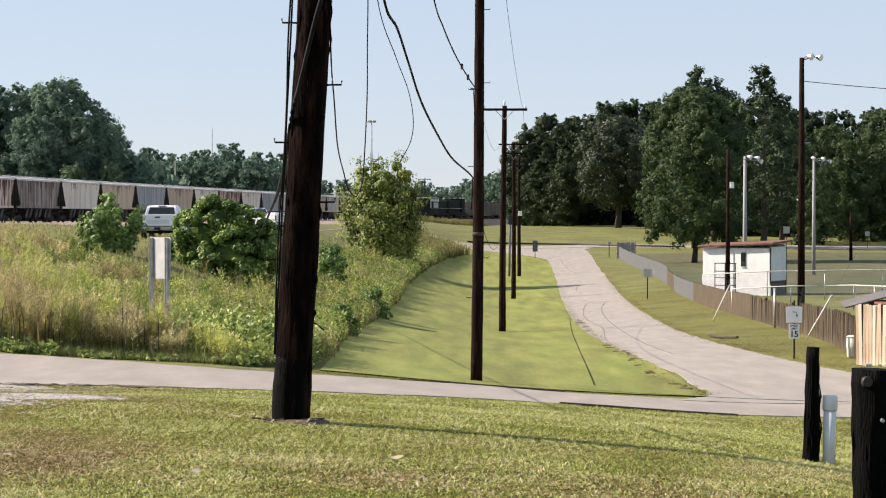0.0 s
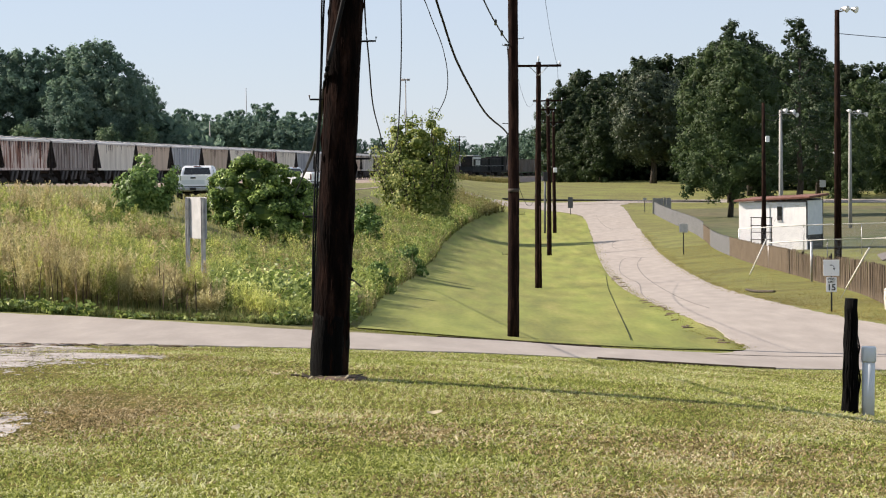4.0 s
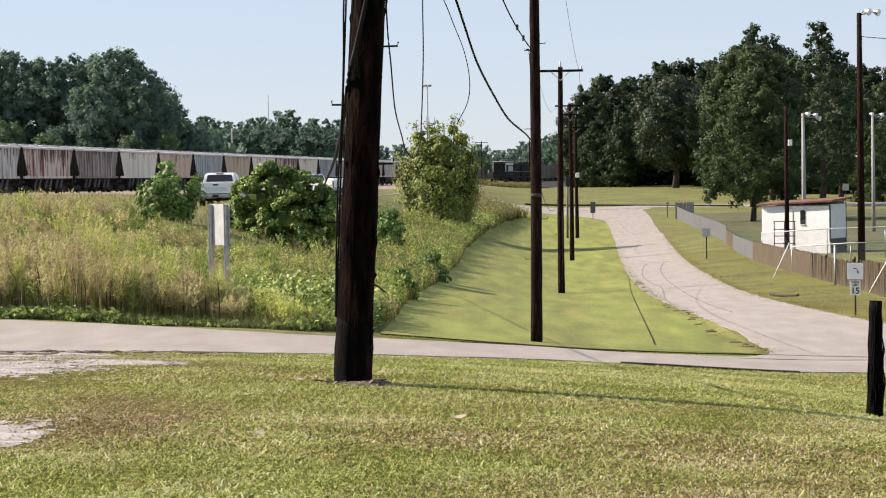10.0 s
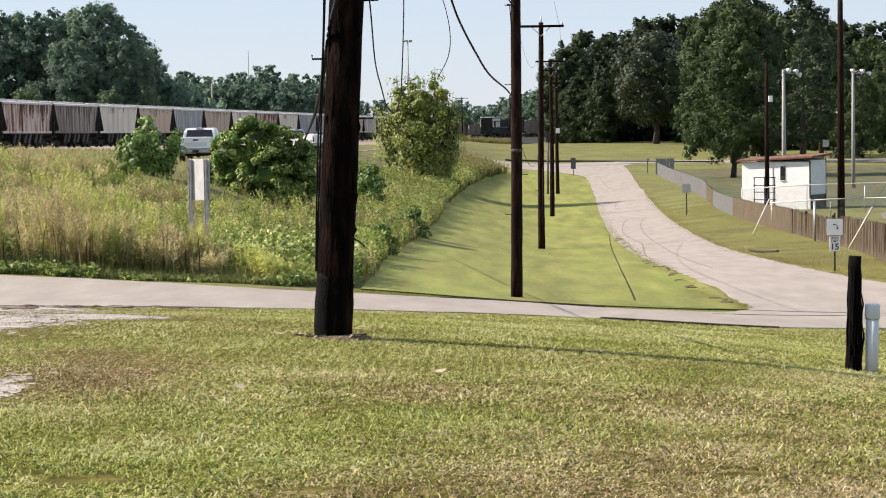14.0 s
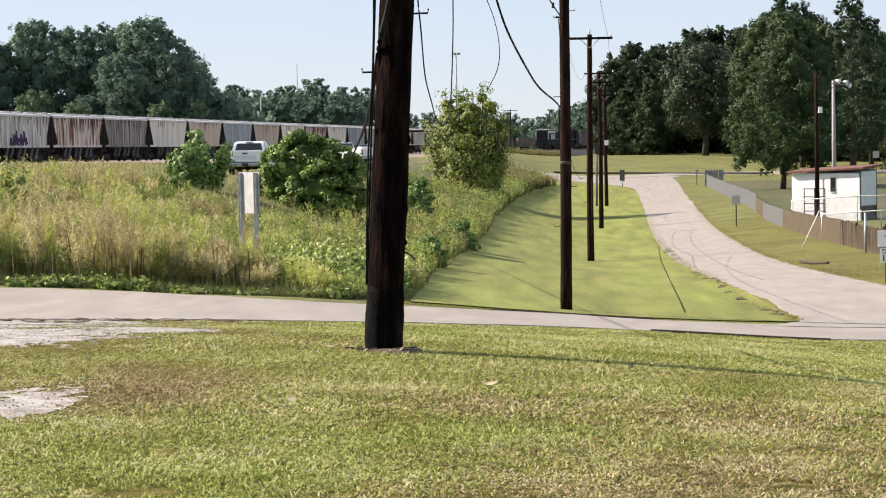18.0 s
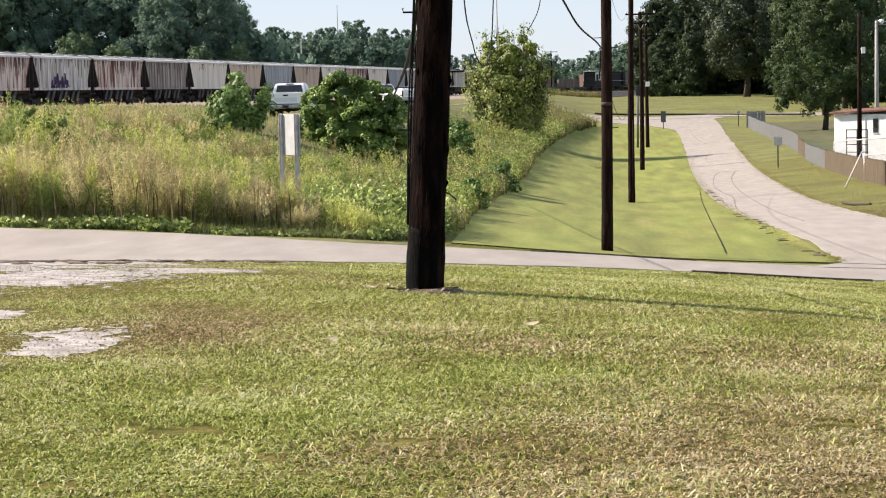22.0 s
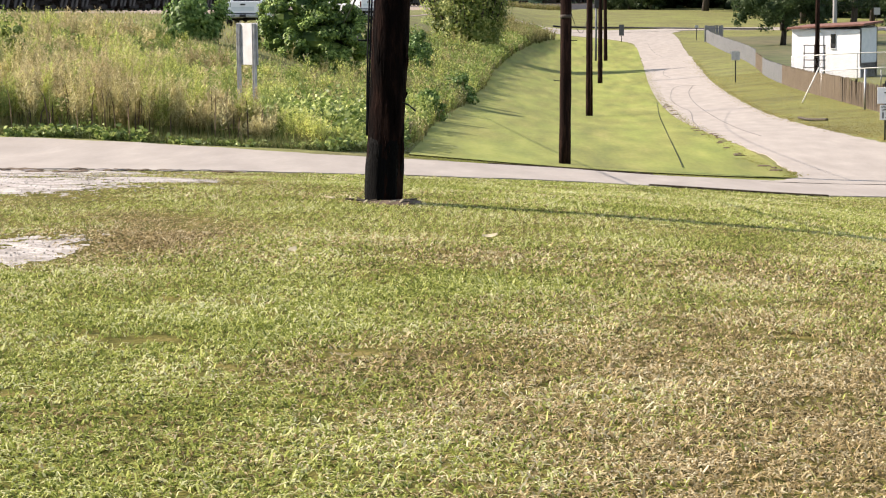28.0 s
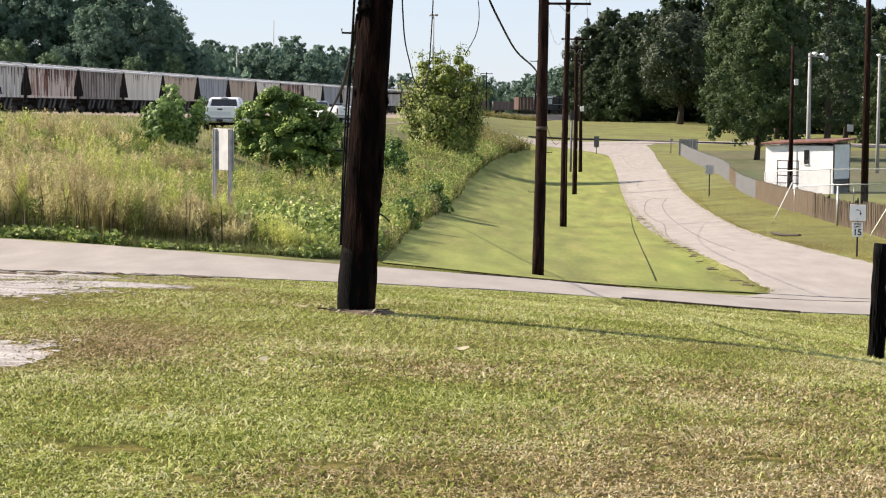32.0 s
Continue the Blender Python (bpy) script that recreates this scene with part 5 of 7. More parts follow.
def pole_line():
    p1 = utility_pole(-1.34, 18.5, 9.5, 0.165, 0.13, (0.052, 0), material="pole", label="thick dark creosote utility pole with cables and climbing pegs", charred=0.62,
                      pegs=((1.44, -1), (1.95, 1), (2.48, -1), (2.99, 1), (3.54, -1), (4.1, 1), (4.7, -1)))
    part("bracket", tube([(0.15, -0.05, 0.9), (0.23, -0.1, 0.87), (0.29, -0.12, 0.82)], 0.008, 6), "black", p1)
    for s, o in ((-0.178, 0), (-0.192, 0.010)):
        pts = [(s + 0.05 * (z / 1.0) + o * math.sin(z * 3), -0.05, z) for z in (0.6, 1.2, 1.8, 2.4, 2.9, 3.4, 4.2, 6)]
        part("conduit_wire", tube([tuple(q) for q in smooth_line(pts, 4)], 0.009, 5), "wire", p1)
    # soil round the foot
    bm = bmesh.new()
    bmesh.ops.create_uvsphere(bm, u_segments=28, v_segments=10, radius=1)
    for v in bm.verts:
        k = 1 + 0.22 * noise.noise(v.co * 2.3)
        v.co = Vector((v.co.x * 0.27 * k + 0.05, v.co.y * 0.27 * k, v.co.z * 0.04 - 0.005))
    tagged(part("soil_mound", bm, "dark_soil"), "low mound of bare soil round the pole foot", "soil").matrix_basis = pose(-1.34, 18.4, gz(-1.34, 18.4))
    rng = random.Random(9)
    for k in range(16):
        a, q = rng.uniform(0, 2 * math.pi), rng.uniform(0.17, 0.42)
        l = rng.uniform(0.02, 0.07)
        bm = boxes((-l, l, -0.008, 0.008, 0, 0.012), bevel=0.003)
        x, y = -1.34 + math.cos(a) * q * 1.2, 18.38 + math.sin(a) * q
        tagged(part("wood_chip", bm, ("dry_leaf", "bark", "plank")[k % 3]), "splintered wood chip on soil by the pole foot", "debris", "wood chips by the pole").matrix_basis = pose(x, y, gz(x, y) + 0.03, rng.uniform(-15, 15), rng.uniform(-15, 15), rng.uniform(0, 180))
    p2 = utility_pole(0.74, 47.1, 13, 0.135, 0.09, (0.012, 0), label="slim dark wooden utility pole beside the lane", pegs=((1.9, -1), (2.8, 1), (6.6, -1), (6.75, 1), (8.4, 1), (3.7, -1), (4.6, 1)))
    part("clamp", tube([(0.05, -0.02, 3.3), (0.05, -0.02, 3.38)], 0.128, 16), "bark", p2, "dull rusty band")
    part("bracket", tube([(-0.02, -0.1, 6.6), (-0.12, -0.12, 6.62)], 0.02, 6), "black", p2)
    p3 = utility_pole(3.02, 106, 11.5, 0.18, 0.12, (0.008, 0), [(11.3, 2.3)], pegs=((3, -1), (5, 1)))
    part("riser_conduit", tube([(0.1, -0.2, 0.3), (0.12, -0.19, 4.2)], 0.05, 8), "far_pole", p3)
    p4 = utility_pole(5.58, 164.5, 12.4, 0.19, 0.13, (0, 0), [(12.2, 2.35), (11.5, 1.3)])
    part("meter_box", boxes((-0.45, -0.1, -0.35, -0.15, 5.9, 6.6), bevel=0.02), "black", p4, "dark box on the pole")
    part("riser_conduit", tube([(-0.35, -0.2, 1.8), (-0.3, -0.2, 6.2)], 0.09, 8), "plank_grey", p4)
    p5 = utility_pole(7.9, 216.5, 12.6, 0.2, 0.14, (0, 0), [(11.5, 2.3)])
    part("meter_box", boxes((-0.1, 0.3, -0.35, -0.2, 6.3, 6.8), bevel=0.02), "white", p5, "small white box on the pole")
    # cables
    cable("overhead_cable", [(-0.95, 18.5, 7.2), (-0.8, 21.5, 5.2), (-0.68, 24.1, 4.15), (-0.57, 26.0, 3.99), (-0.46, 27.6, 3.69), (-0.31, 29.7, 3.28), (-0.08, 33.0, 2.93), (0.16, 37.0, 2.68), (0.5, 42.0, 2.54), (0.69, 47.0, 2.5)], 0.017,
          "thick black twisted cable sagging between two poles")
    cable("drop_cable", [(0.66, 46.98, 2.5), (0.66, 46.96, 2.2), (0.63, 46.95, 1.8)], 0.015, "black cable end hanging down a pole")
    cable("overhead_cable", [(-0.9, 18.5, 8.3), (-0.5, 26, 6.0), (-0.14, 32.4, 5.01), (-0.01, 34.5, 4.81), (0.16, 37.0, 4.63), (0.33, 39.5, 4.52), (0.53, 42.3, 4.43), (0.75, 46.9, 4.5)], 0.013, "black cable with splices sagging to the slim pole")
    for x, y, z in ((0.36, 39.8, 4.5), (0.5, 41.8, 4.43)):
        tagged(part("cable_splice", tube([(x, y - 0.15, z + 0.03), (x, y + 0.15, z - 0.02)], 0.026, 7), "black"), "small black splice on an overhead cable", "cable")
    cable("drop_cable", [(0.68, 46.9, 4.5), (0.7, 46.9, 4.2), (0.72, 46.92, 3.7)], 0.01, "thin black cable running down a pole")
    cable("hanging_wire", [(-0.85, 18.6, 7.0), (-0.8, 21, 5.2), (-0.72, 23.0, 4.03), (-0.57, 25.0, 3.57), (-0.45, 27.0, 3.28), (-0.4, 28.0, 2.96), (-0.44, 28.5, 2.68), (-0.6, 29.0, 2.4)], 0.006, "thin grey wire hanging in a loose bow")
    cable("hanging_wire", [(-1.02, 18.5, 4.4), (-1.0, 18.6, 3.13), (-0.99, 19.0, 2.69), (-1.01, 20.0, 2.32), (-1.0, 21.0, 2.09), (-1.0, 22.0, 1.94), (-0.97, 23.0, 1.87), (-0.94, 23.5, 1.94), (-0.92, 24.0, 2.12), (-0.88, 24.0, 2.84), (-0.87, 24.0, 3.49), (-0.87, 23.5, 5.0), (-0.95, 18.7, 7.5)], 0.007,
          "thin slack wire hanging in a deep loop")
    cable("guy_cable", [(-1.02, 18.28, 3.69), (-1.1, 18.27, 3.44), (-1.18, 18.28, 3.12), (-1.26, 18.3, 2.8), (-1.32, 18.33, 2.58), (-1.42, 19.0, 2.28), (-1.71, 22.0, 2.03), (-2.82, 34.0, 1.72), (-8.47, 95.0, 0.62), (-8.9, 97, 0.4)], (0.019, 0.008), "black cable slanting down from the pole into a bush")
    for a, b, dz in (((1.95, 106, 7.1), (4.5, 164.5, 7.4), 1.2), ((4.08, 106, 7.1), (6.65, 164.5, 7.4), 1.2), ((4.5, 164.5, 7.4), (6.85, 216.5, 7.2), 1.0), ((6.65, 164.5, 7.4), (8.9, 216.5, 7.2), 1.0),
                     ((0.85, 47.1, 10.5), (1.95, 106, 7.1), 1.0), ((1.0, 47.1, 10.6), (4.08, 106, 7.1), 1.0), ((0.8, 47.0, 1.75), (2.95, 106, 0.9), 0.9)):
        tagged(part("overhead_wire", tube(sag(a, b, dz), 0.008, 5), "wire"), "thin wire strung between utility poles", "cable")
    # black hose lying on the bank
    h = [(7.3, 120), (6.25, 101), (5.22, 80.8), (4.29, 63.0), (3.85, 54.4), (3.56, 49.1)]
    cable("drain_hose", [(x, y, gz(x, y) + 0.05) for x, y in h], 0.009, "black hose lying across the mown bank", n=8)
    b = [(10.9, 85.2), (10.95, 82), (11.44, 80.8)]
    cable("fallen_branch", [(x, y, gz(x, y) + 0.08) for x, y in b], 0.05, "dark fallen branch on the dry verge", "bark", 5)


def wooden_post(x, y, h, r0, r1, label, tilt=0.0, notch=False):
    ob = thing("wooden_post", label, "post", pose(x, y, gz(x, y), 0, tilt))
    n = 26
    bm = tube([(0.004 * math.sin(k * 2.1), 0, -0.15 + (h + 0.15) * k / 12) for k in range(13)], [r0 + (r1 - r0) * k / 12 for k in range(13)], n, wobble=0.16)
    part("shaft", bm, "char", ob)
    rng = random.Random(int(x * 100))
    for _ in range(14):
        a, z, l = rng.uniform(math.pi, 2 * math.pi), rng.uniform(0.03, h * 0.6), rng.uniform(0.12, 0.4) * h
        r = r0 + (r1 - r0) * z / h
        d = Vector((math.cos(a), math.sin(a), 0))
        part("check_ridge", tube([d * (r - 0.006) + Vector((0, 0, z)), d * (r + 0.004) + Vector((0.004, 0, z + l / 2)), d * (r - 0.008) + Vector((0, 0, z + l))], [0.003, 0.009, 0.003], 5), "char", ob)
    if notch:
        part("knot", tube([(-0.05, -r1 + 0.03, h - 0.07), (-0.05, -r1 + 0.004, h - 0.07)], [0.04, 0.03], 12), "black", ob, "dark knot hole")
        part("nail", tube([(0.03, -r1, h - 0.3), (0.03, -r1 - 0.03, h - 0.3)], 0.012, 8), "steel", ob, "bright nail head")
    return ob


def vent_pipe():
    ob = thing("vent_pipe", "pale grey plastic pipe stub with a cap beside a post", "pipe", pose(3.41, 18.39, gz(3.41, 18.39), 0, 1.0))
    part("pipe", tube([(0, 0, -0.1), (0, 0, 0.5)], 0.056, 24), "pvc", ob)
    part("cap", tube([(0, 0, 0.48), (0, 0, 0.492), (0, 0, 0.60), (0, 0, 0.615)], [0.06, 0.066, 0.066, 0.061], 24), "pvc", ob)


pole_line()
wooden_post(3.26, 18.42, 1.02, 0.078, 0.056, "short dark weathered wooden post on the lawn", 1.0)
wooden_post(2.62, 12.65, 0.965, 0.125, 0.118, "stout blackened timber post with cracks and a knot", -0.6, True)
vent_pipe()


# ---- signs ----
def board_sign():
    ob = thing("road_sign", "back of a white metal sign on two steel channel posts", "sign", pose(-6.35, 46.6, gz(-6.35, 46.6), 0, 0, -51))
    z0 = -gz(-6.35, 46.6)
    part("board", boxes((-0.44, 0.44, 0.03, 0.036, z0 + 0.25, z0 + 1.18), bevel=0.002), "sign_back", ob)
    for x in (-0.33, 0.33):
        bm = boxes((x - 0.045, x - 0.037, -0.035, 0.028, -0.2, z0 + 1.17), (x + 0.037, x + 0.045, -0.035, 0.028, -0.2, z0 + 1.17), (x - 0.037, x + 0.037, 0.018, 0.028, -0.2, z0 + 1.17))
        post = part("post", bm, "steel", ob)
        for z in (z0 + 0.4, z0 + 1.0):
            part("bolt", tube([(x, 0.0, z), (x, 0.03, z)], 0.012, 6), "steel", post)


def text_on(string, size, parent, x, y, z, material="black"):
    cu = bpy.data.curves.new("lettering", "FONT")
    cu.body, cu.size, cu.align_x, cu.align_y, cu.extrude = string, size, "CENTER", "CENTER", 0.002
    cu.offset = size * 0.02
    tmp = bpy.data.objects.new("lettering", cu)
    scene.collection.objects.link(tmp)
    me = bpy.data.meshes.new_from_object(tmp.evaluated_get(bpy.context.evaluated_depsgraph_get()))
    bpy.data.objects.remove(tmp)
    me.materials.clear()
    me.materials.append(M[material])
    ob = new("lettering", me)
    ob.parent = parent
    ob.matrix_basis = pose(x, y, z, 90)
    return ob


def speed_sign():
    x, y = 10.49, 62.2
    ob = thing("speed_sign", "white curve arrow sign over a speed limit sign", "sign", pose(x, y, gz(x, y), 0, 0, -10))
    part("post", boxes((-0.025, 0.025, 0.01, 0.05, -0.2, 1.75), bevel=0.004), "black", ob)
    top = part("sign_plate", boxes((-0.235, 0.235, -0.006, 0.006, 1.08, 1.56), bevel=0.003), "white", ob, "white square plate with a bent black arrow")
    part("arrow", tube([(-0.05, -0.008, 1.40), (0.02, -0.008, 1.40), (0.07, -0.008, 1.37), (0.08, -0.008, 1.30)], 0.014, 6), "black", top)
    bm = bmesh.new()
    bm.faces.new([bm.verts.new(v) for v in ((0.045, -0.009, 1.31), (0.115, -0.009, 1.31), (0.08, -0.009, 1.24))])
    part("arrow_head", bm, "black", top)
    low = part("sign_plate", boxes((-0.155, 0.155, -0.006, 0.006, 0.6, 1.04), bevel=0.003), "white", ob, "white speed limit plate")
    text_on("SPEED", 0.085, low, 0, -0.009, 0.985)
    text_on("LIMIT", 0.085, low, 0, -0.009, 0.9)
    text_on("15", 0.26, low, 0, -0.009, 0.73)
    for z in (0.7, 0.95, 1.15, 1.5):
        part("bolt", tube([(0, -0.012, z), (0, 0.0, z)], 0.008, 6), "steel", ob)


def small_sign(x, y, h, w, hh, material, label, a=0, post="black"):
    ob = thing("road_sign", label, "sign", pose(x, y, gz(x, y), 0, 0, a))
    part("post", boxes((-0.04, 0.04, 0.01, 0.08, -0.2, h - 0.1), bevel=0.005), post, ob)
    part("sign_plate", boxes((-w / 2, w / 2, -0.01, 0.01, h - hh, h), bevel=0.003), material, ob)
    return ob


board_sign()
speed_sign()
small_sign(14.33, 146, 2.15, 0.58, 0.62, "sign_back", "small pale sign on a dark post beside the road", -8)
small_sign(11.38, 257.5, 2.2, 0.62, 1.35, "plank_grey", "tall dark grey sign back on a post where roads meet", 5)
small_sign(20.4, 255.5, 1.8, 0.5, 0.3, "sign_back", "small weathered sign beside the far road", 30)
small_sign(44.5, 270, 3.0, 0.8, 0.9, "sign_back", "white sign beyond the ball field", 0)
small_sign(56, 275, 2.2, 0.6, 0.6, "sign_back", "small white sign beyond the ball field", 0)


# ---- fences, shed and ball field ----
FENCE = smooth_line([(21.1, 250), (20.6, 222), (19.8, 194.5), (18.4, 170), (17.0, 150), (15.9, 124), (15.25, 100), (14.0, 78), (12.7, 65.2), (12.0, 60.5)], 30)


def plank_fence():
    d = np.concatenate([[0], np.cumsum(np.linalg.norm(np.diff(FENCE, axis=0), axis=1))])
    total = d[-1]
    ob = tagged(new("board_fence"), "weathered red-brown board fence with grey stretches", "fence")
    meshes = {}
    for m in ("plank", "plank_grey", "pale_pole"):
        bm = boxes((-0.07, 0.07, -0.011, 0.011, 0, 1), bevel=0.004)
        me = bpy.data.meshes.new("board")
        bm.to_mesh(me)
        bm.free()
        me.materials.append(M[m])
        meshes[m] = me
    rng = random.Random(4)
    far_v, far_f = {"plank": [], "plank_grey": []}, {"plank": 0, "plank_grey": 0}
    s, count = 0.0, 0
    spots = []
    while s < total:
        x, y = np.interp(s, d, FENCE[:, 0]), np.interp(s, d, FENCE[:, 1])
        x2, y2 = np.interp(min(s + 0.2, total), d, FENCE[:, 0]), np.interp(min(s + 0.2, total), d, FENCE[:, 1])
        grey = y > 172 or 136 < y < 158
        spots.append((x, y, math.degrees(math.atan2(y2 - y, x2 - x)), grey))
        s += 0.152
    near = len(spots) - 290
    for k, (x, y, a, grey) in enumerate(spots):
        m = "plank_grey" if grey else "plank"
        h = (1.25 if y < 172 else 1.5) + rng.uniform(-0.05, 0.05) - (0.12 if 84 < y < 100 else 0)
        z = gz(x, y) - 0.03
        if k >= near:
            o = new("board", meshes[m])
            o.parent = ob
            o.matrix_basis = pose(x, y, z, rng.uniform(-1.5, 1.5), rng.uniform(-1, 1), a) @ Matrix.Diagonal((rng.uniform(0.92, 1.02), 1, h, 1))
        else:
            c, sn = math.cos(math.radians(a)), math.sin(math.radians(a))
            far_v[m] += [(x + c * u - sn * v, y + sn * u + c * v, z + w) for w in (0, h) for v in (-0.011, 0.011) for u in (-0.07, 0.07)]
    q = np.array([(0, 2, 3, 1), (4, 5, 7, 6), (0, 1, 5, 4), (1, 3, 7, 5), (3, 2, 6, 7), (2, 0, 4, 6)])
    for m in far_v:
        n = len(far_v[m]) // 8
        o = sheet("board_rest", far_v[m], (np.arange(n)[:, None, None] * 8 + q).reshape(-1, 4), m, ob)
        tagged(o, kind="stuff")
    for k in range(15):
        o = new("board", meshes["pale_pole"])
        o.parent = ob
        x, y = 20.95 + 0.15 * k, 250.2
        o.matrix_basis = pose(x, y, gz(x, y) - 0.03, rng.uniform(-1.5, 1.5), rng.uniform(-1, 1), 2) @ Matrix.Diagonal((1, 1, 1.95 + rng.uniform(-0.04, 0.04), 1))
    for dz in (0.3, 0.95):
        part("rail", tube([(x + 0.05, y, gz(x, y) + dz) for x, y in FENCE[::6]], 0.04, 4), "plank", ob)
    for x, y in FENCE[::14]:
        part("fence_post", boxes((x + 0.03, x + 0.13, y - 0.05, y + 0.05, gz(x, y) - 0.2, gz(x, y) + 1.2)), "plank", ob)
    x, y = 14.75, 92
    part("fence_post", tube([(x - 0.1, y, gz(x, y) - 0.1), (x - 0.1, y, gz(x, y) + 1.75)], 0.05, 10), "steel", ob, "tall pale metal fence post")


def chain_fence(pts, h, label, step=3.0, mesh=0.10, r=0.03):
    ob = tagged(new("chain_link_fence"), label, "fence")
    line = np.array(pts, float)
    top = [(x, y, gz(x, y) + h) for x, y in pts]
    part("top_rail", tube(top, r, 7), "rail_white", ob)
    verts, faces = [], []
    for (x0, y0), (x1, y1) in zip(pts, pts[1:]):
        length = math.hypot(x1 - x0, y1 - y0)
        n = max(1, round(length / step))
        for k in range(n + 1):
            x, y = x0 + (x1 - x0) * k / n, y0 + (y1 - y0) * k / n
            part("fence_post", tube([(x, y, gz(x, y) - 0.1), (x, y, gz(x, y) + h + 0.03)], r * 0.9, 7), "steel", ob)
        ux, uy = (x1 - x0) / length, (y1 - y0) / length
        m = int(length / mesh)
        w = 0.0028
        for k in range(-int(h / mesh), m):
            for s in (0, 1):
                a0, a1 = k * mesh, k * mesh + h
                c0, c1 = max(a0, 0), min(a1, length)
                if c1 <= c0:
                    continue
                z0, z1 = c0 - a0, c1 - a0
                if s:
                    z0, z1 = h - z0, h - z1
                p0, p1 = (x0 + ux * c0, y0 + uy * c0), (x0 + ux * c1, y0 + uy * c1)
                g0, g1 = gz(*p0), gz(*p1)
                i = len(verts)
                verts += [(*p0, g0 + z0 - w), (*p0, g0 + z0 + w), (*p1, g1 + z1 + w), (*p1, g1 + z1 - w)]
                faces.append((i, i + 1, i + 2, i + 3))
    tagged(sheet("wire_mesh", verts, faces, "steel", ob), kind="stuff")


def shed():
    ob = thing("shed", "small white boarded shed with a rusty flat roof", "shed", pose(17.75, 142.3, gz(18.3, 140) - 0.05, 0, 0, -33))
    w, d, h = 5.0, 2.6, 3.6
    bm = boxes((0, w, 0, 0.1, 0, h - 0.25), (0, 0.1, 0.1, d, 0, h - 0.25), (0.1, w - 0.1, d - 0.1, d, 0, h))
    part("wall", bm, "white", ob)
    # end wall in a bluer white: its shaded side is put into the colour
    part("wall", boxes((w - 0.1, w, 0.1, d, 1.15, h - 0.15)), "pale_panel", ob, "white end wall, blue shade in its colour, with an open base")
    part("corner_trim", boxes((w - 0.06, w + 0.02, -0.02, 0.06, 0.9, h - 0.2)), "black", ob)
    part("corner_trim", boxes((w - 0.06, w + 0.02, d - 0.06, d + 0.02, 0, h - 0.1)), "black", ob)
    for k in range(17):
        part("board", boxes((0.02 + 0.292 * k, 0.3105 + 0.292 * k, -0.018, -0.002, 0.05, h - 0.3), bevel=0.002), "white", ob)
    bm = boxes((-0.25, w + 0.35, -0.3, d + 0.3, 0, 0.14), bevel=0.02)
    bmesh.ops.transform(bm, matrix=pose(0, 0, h - 0.22, 3.0, -2.5), verts=bm.verts)
    part("roof", bm, "roof", ob)
    win = part("window", boxes((2.85, 3.2, -0.05, -0.02, 2.1, 3.05)), "black", ob, "narrow dark window")
    part("pane", boxes((2.89, 3.16, -0.055, -0.05, 2.42, 3.0)), "glass", win)
    part("sill", boxes((2.82, 3.23, -0.08, -0.02, 2.06, 2.1)), "white", win)
    part("door_edge", boxes((2.28, 2.33, -0.045, -0.02, 0.2, 3.0)), "steel", ob)
    # black panel paints the shade inside the open base
    part("base_opening", boxes((w - 0.09, w - 0.04, 0.2, d - 0.1, 0.05, 1.12)), "black", ob, "black panel for the shade in the open base")
    rack = tagged(new("steel_rack"), "dark steel pipe rack standing against a white shed", "rack")
    rack.matrix_basis = pose(18.3, 140.2, gz(18.2, 138.6), 0, 0, -33)
    for x in (0.0, 0.75, 1.5):
        part("upright", tube([(x, 0, 0), (x, 0, 2.3)], 0.035, 6), "truck_frame", rack)
    for z in (0.8, 1.3, 1.75, 2.28):
        part("bar", tube([(-0.05, 0, z), (1.55, 0, z)], 0.03, 6), "truck_frame", rack)


def flood_pole(x, y, top, r, material, lamps, label, tilt=0.0):
    g = gz(x, y)
    ob = thing("flood_light_pole", label, "light pole", pose(x, y, g, 0, tilt))
    h = top - g
    part("shaft", tube([(0, 0, -0.2), (0, 0, h * 0.5), (0, 0, h)], [r, r * 0.85, r * 0.62], 14, wobble=0.03), material, ob)
    for k, (dx, dz) in enumerate(lamps):
        arm = part("arm", tube([(0, 0, h - 0.15 + dz * 0.3), (dx, -0.1, h + dz)], 0.04, 6), "steel", ob)
        bm = bmesh.new()
        bmesh.ops.create_cone(bm, cap_ends=True, segments=18, radius1=0.09, radius2=0.20, depth=0.30)
        bmesh.ops.transform(bm, matrix=pose(dx + 0.15, -0.25, h + dz - 0.05, 105, 0, 50), verts=bm.verts)
        lamp_ob = part("floodlight", bm, "steel", ob)
        bm = bmesh.new()
        bmesh.ops.create_cone(bm, cap_ends=True, segments=18, radius1=0.18, radius2=0.19, depth=0.04)
        bmesh.ops.transform(bm, matrix=pose(dx + 0.15, -0.25, h + dz - 0.05, 105, 0, 50) @ pose(0, 0, 0.16), verts=bm.verts)
        part("lens", bm, "white", lamp_ob)
    return ob


def leaning_guard(a, b, foot=0.0):
    ob = thing("guy_guard", "white plastic guy-wire guard leaning beside the fence", "guy guard", pose(*a))
    d = Vector(b) - Vector(a)
    part("guard", tube([(0, 0, 0), tuple(d)], 0.034, 8), "rail_white", ob)
    part("guy_wire", tube([tuple(d), tuple(d * 2.0)], 0.003, 5), "wire", ob)
    if foot:
        part("anchor_rod", tube([(0, 0, 0), tuple(-d.normalized() * foot)], 0.012, 5), "steel", ob)


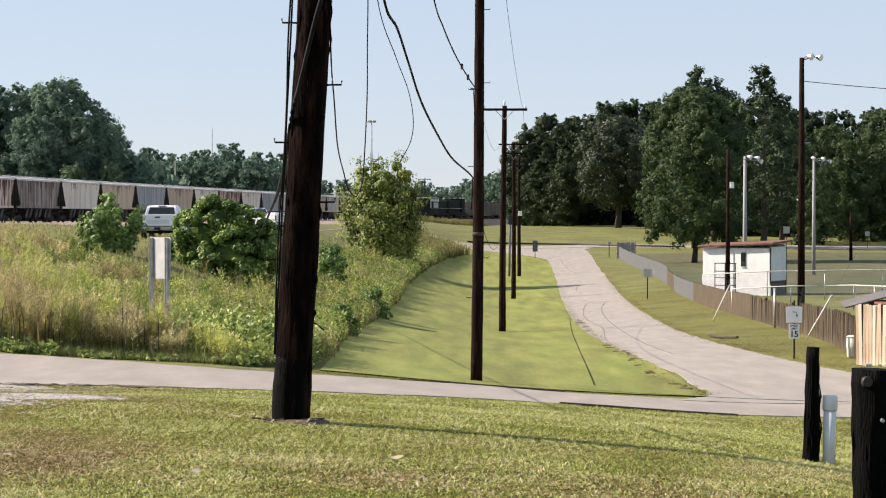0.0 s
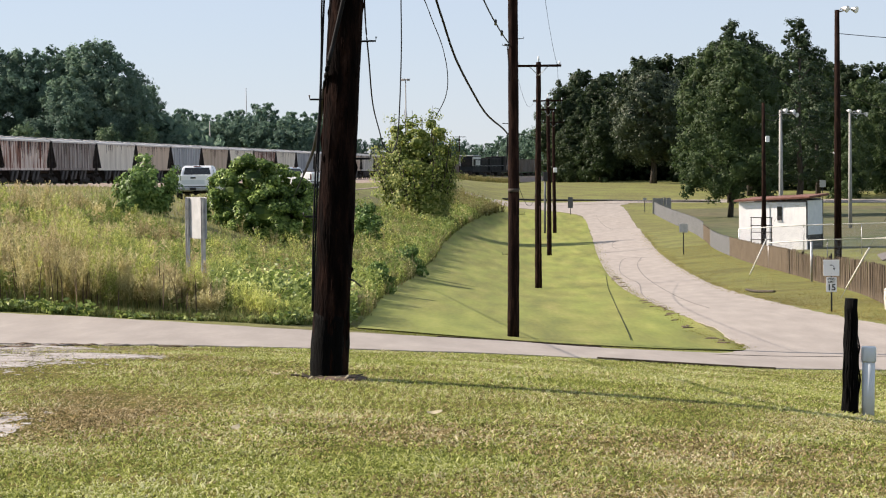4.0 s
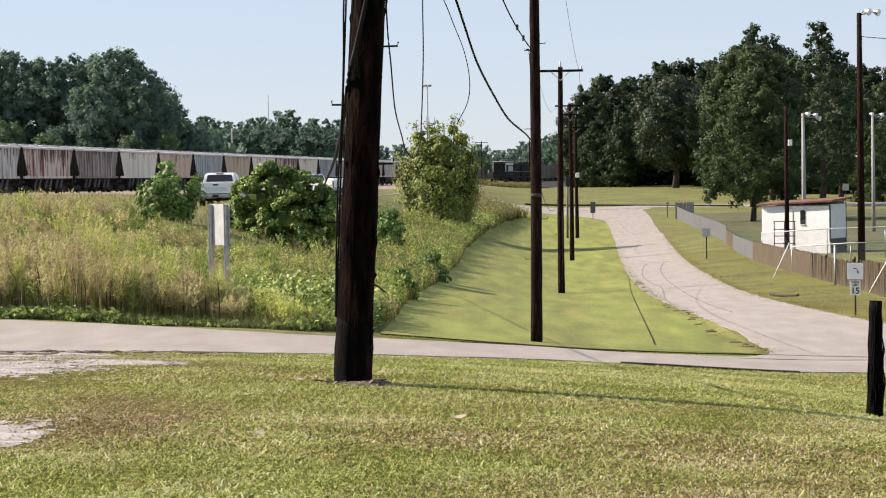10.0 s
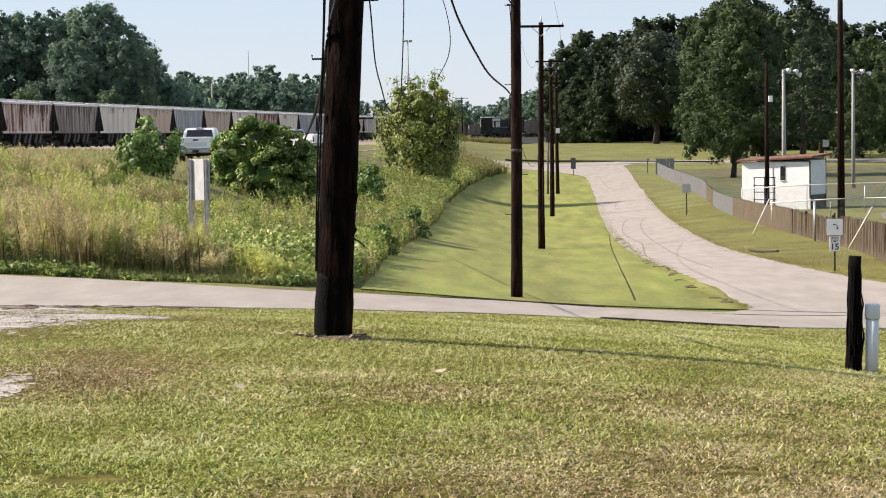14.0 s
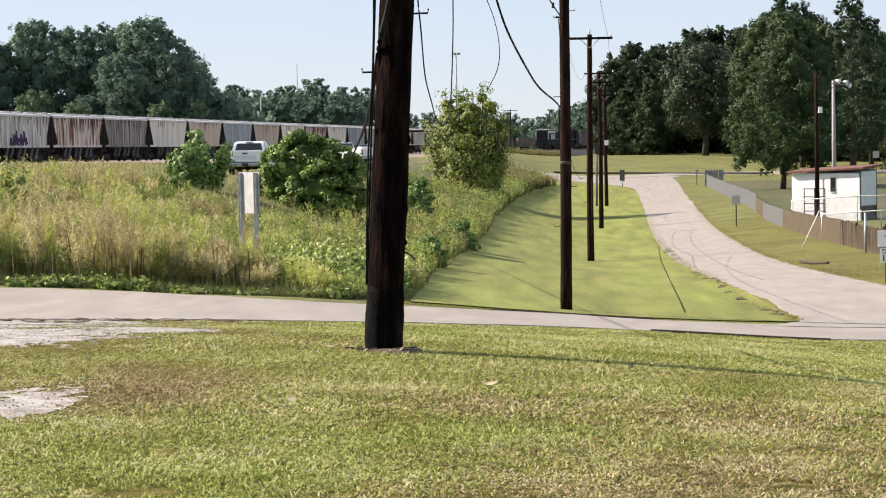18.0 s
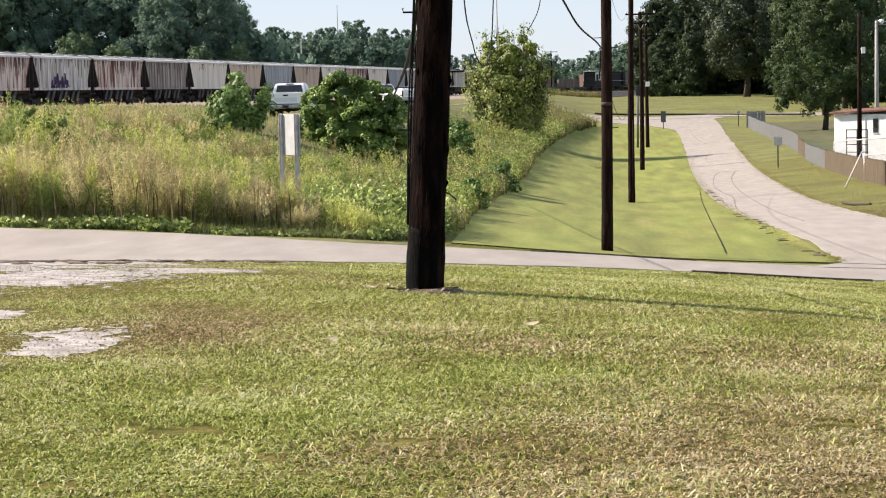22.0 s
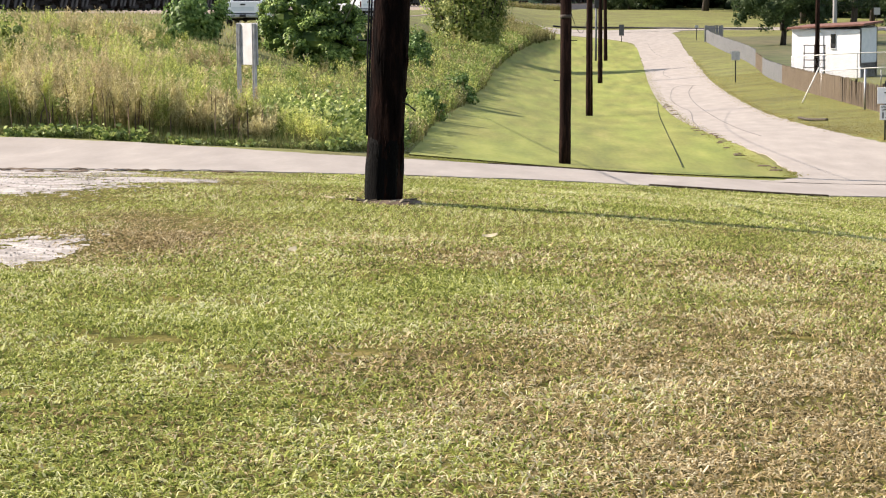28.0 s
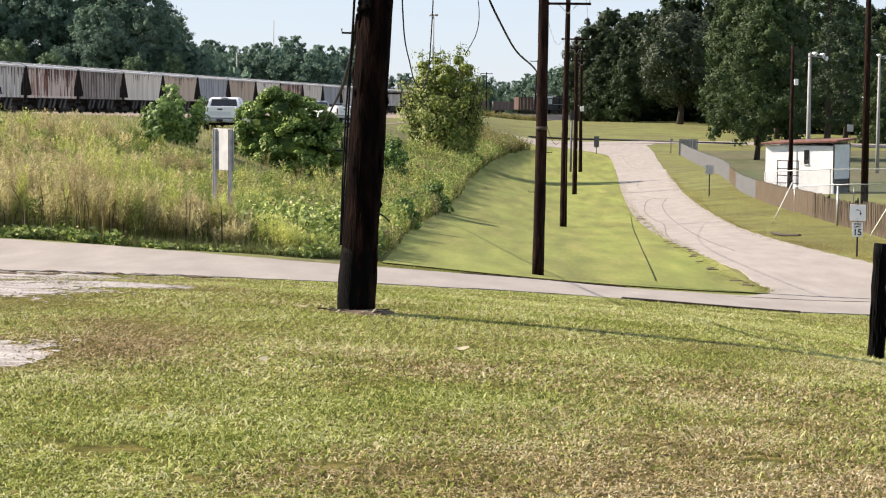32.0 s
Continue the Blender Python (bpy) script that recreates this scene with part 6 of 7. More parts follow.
plank_fence()
chain_fence([(16.2, 130), (20, 128.5), (27, 128), (45, 128)], 1.85, "pale-railed chain-link fence round the ball field")
chain_fence([(15.6, 112.5), (18.6, 111.5), (21.8, 110.5), (24, 100)], 1.35, "low chain-link fence behind the boards")
shed()
fp = flood_pole(20.03, 116.5, 10.5, 0.215, "far_pole", [(0.25, 0.1), (0.75, 0.05)], "tall dark wooden pole with two floodlights at its top")
part("step_arm", tube([(0, 0, 9.2), (0.5, 0, 9.2)], 0.03, 6), "steel", fp)
part("bracket", tube([(-0.25, 0, 6.05), (0, 0, 5.9)], 0.05, 6), "steel", fp)
flood_pole(23.9, 165, 6.4, 0.19, "pale_pole", [(0.15, 0.0), (0.75, -0.1), (1.0, -0.35)], "pale grey pole with floodlights behind the shed")
flood_pole(33.8, 190, 6.9, 0.18, "pale_pole", [(-0.3, 0.1), (0.6, 0.05), (1.2, -0.2)], "pale grey pole with floodlights by the ball field")
pp = flood_pole(18.45, 135, 6.0, 0.16, "far_pole", [], "slim dark pole beside the white shed")
part("small_box", boxes((0.1, 0.35, -0.3, -0.1, 7.2, 7.6)), "white", pp)
flood_pole(46, 235, 2.0, 0.2, "far_pole", [], "weathered pole beyond the ball field")
for a, b, dz in (((18.45, 135, 5.5), (23.9, 165, 6.2), 0.3), ((18.45, 135, 5.1), (23.9, 165, 5.9), 0.3), ((23.9, 165, 6.2), (31, 200, 9.5), 0.8), ((20.03, 116.5, 6.2), (33, 140, 5.3), 0.9), ((20.03, 116.5, 9.2), (45, 118, 9.0), 0.6)):
    tagged(part("overhead_wire", tube(sag(a, b, dz), 0.02, 5), "wire"), "dark cable strung between floodlight poles", "cable")
leaning_guard((13.75, 106, gz(13.75, 106)), (14.72, 107, -1.89))
leaning_guard((12.3, 70, gz(12.3, 70) + 0.42), (12.74, 68.2, -0.93), 0.6)


def tan_fence():
    ob = tagged(new("privacy_fence"), "tall bare tan board fence at the road's edge", "fence")
    bm = boxes((-0.048, 0.048, -0.01, 0.01, 0, 1), bevel=0.004)
    me = bpy.data.meshes.new("board")
    bm.to_mesh(me)
    bm.free()
    me.materials.append(M["plank_tan"])
    rng = random.Random(9)
    a, b = np.array([11.55, 58.0]), np.array([16.5, 54.0])
    n = 64
    ang = math.degrees(math.atan2(b[1] - a[1], b[0] - a[0]))
    for k in range(n):
        x, y = a + (b - a) * k / n
        o = new("board", me)
        o.parent = ob
        z = gz(x, y)
        o.matrix_basis = pose(x, y, z + rng.uniform(-0.02, 0.03), rng.uniform(-1, 1), rng.uniform(-0.8, 0.8), ang) @ Matrix.Diagonal((rng.uniform(0.93, 1.0), 1, 1.70 + rng.uniform(-0.035, 0.02), 1))
    for dz in (0.35, 1.4):
        part("rail", tube([(a[0], a[1] + 0.06, gz(*a) + dz), (b[0], b[1] + 0.06, gz(*b) + dz)], 0.045, 4), "plank", ob)
    part("top_cap", tube([(a[0] + 0.5, a[1] + 0.1, gz(*a) + 1.72), (b[0], b[1] + 0.1, gz(*b) + 1.74)], 0.06, 4), "roof", ob, "red-brown top rail")
    sh = thing("lean_to", "low open lean-to with a dull metal roof behind boards", "shack", pose(13.55, 68, gz(13.2, 68) - 0.24, 0, 0, -8))
    bm = boxes((-0.45, 1.15, -0.35, 2.4, 0, 0.05), bevel=0.01)
    bmesh.ops.transform(bm, matrix=pose(0, 0, 1.70, 1.5, -15), verts=bm.verts)
    far_half = boxes((0, 3.6, -0.35, 2.4, 0, 0.05), bevel=0.01)
    bmesh.ops.transform(far_half, matrix=pose(1.11, 0, 2.0, 1.5, 12), verts=far_half.verts)
    part("roof", far_half, "grey_roof", sh)
    part("roof", bm, "grey_roof", sh)
    for x in (0.1, 1.3, 2.6):
        part("upright", boxes((x, x + 0.1, 0, 0.1, 0, 1.72 + 0.15 * x)), "far_pole", sh)
    part("back_wall", boxes((0.1, 4.6, 2.6, 2.7, 0, 1.75)), "plank", sh)
    x, y = 12.25, 62.0
    br = thing("plastic_drum", "scuffed white plastic drum beside a board fence", "drum", pose(x, y, gz(x, y)))
    part("body", tube([(0, 0, 0), (0, 0, 0.04), (0, 0, 0.3), (0, 0, 0.33), (0, 0, 0.6), (0, 0, 0.66)], [0.19, 0.22, 0.23, 0.245, 0.23, 0.2], 20), "rail_white", br)
    part("lid_ring", tube([(0, 0, 0.6), (0, 0, 0.64)], 0.24, 20), "steel", br)
    for k in range(9):
        xx, yy = 11.7 + 0.35 * k + 0.1 * (k % 3), 57.3 - 0.3 * k
        tagged(part("rubble_block", boxes((-0.09, 0.09, -0.06, 0.06, 0, 0.09), bevel=0.02), "concrete"), "small pale rubble block at the fence foot", "rubble", "rubble by the fence").matrix_basis = pose(xx, yy, gz(xx, yy) - 0.01, 0, 0, 40 * k)


tan_fence()
# ---- railway ----
def track(name, pts, label):
    """Ballast bed, two rails and sleepers along a line in plan."""
    p = smooth_line(pts, 10)
    t = np.gradient(p, axis=0)
    nrm = np.stack([-t[:, 1], t[:, 0]], 1) / np.linalg.norm(t, axis=1)[:, None]
    rows = []
    for off, z in ((-3.4, -0.9), (-1.6, 0.22), (1.6, 0.22), (3.4, -0.9)):
        q = p + nrm * off
        rows.append(np.column_stack([q, np.full(len(q), RAIL_Z - 0.42 + z)]))
    v = np.concatenate(rows)
    n = len(p)
    f = np.concatenate([np.stack([np.arange(n - 1) + k * n, np.arange(1, n) + k * n, np.arange(1, n) + (k + 1) * n, np.arange(n - 1) + (k + 1) * n], 1) for k in range(3)])
    ob = tagged(new(name), label, "track", kind="structure")
    sheet("ballast", v, f, "ballast", ob)
    for s in (-0.76, 0.76):
        q = p + nrm * s
        part("rail", tube([(x, y, RAIL_Z - 0.08) for x, y in q], 0.075, 4), "rail_steel", ob)
    return ob


RAIL_Z = 0.95
STRING_A, STRING_DIR = np.array([-42.3, 208.0]), np.array([1.67, 15.0]) / math.hypot(1.67, 15.0)
HEAD = math.degrees(math.atan2(STRING_DIR[1], STRING_DIR[0]))
track("railway_track", [tuple(STRING_A + STRING_DIR * s) for s in (-140, -60, 0, 100, 200, 330)], "railway track on brown ballast under standing cars")
ROLL_A, ROLL_HEAD = np.array([-1.9, 445.0]), 76.0
ROLL_DIR = np.array([math.cos(radians(ROLL_HEAD)), math.sin(radians(ROLL_HEAD))])
track("railway_track", [(-62, 300), (-40, 350), (-19.5, 397), tuple(ROLL_A), tuple(ROLL_A + ROLL_DIR * 60), tuple(ROLL_A + ROLL_DIR * 140)], "railway track curving away on ballast")
track("railway_track", [(-60, 575), (-20, 582), (30, 590)], "far railway track across the view")


def bogie(ob, x):
    b = part("bogie", boxes((x - 1.25, x + 1.25, -1.05, -0.9, 0.35, 0.75), (x - 1.25, x + 1.25, 0.9, 1.05, 0.35, 0.75), (x - 0.25, x + 0.25, -0.9, 0.9, 0.45, 0.8), bevel=0.03), "truck_frame", ob)
    for dx in (-0.88, 0.88):
        part("wheelset", tube([(x + dx, -0.85, 0.46), (x + dx, -0.72, 0.46), (x + dx, -0.715, 0.46), (x + dx, 0.715, 0.46), (x + dx, 0.72, 0.46), (x + dx, 0.85, 0.46)], [0.46, 0.46, 0.09, 0.09, 0.46, 0.46], 18), "truck_frame", b)


def prism(poly, y0, y1):
    """A slab whose x-z outline is poly."""
    bm = bmesh.new()
    a = [bm.verts.new((x, y0, z)) for x, z in poly]
    b = [bm.verts.new((x, y1, z)) for x, z in poly]
    n = len(poly)
    bm.faces.new(a)
    bm.faces.new(b[::-1])
    for i in range(n):
        bm.faces.new((a[(i + 1) % n], a[i], b[i], b[(i + 1) % n]))
    return bm


def hash_of(text):
    return sum(ord(c) * (i + 3) for i, c in enumerate(text))


def hopper_car(name, material, label, ribbed, length=14.6, bays=3, rust=None):
    """Covered hopper: sloped ends, roof with hatches, bays between two bogies; x runs along the car."""
    ob = thing(name, label, "hopper car", pose(0, 0, 0), "standing hopper cars")
    L = length / 2
    side = [(-L + 0.25, 4.35), (-L + 0.25, 3.9), (-L + 1.5, 1.7), (L - 1.5, 1.7), (L - 0.25, 3.9), (L - 0.25, 4.35)]
    part("body", prism(side, -1.5, 1.5), material, ob)
    roof = bmesh.new()
    for x0, x1 in ((-L + 0.2, L - 0.2),):
        vs = [roof.verts.new((x, y, z)) for x in (x0, x1) for y, z in ((-1.56, 4.33), (-1.0, 4.55), (1.0, 4.55), (1.56, 4.33))]
        for k in range(3):
            roof.faces.new((vs[k], vs[k + 1], vs[k + 5], vs[k + 4]))
        roof.faces.new((vs[0], vs[4], vs[7], vs[3]))
        roof.faces.new(vs[3::-1])
        roof.faces.new(vs[4:])
    rf = part("roof", roof, "car_roof", ob)
    for k in range(5):
        x = -L + 1.6 + k * (2 * L - 3.2) / 4
        part("hatch", tube([(x, 0, 4.55), (x, 0, 4.68), (x, 0, 4.72)], [0.42, 0.42, 0.3], 14), "car_roof", rf)
    part("running_board", boxes((-L + 0.1, L - 0.1, -0.95, -0.55, 4.62, 4.66)), "steel", rf)
    for s in (-1, 1):
        part("side_sill", boxes((-L + 0.4, L - 0.4, s * 1.46 - 0.08, s * 1.46 + 0.08, 1.5, 1.72)), material, ob)
        part("top_chord", boxes((-L + 0.22, L - 0.22, s * 1.53 - 0.05, s * 1.53 + 0.05, 4.2, 4.36)), "car_roof", ob)
    if ribbed:
        n = 15
        for k in range(n):
            x = -L + 1.35 + k * (2 * L - 2.7) / (n - 1)
            z0 = 1.72 if abs(x) < L - 1.3 else 1.8
            for s in (-1, 1):
                part("rib", boxes((x - 0.06, x + 0.06, s * 1.5 - 0.07, s * 1.5 + 0.07, z0, 4.2)), material, ob)
    # rust run down from the roof edge in streaks
    rng = random.Random(hash_of(material))
    share = {"car_rust": 0.85, "car_dark": 0.6, "car_grey": 0.45, "car_tan": 0.3}.get(material, 0.15)
    for s in (-1, 1):
        bm = bmesh.new()
        x = -L + 0.5
        deep = 0.5
        while x < L - 0.6:
            d = rng.uniform(0.08, 0.22)
            deep = min(max(deep + rng.uniform(-0.45, 0.45), 0.05), 1.5)
            if rng.random() < share:
                z = 4.22 - deep * rng.uniform(0.4, 1.1)
                bm.faces.new([bm.verts.new(p) for p in ((x, s * 1.505, 4.22), (x + d, s * 1.505, 4.22), (x + d * 0.8, s * 1.505, z - 0.1), (x + d * 0.25, s * 1.505, z))])
            x += d
        tagged(part("rust_streak", bm, "car_rust_brown", ob, "brown rust running down from the roof edge"), kind="stuff")
    # bays, sill and ends
    part("centre_sill", boxes((-L - 0.2, L + 0.2, -0.3, 0.3, 0.85, 1.2)), "truck_frame", ob)
    w = (2 * L - 5.4) / bays
    for k in range(bays):
        x = -L + 2.7 + w * (k + 0.5)
        bm = bmesh.new()
        a = [bm.verts.new((x + sx * w * 0.5, sy * 1.4, 1.7)) for sx, sy in ((-1, -1), (1, -1), (1, 1), (-1, 1))]
        b = [bm.verts.new((x + 0.25 * w + sx * w * 0.16, sy * 1.0, 0.38)) for sx, sy in ((-1, -1), (1, -1), (1, 1), (-1, 1))]
        for i in range(4):
            bm.faces.new((a[i], b[i], b[(i + 1) % 4], a[(i + 1) % 4]))
        bm.faces.new(b)
        part("hopper_bay", bm, "truck_frame", ob)
        # added paler stripes stand for bay slopes that catch the light
        for sy in (-1, 1):
            for dx in (-0.2, 0.2):
                part("slope_plate", prism([(x + (dx - 0.2) * w, 0.6), (x + (dx - 0.02) * w, 0.6), (x + (dx + 0.2) * w, 1.45), (x + (dx + 0.02) * w, 1.45)], sy * 1.44 - 0.015, sy * 1.44 + 0.015), "bay_steel", ob, "pale diagonal stripe for a lit bay slope")
    for s in (-1, 1):
        # black over the end slopes paints the shade between cars
        part("slope_sheet", prism([(s * (L - 0.2), 4.2), (s * (L - 0.24), 3.88), (s * (L - 1.5), 1.6), (s * (L - 1.42), 1.6), (s * (L - 0.12), 3.9), (s * (L - 0.1), 4.2)][::s], -1.52, 1.52), "truck_frame", ob)
        part("end_frame", boxes((s * (L - 0.2) - 0.05, s * (L - 0.2) + 0.05, -1.45, -1.33, 1.15, 4.3), (s * (L - 0.2) - 0.05, s * (L - 0.2) + 0.05, 1.33, 1.45, 1.15, 4.3), (s * (L - 0.3) - 0.3, s * (L - 0.3) + 0.3, -1.5, 1.5, 1.1, 1.22)), "truck_frame", ob)
        for k in range(6):
            part("ladder_rung", tube([(s * (L - 0.22), -1.52, 1.5 + 0.42 * k), (s * (L - 0.75), -1.52, 1.5 + 0.42 * k)], 0.02, 4), "truck_frame", ob)
        bogie(ob, s * (L - 2.0))
        part("coupler", boxes((s * L, s * (L + 0.35), -0.12, 0.12, 0.75, 1.0)), "truck_frame", ob)
    return ob


def hopper_string():
    kinds = {
        "grey": hopper_car("hopper_car", "car_grey", "grey ribbed covered hopper car with rust streaks", True),
        "pale": hopper_car("hopper_car", "car_pale", "pale smooth-sided covered hopper car", False),
        "tan": hopper_car("hopper_car", "car_tan", "dusty tan smooth-sided covered hopper car", False),
        "rust": hopper_car("hopper_car", "car_rust", "rust-streaked grey ribbed covered hopper car", True),
        "dark": hopper_car("hopper_car", "car_dark", "dark brown-grey ribbed covered hopper car", True),
        "blue": hopper_car("hopper_car", "car_blue", "blue-grey ribbed covered hopper car", True),
    }
    order = ["grey", "rust", "grey", "rust", "dark", "pale", "tan", "blue", "tan", "pale", "rust", "pale", "blue", "grey", "dark", "tan", "grey", "dark"]
    used = set()
    for i, kind in enumerate(order):
        k = i - 4
        c = STRING_A + STRING_DIR * (15.1 * k + 1.75)
        m = pose(c[0], c[1], RAIL_Z, 0, 0, HEAD)
        if kind in used:
            o = copy_thing(kinds[kind], m)
        else:
            used.add(kind)
            o = kinds[kind]
            o.matrix_basis = m
        if k == -2:
            o["label"] = "pale grey ribbed hopper car with a purple painted scrawl"
            for q in range(7):
                x = -3.2 + 0.62 * q
                part("paint_scrawl", tube([(x, -1.585, 1.7), (x + 0.25, -1.585, 2.3 + 0.3 * (q % 3)), (x + 0.5, -1.585, 1.8 + 0.2 * (q % 2))], 0.09, 5), "scrawl", o)


def pickup(x, y, a, label, material="car_white", gate=None):
    """A crew-cab pickup with an open bed; its tail points to -y."""
    ob = thing("pickup_truck", label, "pickup truck", pose(x, y, gz(x, y), 0, 0, a), "parked pickup trucks")
    w = 1.02
    turn = Matrix.Rotation(radians(90), 4, "Z")

    def shape(name, poly, half, mat_name, soft, parent, taper=1.0, foot=0.0, head=1.0):
        bm = prism(poly, -half, half)
        for v in bm.verts:
            if v.co.z > foot:
                v.co.y *= 1 - (1 - taper) * min((v.co.z - foot) / head, 1)
        bmesh.ops.bevel(bm, geom=list(bm.edges), offset=soft, segments=2, affect="EDGES")
        bmesh.ops.transform(bm, matrix=turn, verts=bm.verts)
        return part(name, bm, mat_name, parent)
    # chassis and front body; the bed is walls round a floor
    shape("body", [(-0.95, 0.62), (-0.95, 1.32), (1.35, 1.34), (2.75, 1.22), (2.92, 1.0), (2.92, 0.5), (2.5, 0.42), (-0.9, 0.45)], w, material, 0.05, ob)
    for s in (-1, 1):
        wall = [(-2.9, 0.62), (-2.9, 1.36), (-0.97, 1.36), (-0.97, 0.55), (-1.25, 0.55), (-1.35, 0.85), (-1.6, 0.98), (-1.9, 0.98), (-2.15, 0.85), (-2.25, 0.58)]
        bm = prism(wall, s * (w - 0.09), s * w)
        bmesh.ops.transform(bm, matrix=turn, verts=bm.verts)
        part("bed_side", bm, material, ob)
        part("tail_light", boxes((s * 0.93 - 0.075, s * 0.93 + 0.075, -2.935, -2.88, 0.82, 1.26), bevel=0.015), "tail_red", ob)
        part("mirror", boxes((s * 1.17 - 0.12, s * 1.17 + 0.12, 0.85, 0.95, 1.36, 1.66), bevel=0.03), "black", ob)
    part("bed_floor", boxes((-w + 0.1, w - 0.1, -2.85, -0.97, 0.68, 0.74)), "black", ob)
    cab = shape("cab", [(-0.95, 1.3), (-0.85, 1.66), (-0.68, 1.85), (0.6, 1.87), (0.85, 1.8), (1.5, 1.32)], w * 0.93, material, 0.05, ob, 0.8, 1.3, 0.65)
    win = bmesh.new()
    win.faces.new([win.verts.new(v) for v in ((-0.74, -0.955, 1.38), (0.74, -0.955, 1.38), (0.66, -0.815, 1.75), (-0.66, -0.815, 1.75))])
    part("rear_window", win, "glass", cab)
    part("stop_lamp", boxes((-0.2, 0.2, -0.78, -0.7, 1.8, 1.84)), "tail_red", cab)
    for s in (-1, 1):
        sw = bmesh.new()
        sw.faces.new([sw.verts.new(v) for v in ((s * 0.955, -0.7, 1.36), (s * 0.955, 1.2, 1.36), (s * 0.82, 0.7, 1.77), (s * 0.82, -0.6, 1.77))])
        part("side_window", sw, "glass", cab)
    gt = part("tailgate", boxes((-0.84, 0.84, -2.96, -2.89, 0.74, 1.35), bevel=0.02), gate or material, ob)
    part("gate_handle", boxes((-0.14, 0.14, -2.975, -2.955, 1.16, 1.24)), "black", gt)
    part("gate_panel", boxes((-0.62, 0.62, -2.968, -2.958, 0.86, 1.08), bevel=0.004), gate or "pale_panel", gt)
    bump = part("bumper", boxes((-1.0, 1.0, -3.1, -2.92, 0.5, 0.70), bevel=0.04), "steel", ob)
    part("plate_recess", boxes((-0.17, 0.17, -3.11, -3.09, 0.53, 0.67)), "black", bump)
    part("axle", tube([(-0.8, -1.75, 0.40), (-0.15, -1.75, 0.40), (0, -1.75, 0.40), (0.15, -1.75, 0.40), (0.8, -1.75, 0.40)], [0.06, 0.07, 0.16, 0.07, 0.06], 10), "truck_frame", ob)
    for sx in (-0.86, 0.86):
        for yy in (-1.75, 1.95):
            t = part("wheel", tube([(sx - 0.14, yy, 0.40), (sx - 0.11, yy, 0.40), (sx + 0.11, yy, 0.40), (sx + 0.14, yy, 0.40)], [0.35, 0.40, 0.40, 0.35], 20), "rubber", ob)
            part("rim", tube([(sx - 0.145, yy, 0.40), (sx + 0.145, yy, 0.40)], 0.23, 14), "steel", t)
    return ob


def locomotive(name, label, cabin):
    """A dark hood locomotive; x runs along it, the near end is at x = 0 and it trails."""
    ob = thing(name, label, "locomotive", pose(0, 0, 0))
    part("frame", boxes((0, 16, -1.5, 1.5, 1.0, 1.4), bevel=0.03), "loco_black", ob)
    part("fuel_tank", boxes((6, 10, -1.3, 1.3, 0.35, 1.0), bevel=0.08), "loco_black", ob)
    if cabin:
        part("hood", prism([(0.35, 1.4), (0.35, 4.1), (0.75, 4.45), (7.2, 4.45), (7.2, 1.4)], -1.45, 1.45), "loco_green", ob, "grey-green boxy end body")
        part("roof", boxes((0.25, 7.3, -1.52, 1.52, 4.44, 4.62), bevel=0.06), "loco_roof", ob)
        end = part("end_panel", boxes((0.30, 0.36, -1.1, 1.1, 2.2, 3.95)), "loco_black", ob, "dark recessed end panel")
        for k in range(6):
            part("louvre", boxes((0.26, 0.31, -1.0, 1.0, 2.35 + 0.26 * k, 2.42 + 0.26 * k)), "truck_frame", end)
        part("corner_trim", boxes((0.27, 0.5, -1.5, -1.3, 2.4, 4.2), (0.27, 0.5, 1.3, 1.5, 2.4, 4.2), bevel=0.03), "loco_roof", ob)
        part("side_door", boxes((1.2, 2.3, -1.475, -1.45, 1.6, 3.9)), "loco_black", ob)
        part("letter_board", boxes((0.6, 7.0, -1.48, -1.45, 3.8, 4.3)), "loco_light", ob, "pale band under the roof")
        for x in (2.6, 4.0, 5.4):
            part("side_window", boxes((x, x + 1.1, -1.475, -1.45, 2.5, 3.6)), "loco_light", ob, "pale side panel")
        part("long_hood", boxes((7.4, 15.6, -1.0, 1.0, 1.4, 3.9), bevel=0.1), "loco_black", ob)
    else:
        part("long_hood", boxes((0.4, 11.5, -1.05, 1.05, 1.4, 4.2), bevel=0.12), "loco_black", ob)
        part("cab", boxes((11.5, 14, -1.5, 1.5, 1.4, 4.6), bevel=0.1), "loco_black", ob)
        part("roof_fan", tube([(3, 0, 4.2), (3, 0, 4.45)], 0.6, 16), "loco_black", ob)
        part("exhaust", tube([(7, 0, 4.2), (7, 0, 4.6)], 0.2, 10), "loco_black", ob)
    for s in (-1, 1):
        part("handrail", tube([(0.1, s * 1.45, 2.4), (15.8, s * 1.45, 2.4)], 0.03, 5), "steel", ob)
    bogie(ob, 3)
    bogie(ob, 13)
    part("coupler", boxes((-0.5, 0.05, -0.15, 0.15, 0.75, 1.05)), "truck_frame", ob)
    for s in (-0.9, 0.9):
        part("step", boxes((-0.15, 0.2, s - 0.3, s + 0.3, 0.5, 1.0)), "truck_frame", ob)
    return ob


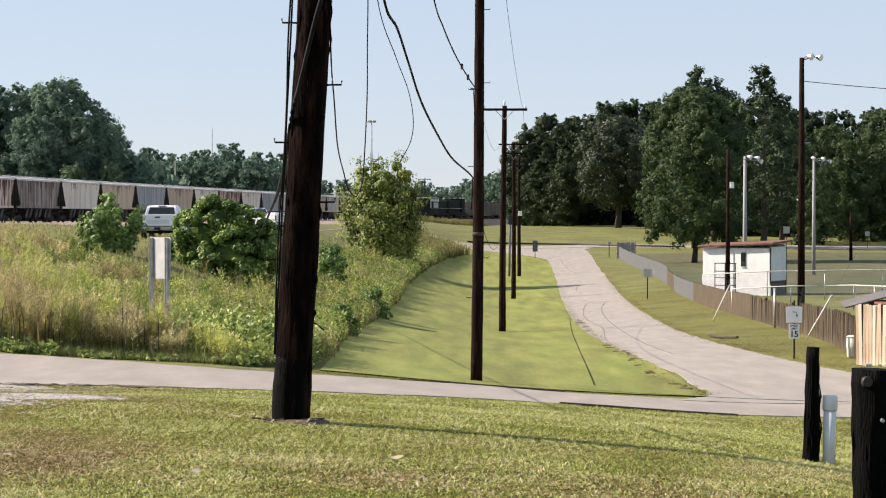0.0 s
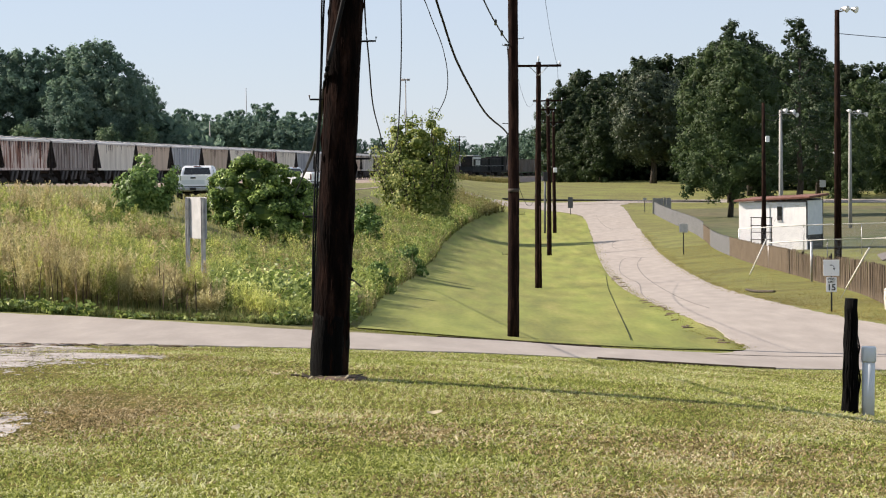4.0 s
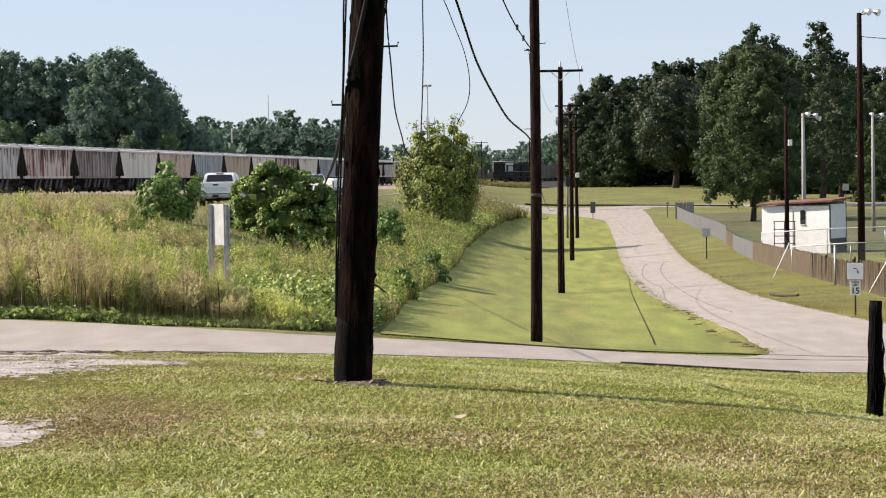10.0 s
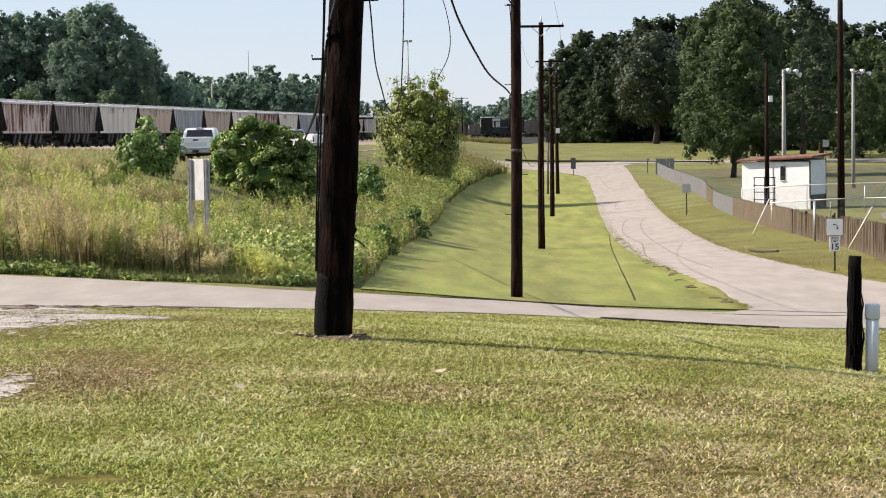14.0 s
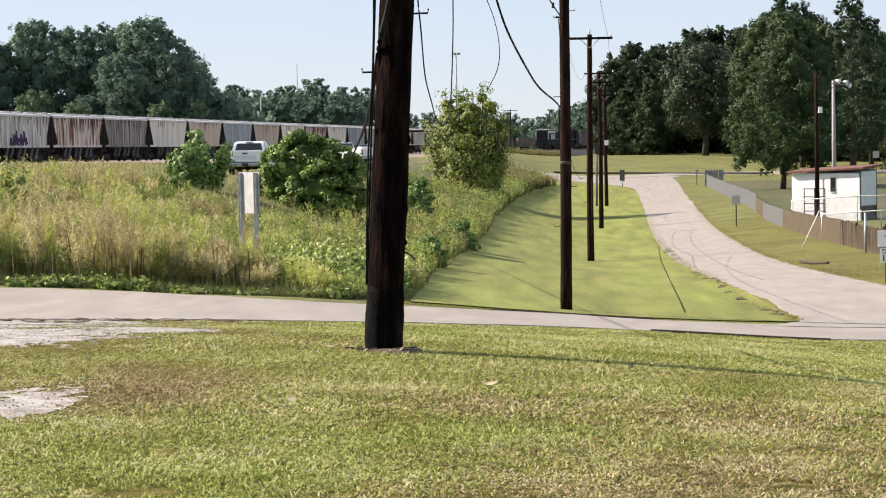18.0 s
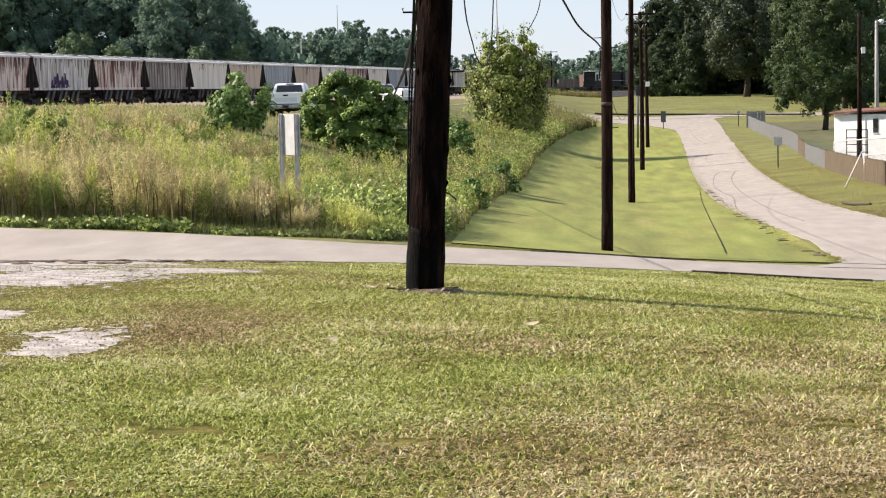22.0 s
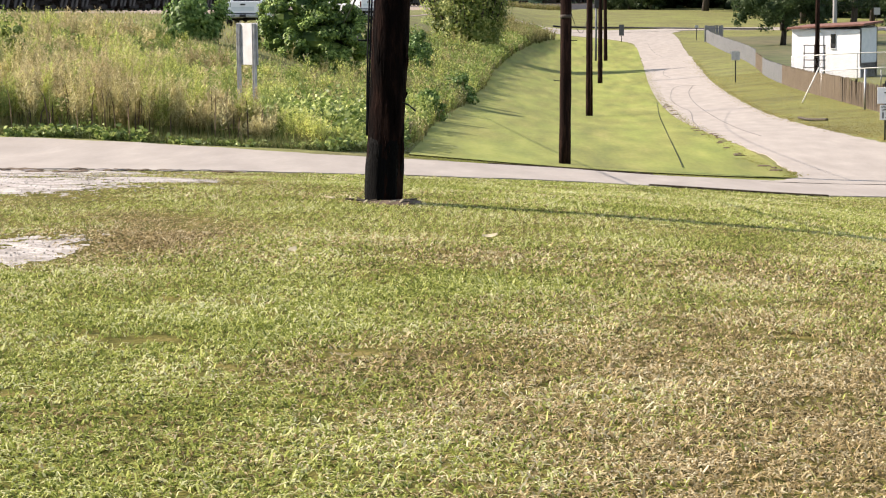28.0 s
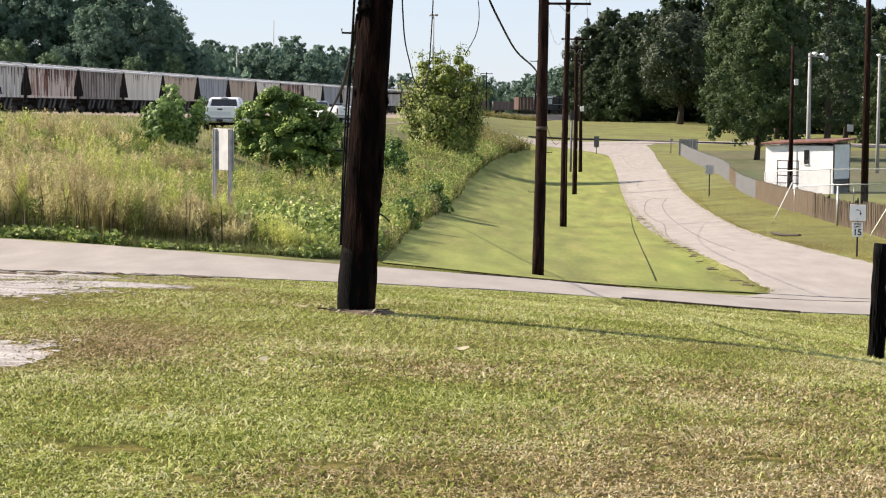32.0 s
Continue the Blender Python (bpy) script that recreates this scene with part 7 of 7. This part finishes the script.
def open_car(name, material, label, length=14.0, h=3.4, group=""):
    ob = thing(name, label, "rail car", pose(0, 0, 0), group)
    bm = boxes((0.3, length - 0.3, -1.5, -1.42, 1.1, h), (0.3, length - 0.3, 1.42, 1.5, 1.1, h), (0.3, 0.4, -1.42, 1.42, 1.1, h), (length - 0.4, length - 0.3, -1.42, 1.42, 1.1, h), (0.3, length - 0.3, -1.42, 1.42, 1.0, 1.12))
    part("body", bm, material, ob)
    for k in range(9):
        x = 0.6 + k * (length - 1.2) / 8
        for s in (-1, 1):
            part("rib", boxes((x - 0.07, x + 0.07, s * 1.55 - 0.07, s * 1.55 + 0.07, 1.05, h)), material, ob)
    bogie(ob, 2.3)
    bogie(ob, length - 2.3)
    return ob


def box_car(x, y, a):
    ob = thing("boxcar", "rusty brown boxcar standing on a far track", "boxcar", pose(x, y, RAIL_Z, 0, 0, a))
    part("body", boxes((0, 15, -1.5, 1.5, 1.1, 4.5), bevel=0.05), "car_rust_brown", ob)
    part("roof", prism([(0, 4.48), (0, 4.56), (15, 4.56), (15, 4.48)], -1.55, 1.55), "car_rust_brown", ob)
    part("door", boxes((6, 9, -1.58, -1.5, 1.2, 4.2)), "car_rust_brown", ob)
    for k in range(14):
        part("rib", boxes((0.5 + k * 1.05, 0.62 + k * 1.05, -1.56, -1.5, 1.2, 4.4)), "car_dark", ob)
    bogie(ob, 2.3)
    bogie(ob, 12.7)


hopper_string()
pickup(-15.42, 115, 1.5, "white crew-cab pickup truck parked by the railway")
pickup(-15.2, 166, 60, "white pickup truck half hidden behind a bush")
pickup(-13.3, 172, 20, "white pickup with a dark tailgate parked by the railway", gate="black")
box_car(3.3, 577, 25)
gondola = open_car("gondola_car", "ore_grey", "low dark gondola car standing on a far track", group="far gondola cars")
for k in range(5):
    m = pose(-62 + 14.6 * k, 586 + 1.4 * k, RAIL_Z, 0, 0, 5.5)
    if k:
        copy_thing(gondola, m)
    else:
        gondola.matrix_basis = m
TRAIN = [(locomotive("locomotive", "dark boxy locomotive end rolling slowly away", True), 0.0),
         (locomotive("locomotive", "black hood locomotive coupled in a slow train", False), 16.8)]
for k in range(3):
    TRAIN.append((open_car("ore_car", "ore_grey", "dark grey open rail car in a slow train", 12.0, 3.9, "rolling ore cars"), 33.8 + 12.6 * k))

# ---- far masts and small yard things ----
def lattice_mast(x, y, z0, h, label, head=False):
    ob = thing("mast", label, "mast", pose(x, y, z0))
    part("shaft", tube([(0, 0, 0), (0, 0, h)], [0.22, 0.12], 8), "pale_pole", ob)
    if head:
        for k in range(6):
            a = k * math.pi / 3
            part("floodlight", tube([(0.2 * math.cos(a), 0.2 * math.sin(a), h + 0.1), (1.0 * math.cos(a), 1.0 * math.sin(a), h - 0.1)], [0.12, 0.26], 8), "pale_pole", ob)


lattice_mast(-77.5, 700, 0.8, 30.5, "thin far communications mast over the tree line")
lattice_mast(-64.2, 500, 0.8, 14.2, "slim pale lamp mast behind the railway")
lattice_mast(-16.4, 480, 0.8, 22.7, "tall high-mast yard light with a ring of lamps", True)
for x, y, z in ((-4.5, 520, 11.2), (6.6, 420, 12.0), (-21, 520, 12)):
    o = thing("far_utility_pole", "distant utility pole beside the railway", "utility pole", pose(x, y, gz(x, y)), "distant poles")
    z -= gz(x, y)
    part("shaft", tube([(0, 0, -0.3), (0, 0, z)], [0.16, 0.11], 8), "far_pole", o)
    part("crossarm", boxes((-1.6, 1.6, -0.1, 0.1, z - 0.4, z - 0.25)), "far_pole", o)
for x, y in ((-6.5, 258), (-5.6, 270)):
    o = thing("utility_box", "small grey utility box on legs in dry grass", "box", pose(x, y, gz(x, y)))
    part("cabinet", boxes((-0.35, 0.35, -0.2, 0.2, 0.4, 1.2), bevel=0.03), "steel", o)
    for s in (-0.3, 0.3):
        part("leg", boxes((s - 0.04, s + 0.04, -0.04, 0.04, 0, 0.4)), "truck_frame", o)


# ---- small things on the lawn ----
for x, y, a, l in ((-0.34, 15.0, 20, 0.12), (-1.62, 13.6, 70, 0.13), (1.9, 10.2, 130, 0.08), (-0.9, 9.3, 200, 0.07), (2.4, 11.5, 10, 0.06)):
    bm = bmesh.new()
    n = 8
    up, lo = [], []
    for k in range(n + 1):
        t = k / n
        wd = 0.024 * math.sin(math.pi * min(t * 0.95 + 0.03, 1)) + 0.001
        up.append(bm.verts.new((l * (t - 0.5), wd, 0.012 + 0.02 * abs(t - 0.4))))
        lo.append(bm.verts.new((l * (t - 0.5), -wd, 0.02 * abs(t - 0.4))))
    for k in range(n):
        bm.faces.new((lo[k], lo[k + 1], up[k + 1], up[k]))
    tagged(part("fallen_leaf", bm, "dry_leaf"), "curled pale dry leaf on the lawn", "leaf", "fallen leaves").matrix_basis = pose(x, y, gz(x, y) + 0.035, 4, 0, a)


def motions():
    """The coupled train rolls away along its straight track."""
    for ob, ahead in TRAIN:
        rows = []
        for t in (0, 8, 16, 24, 32):
            c = ROLL_A + ROLL_DIR * (1.58 * (t - 5.5) + ahead)
            rows.append((t, pose(c[0], c[1], RAIL_Z, 0, 0, ROLL_HEAD)))
        walk(ob, rows)


motions()
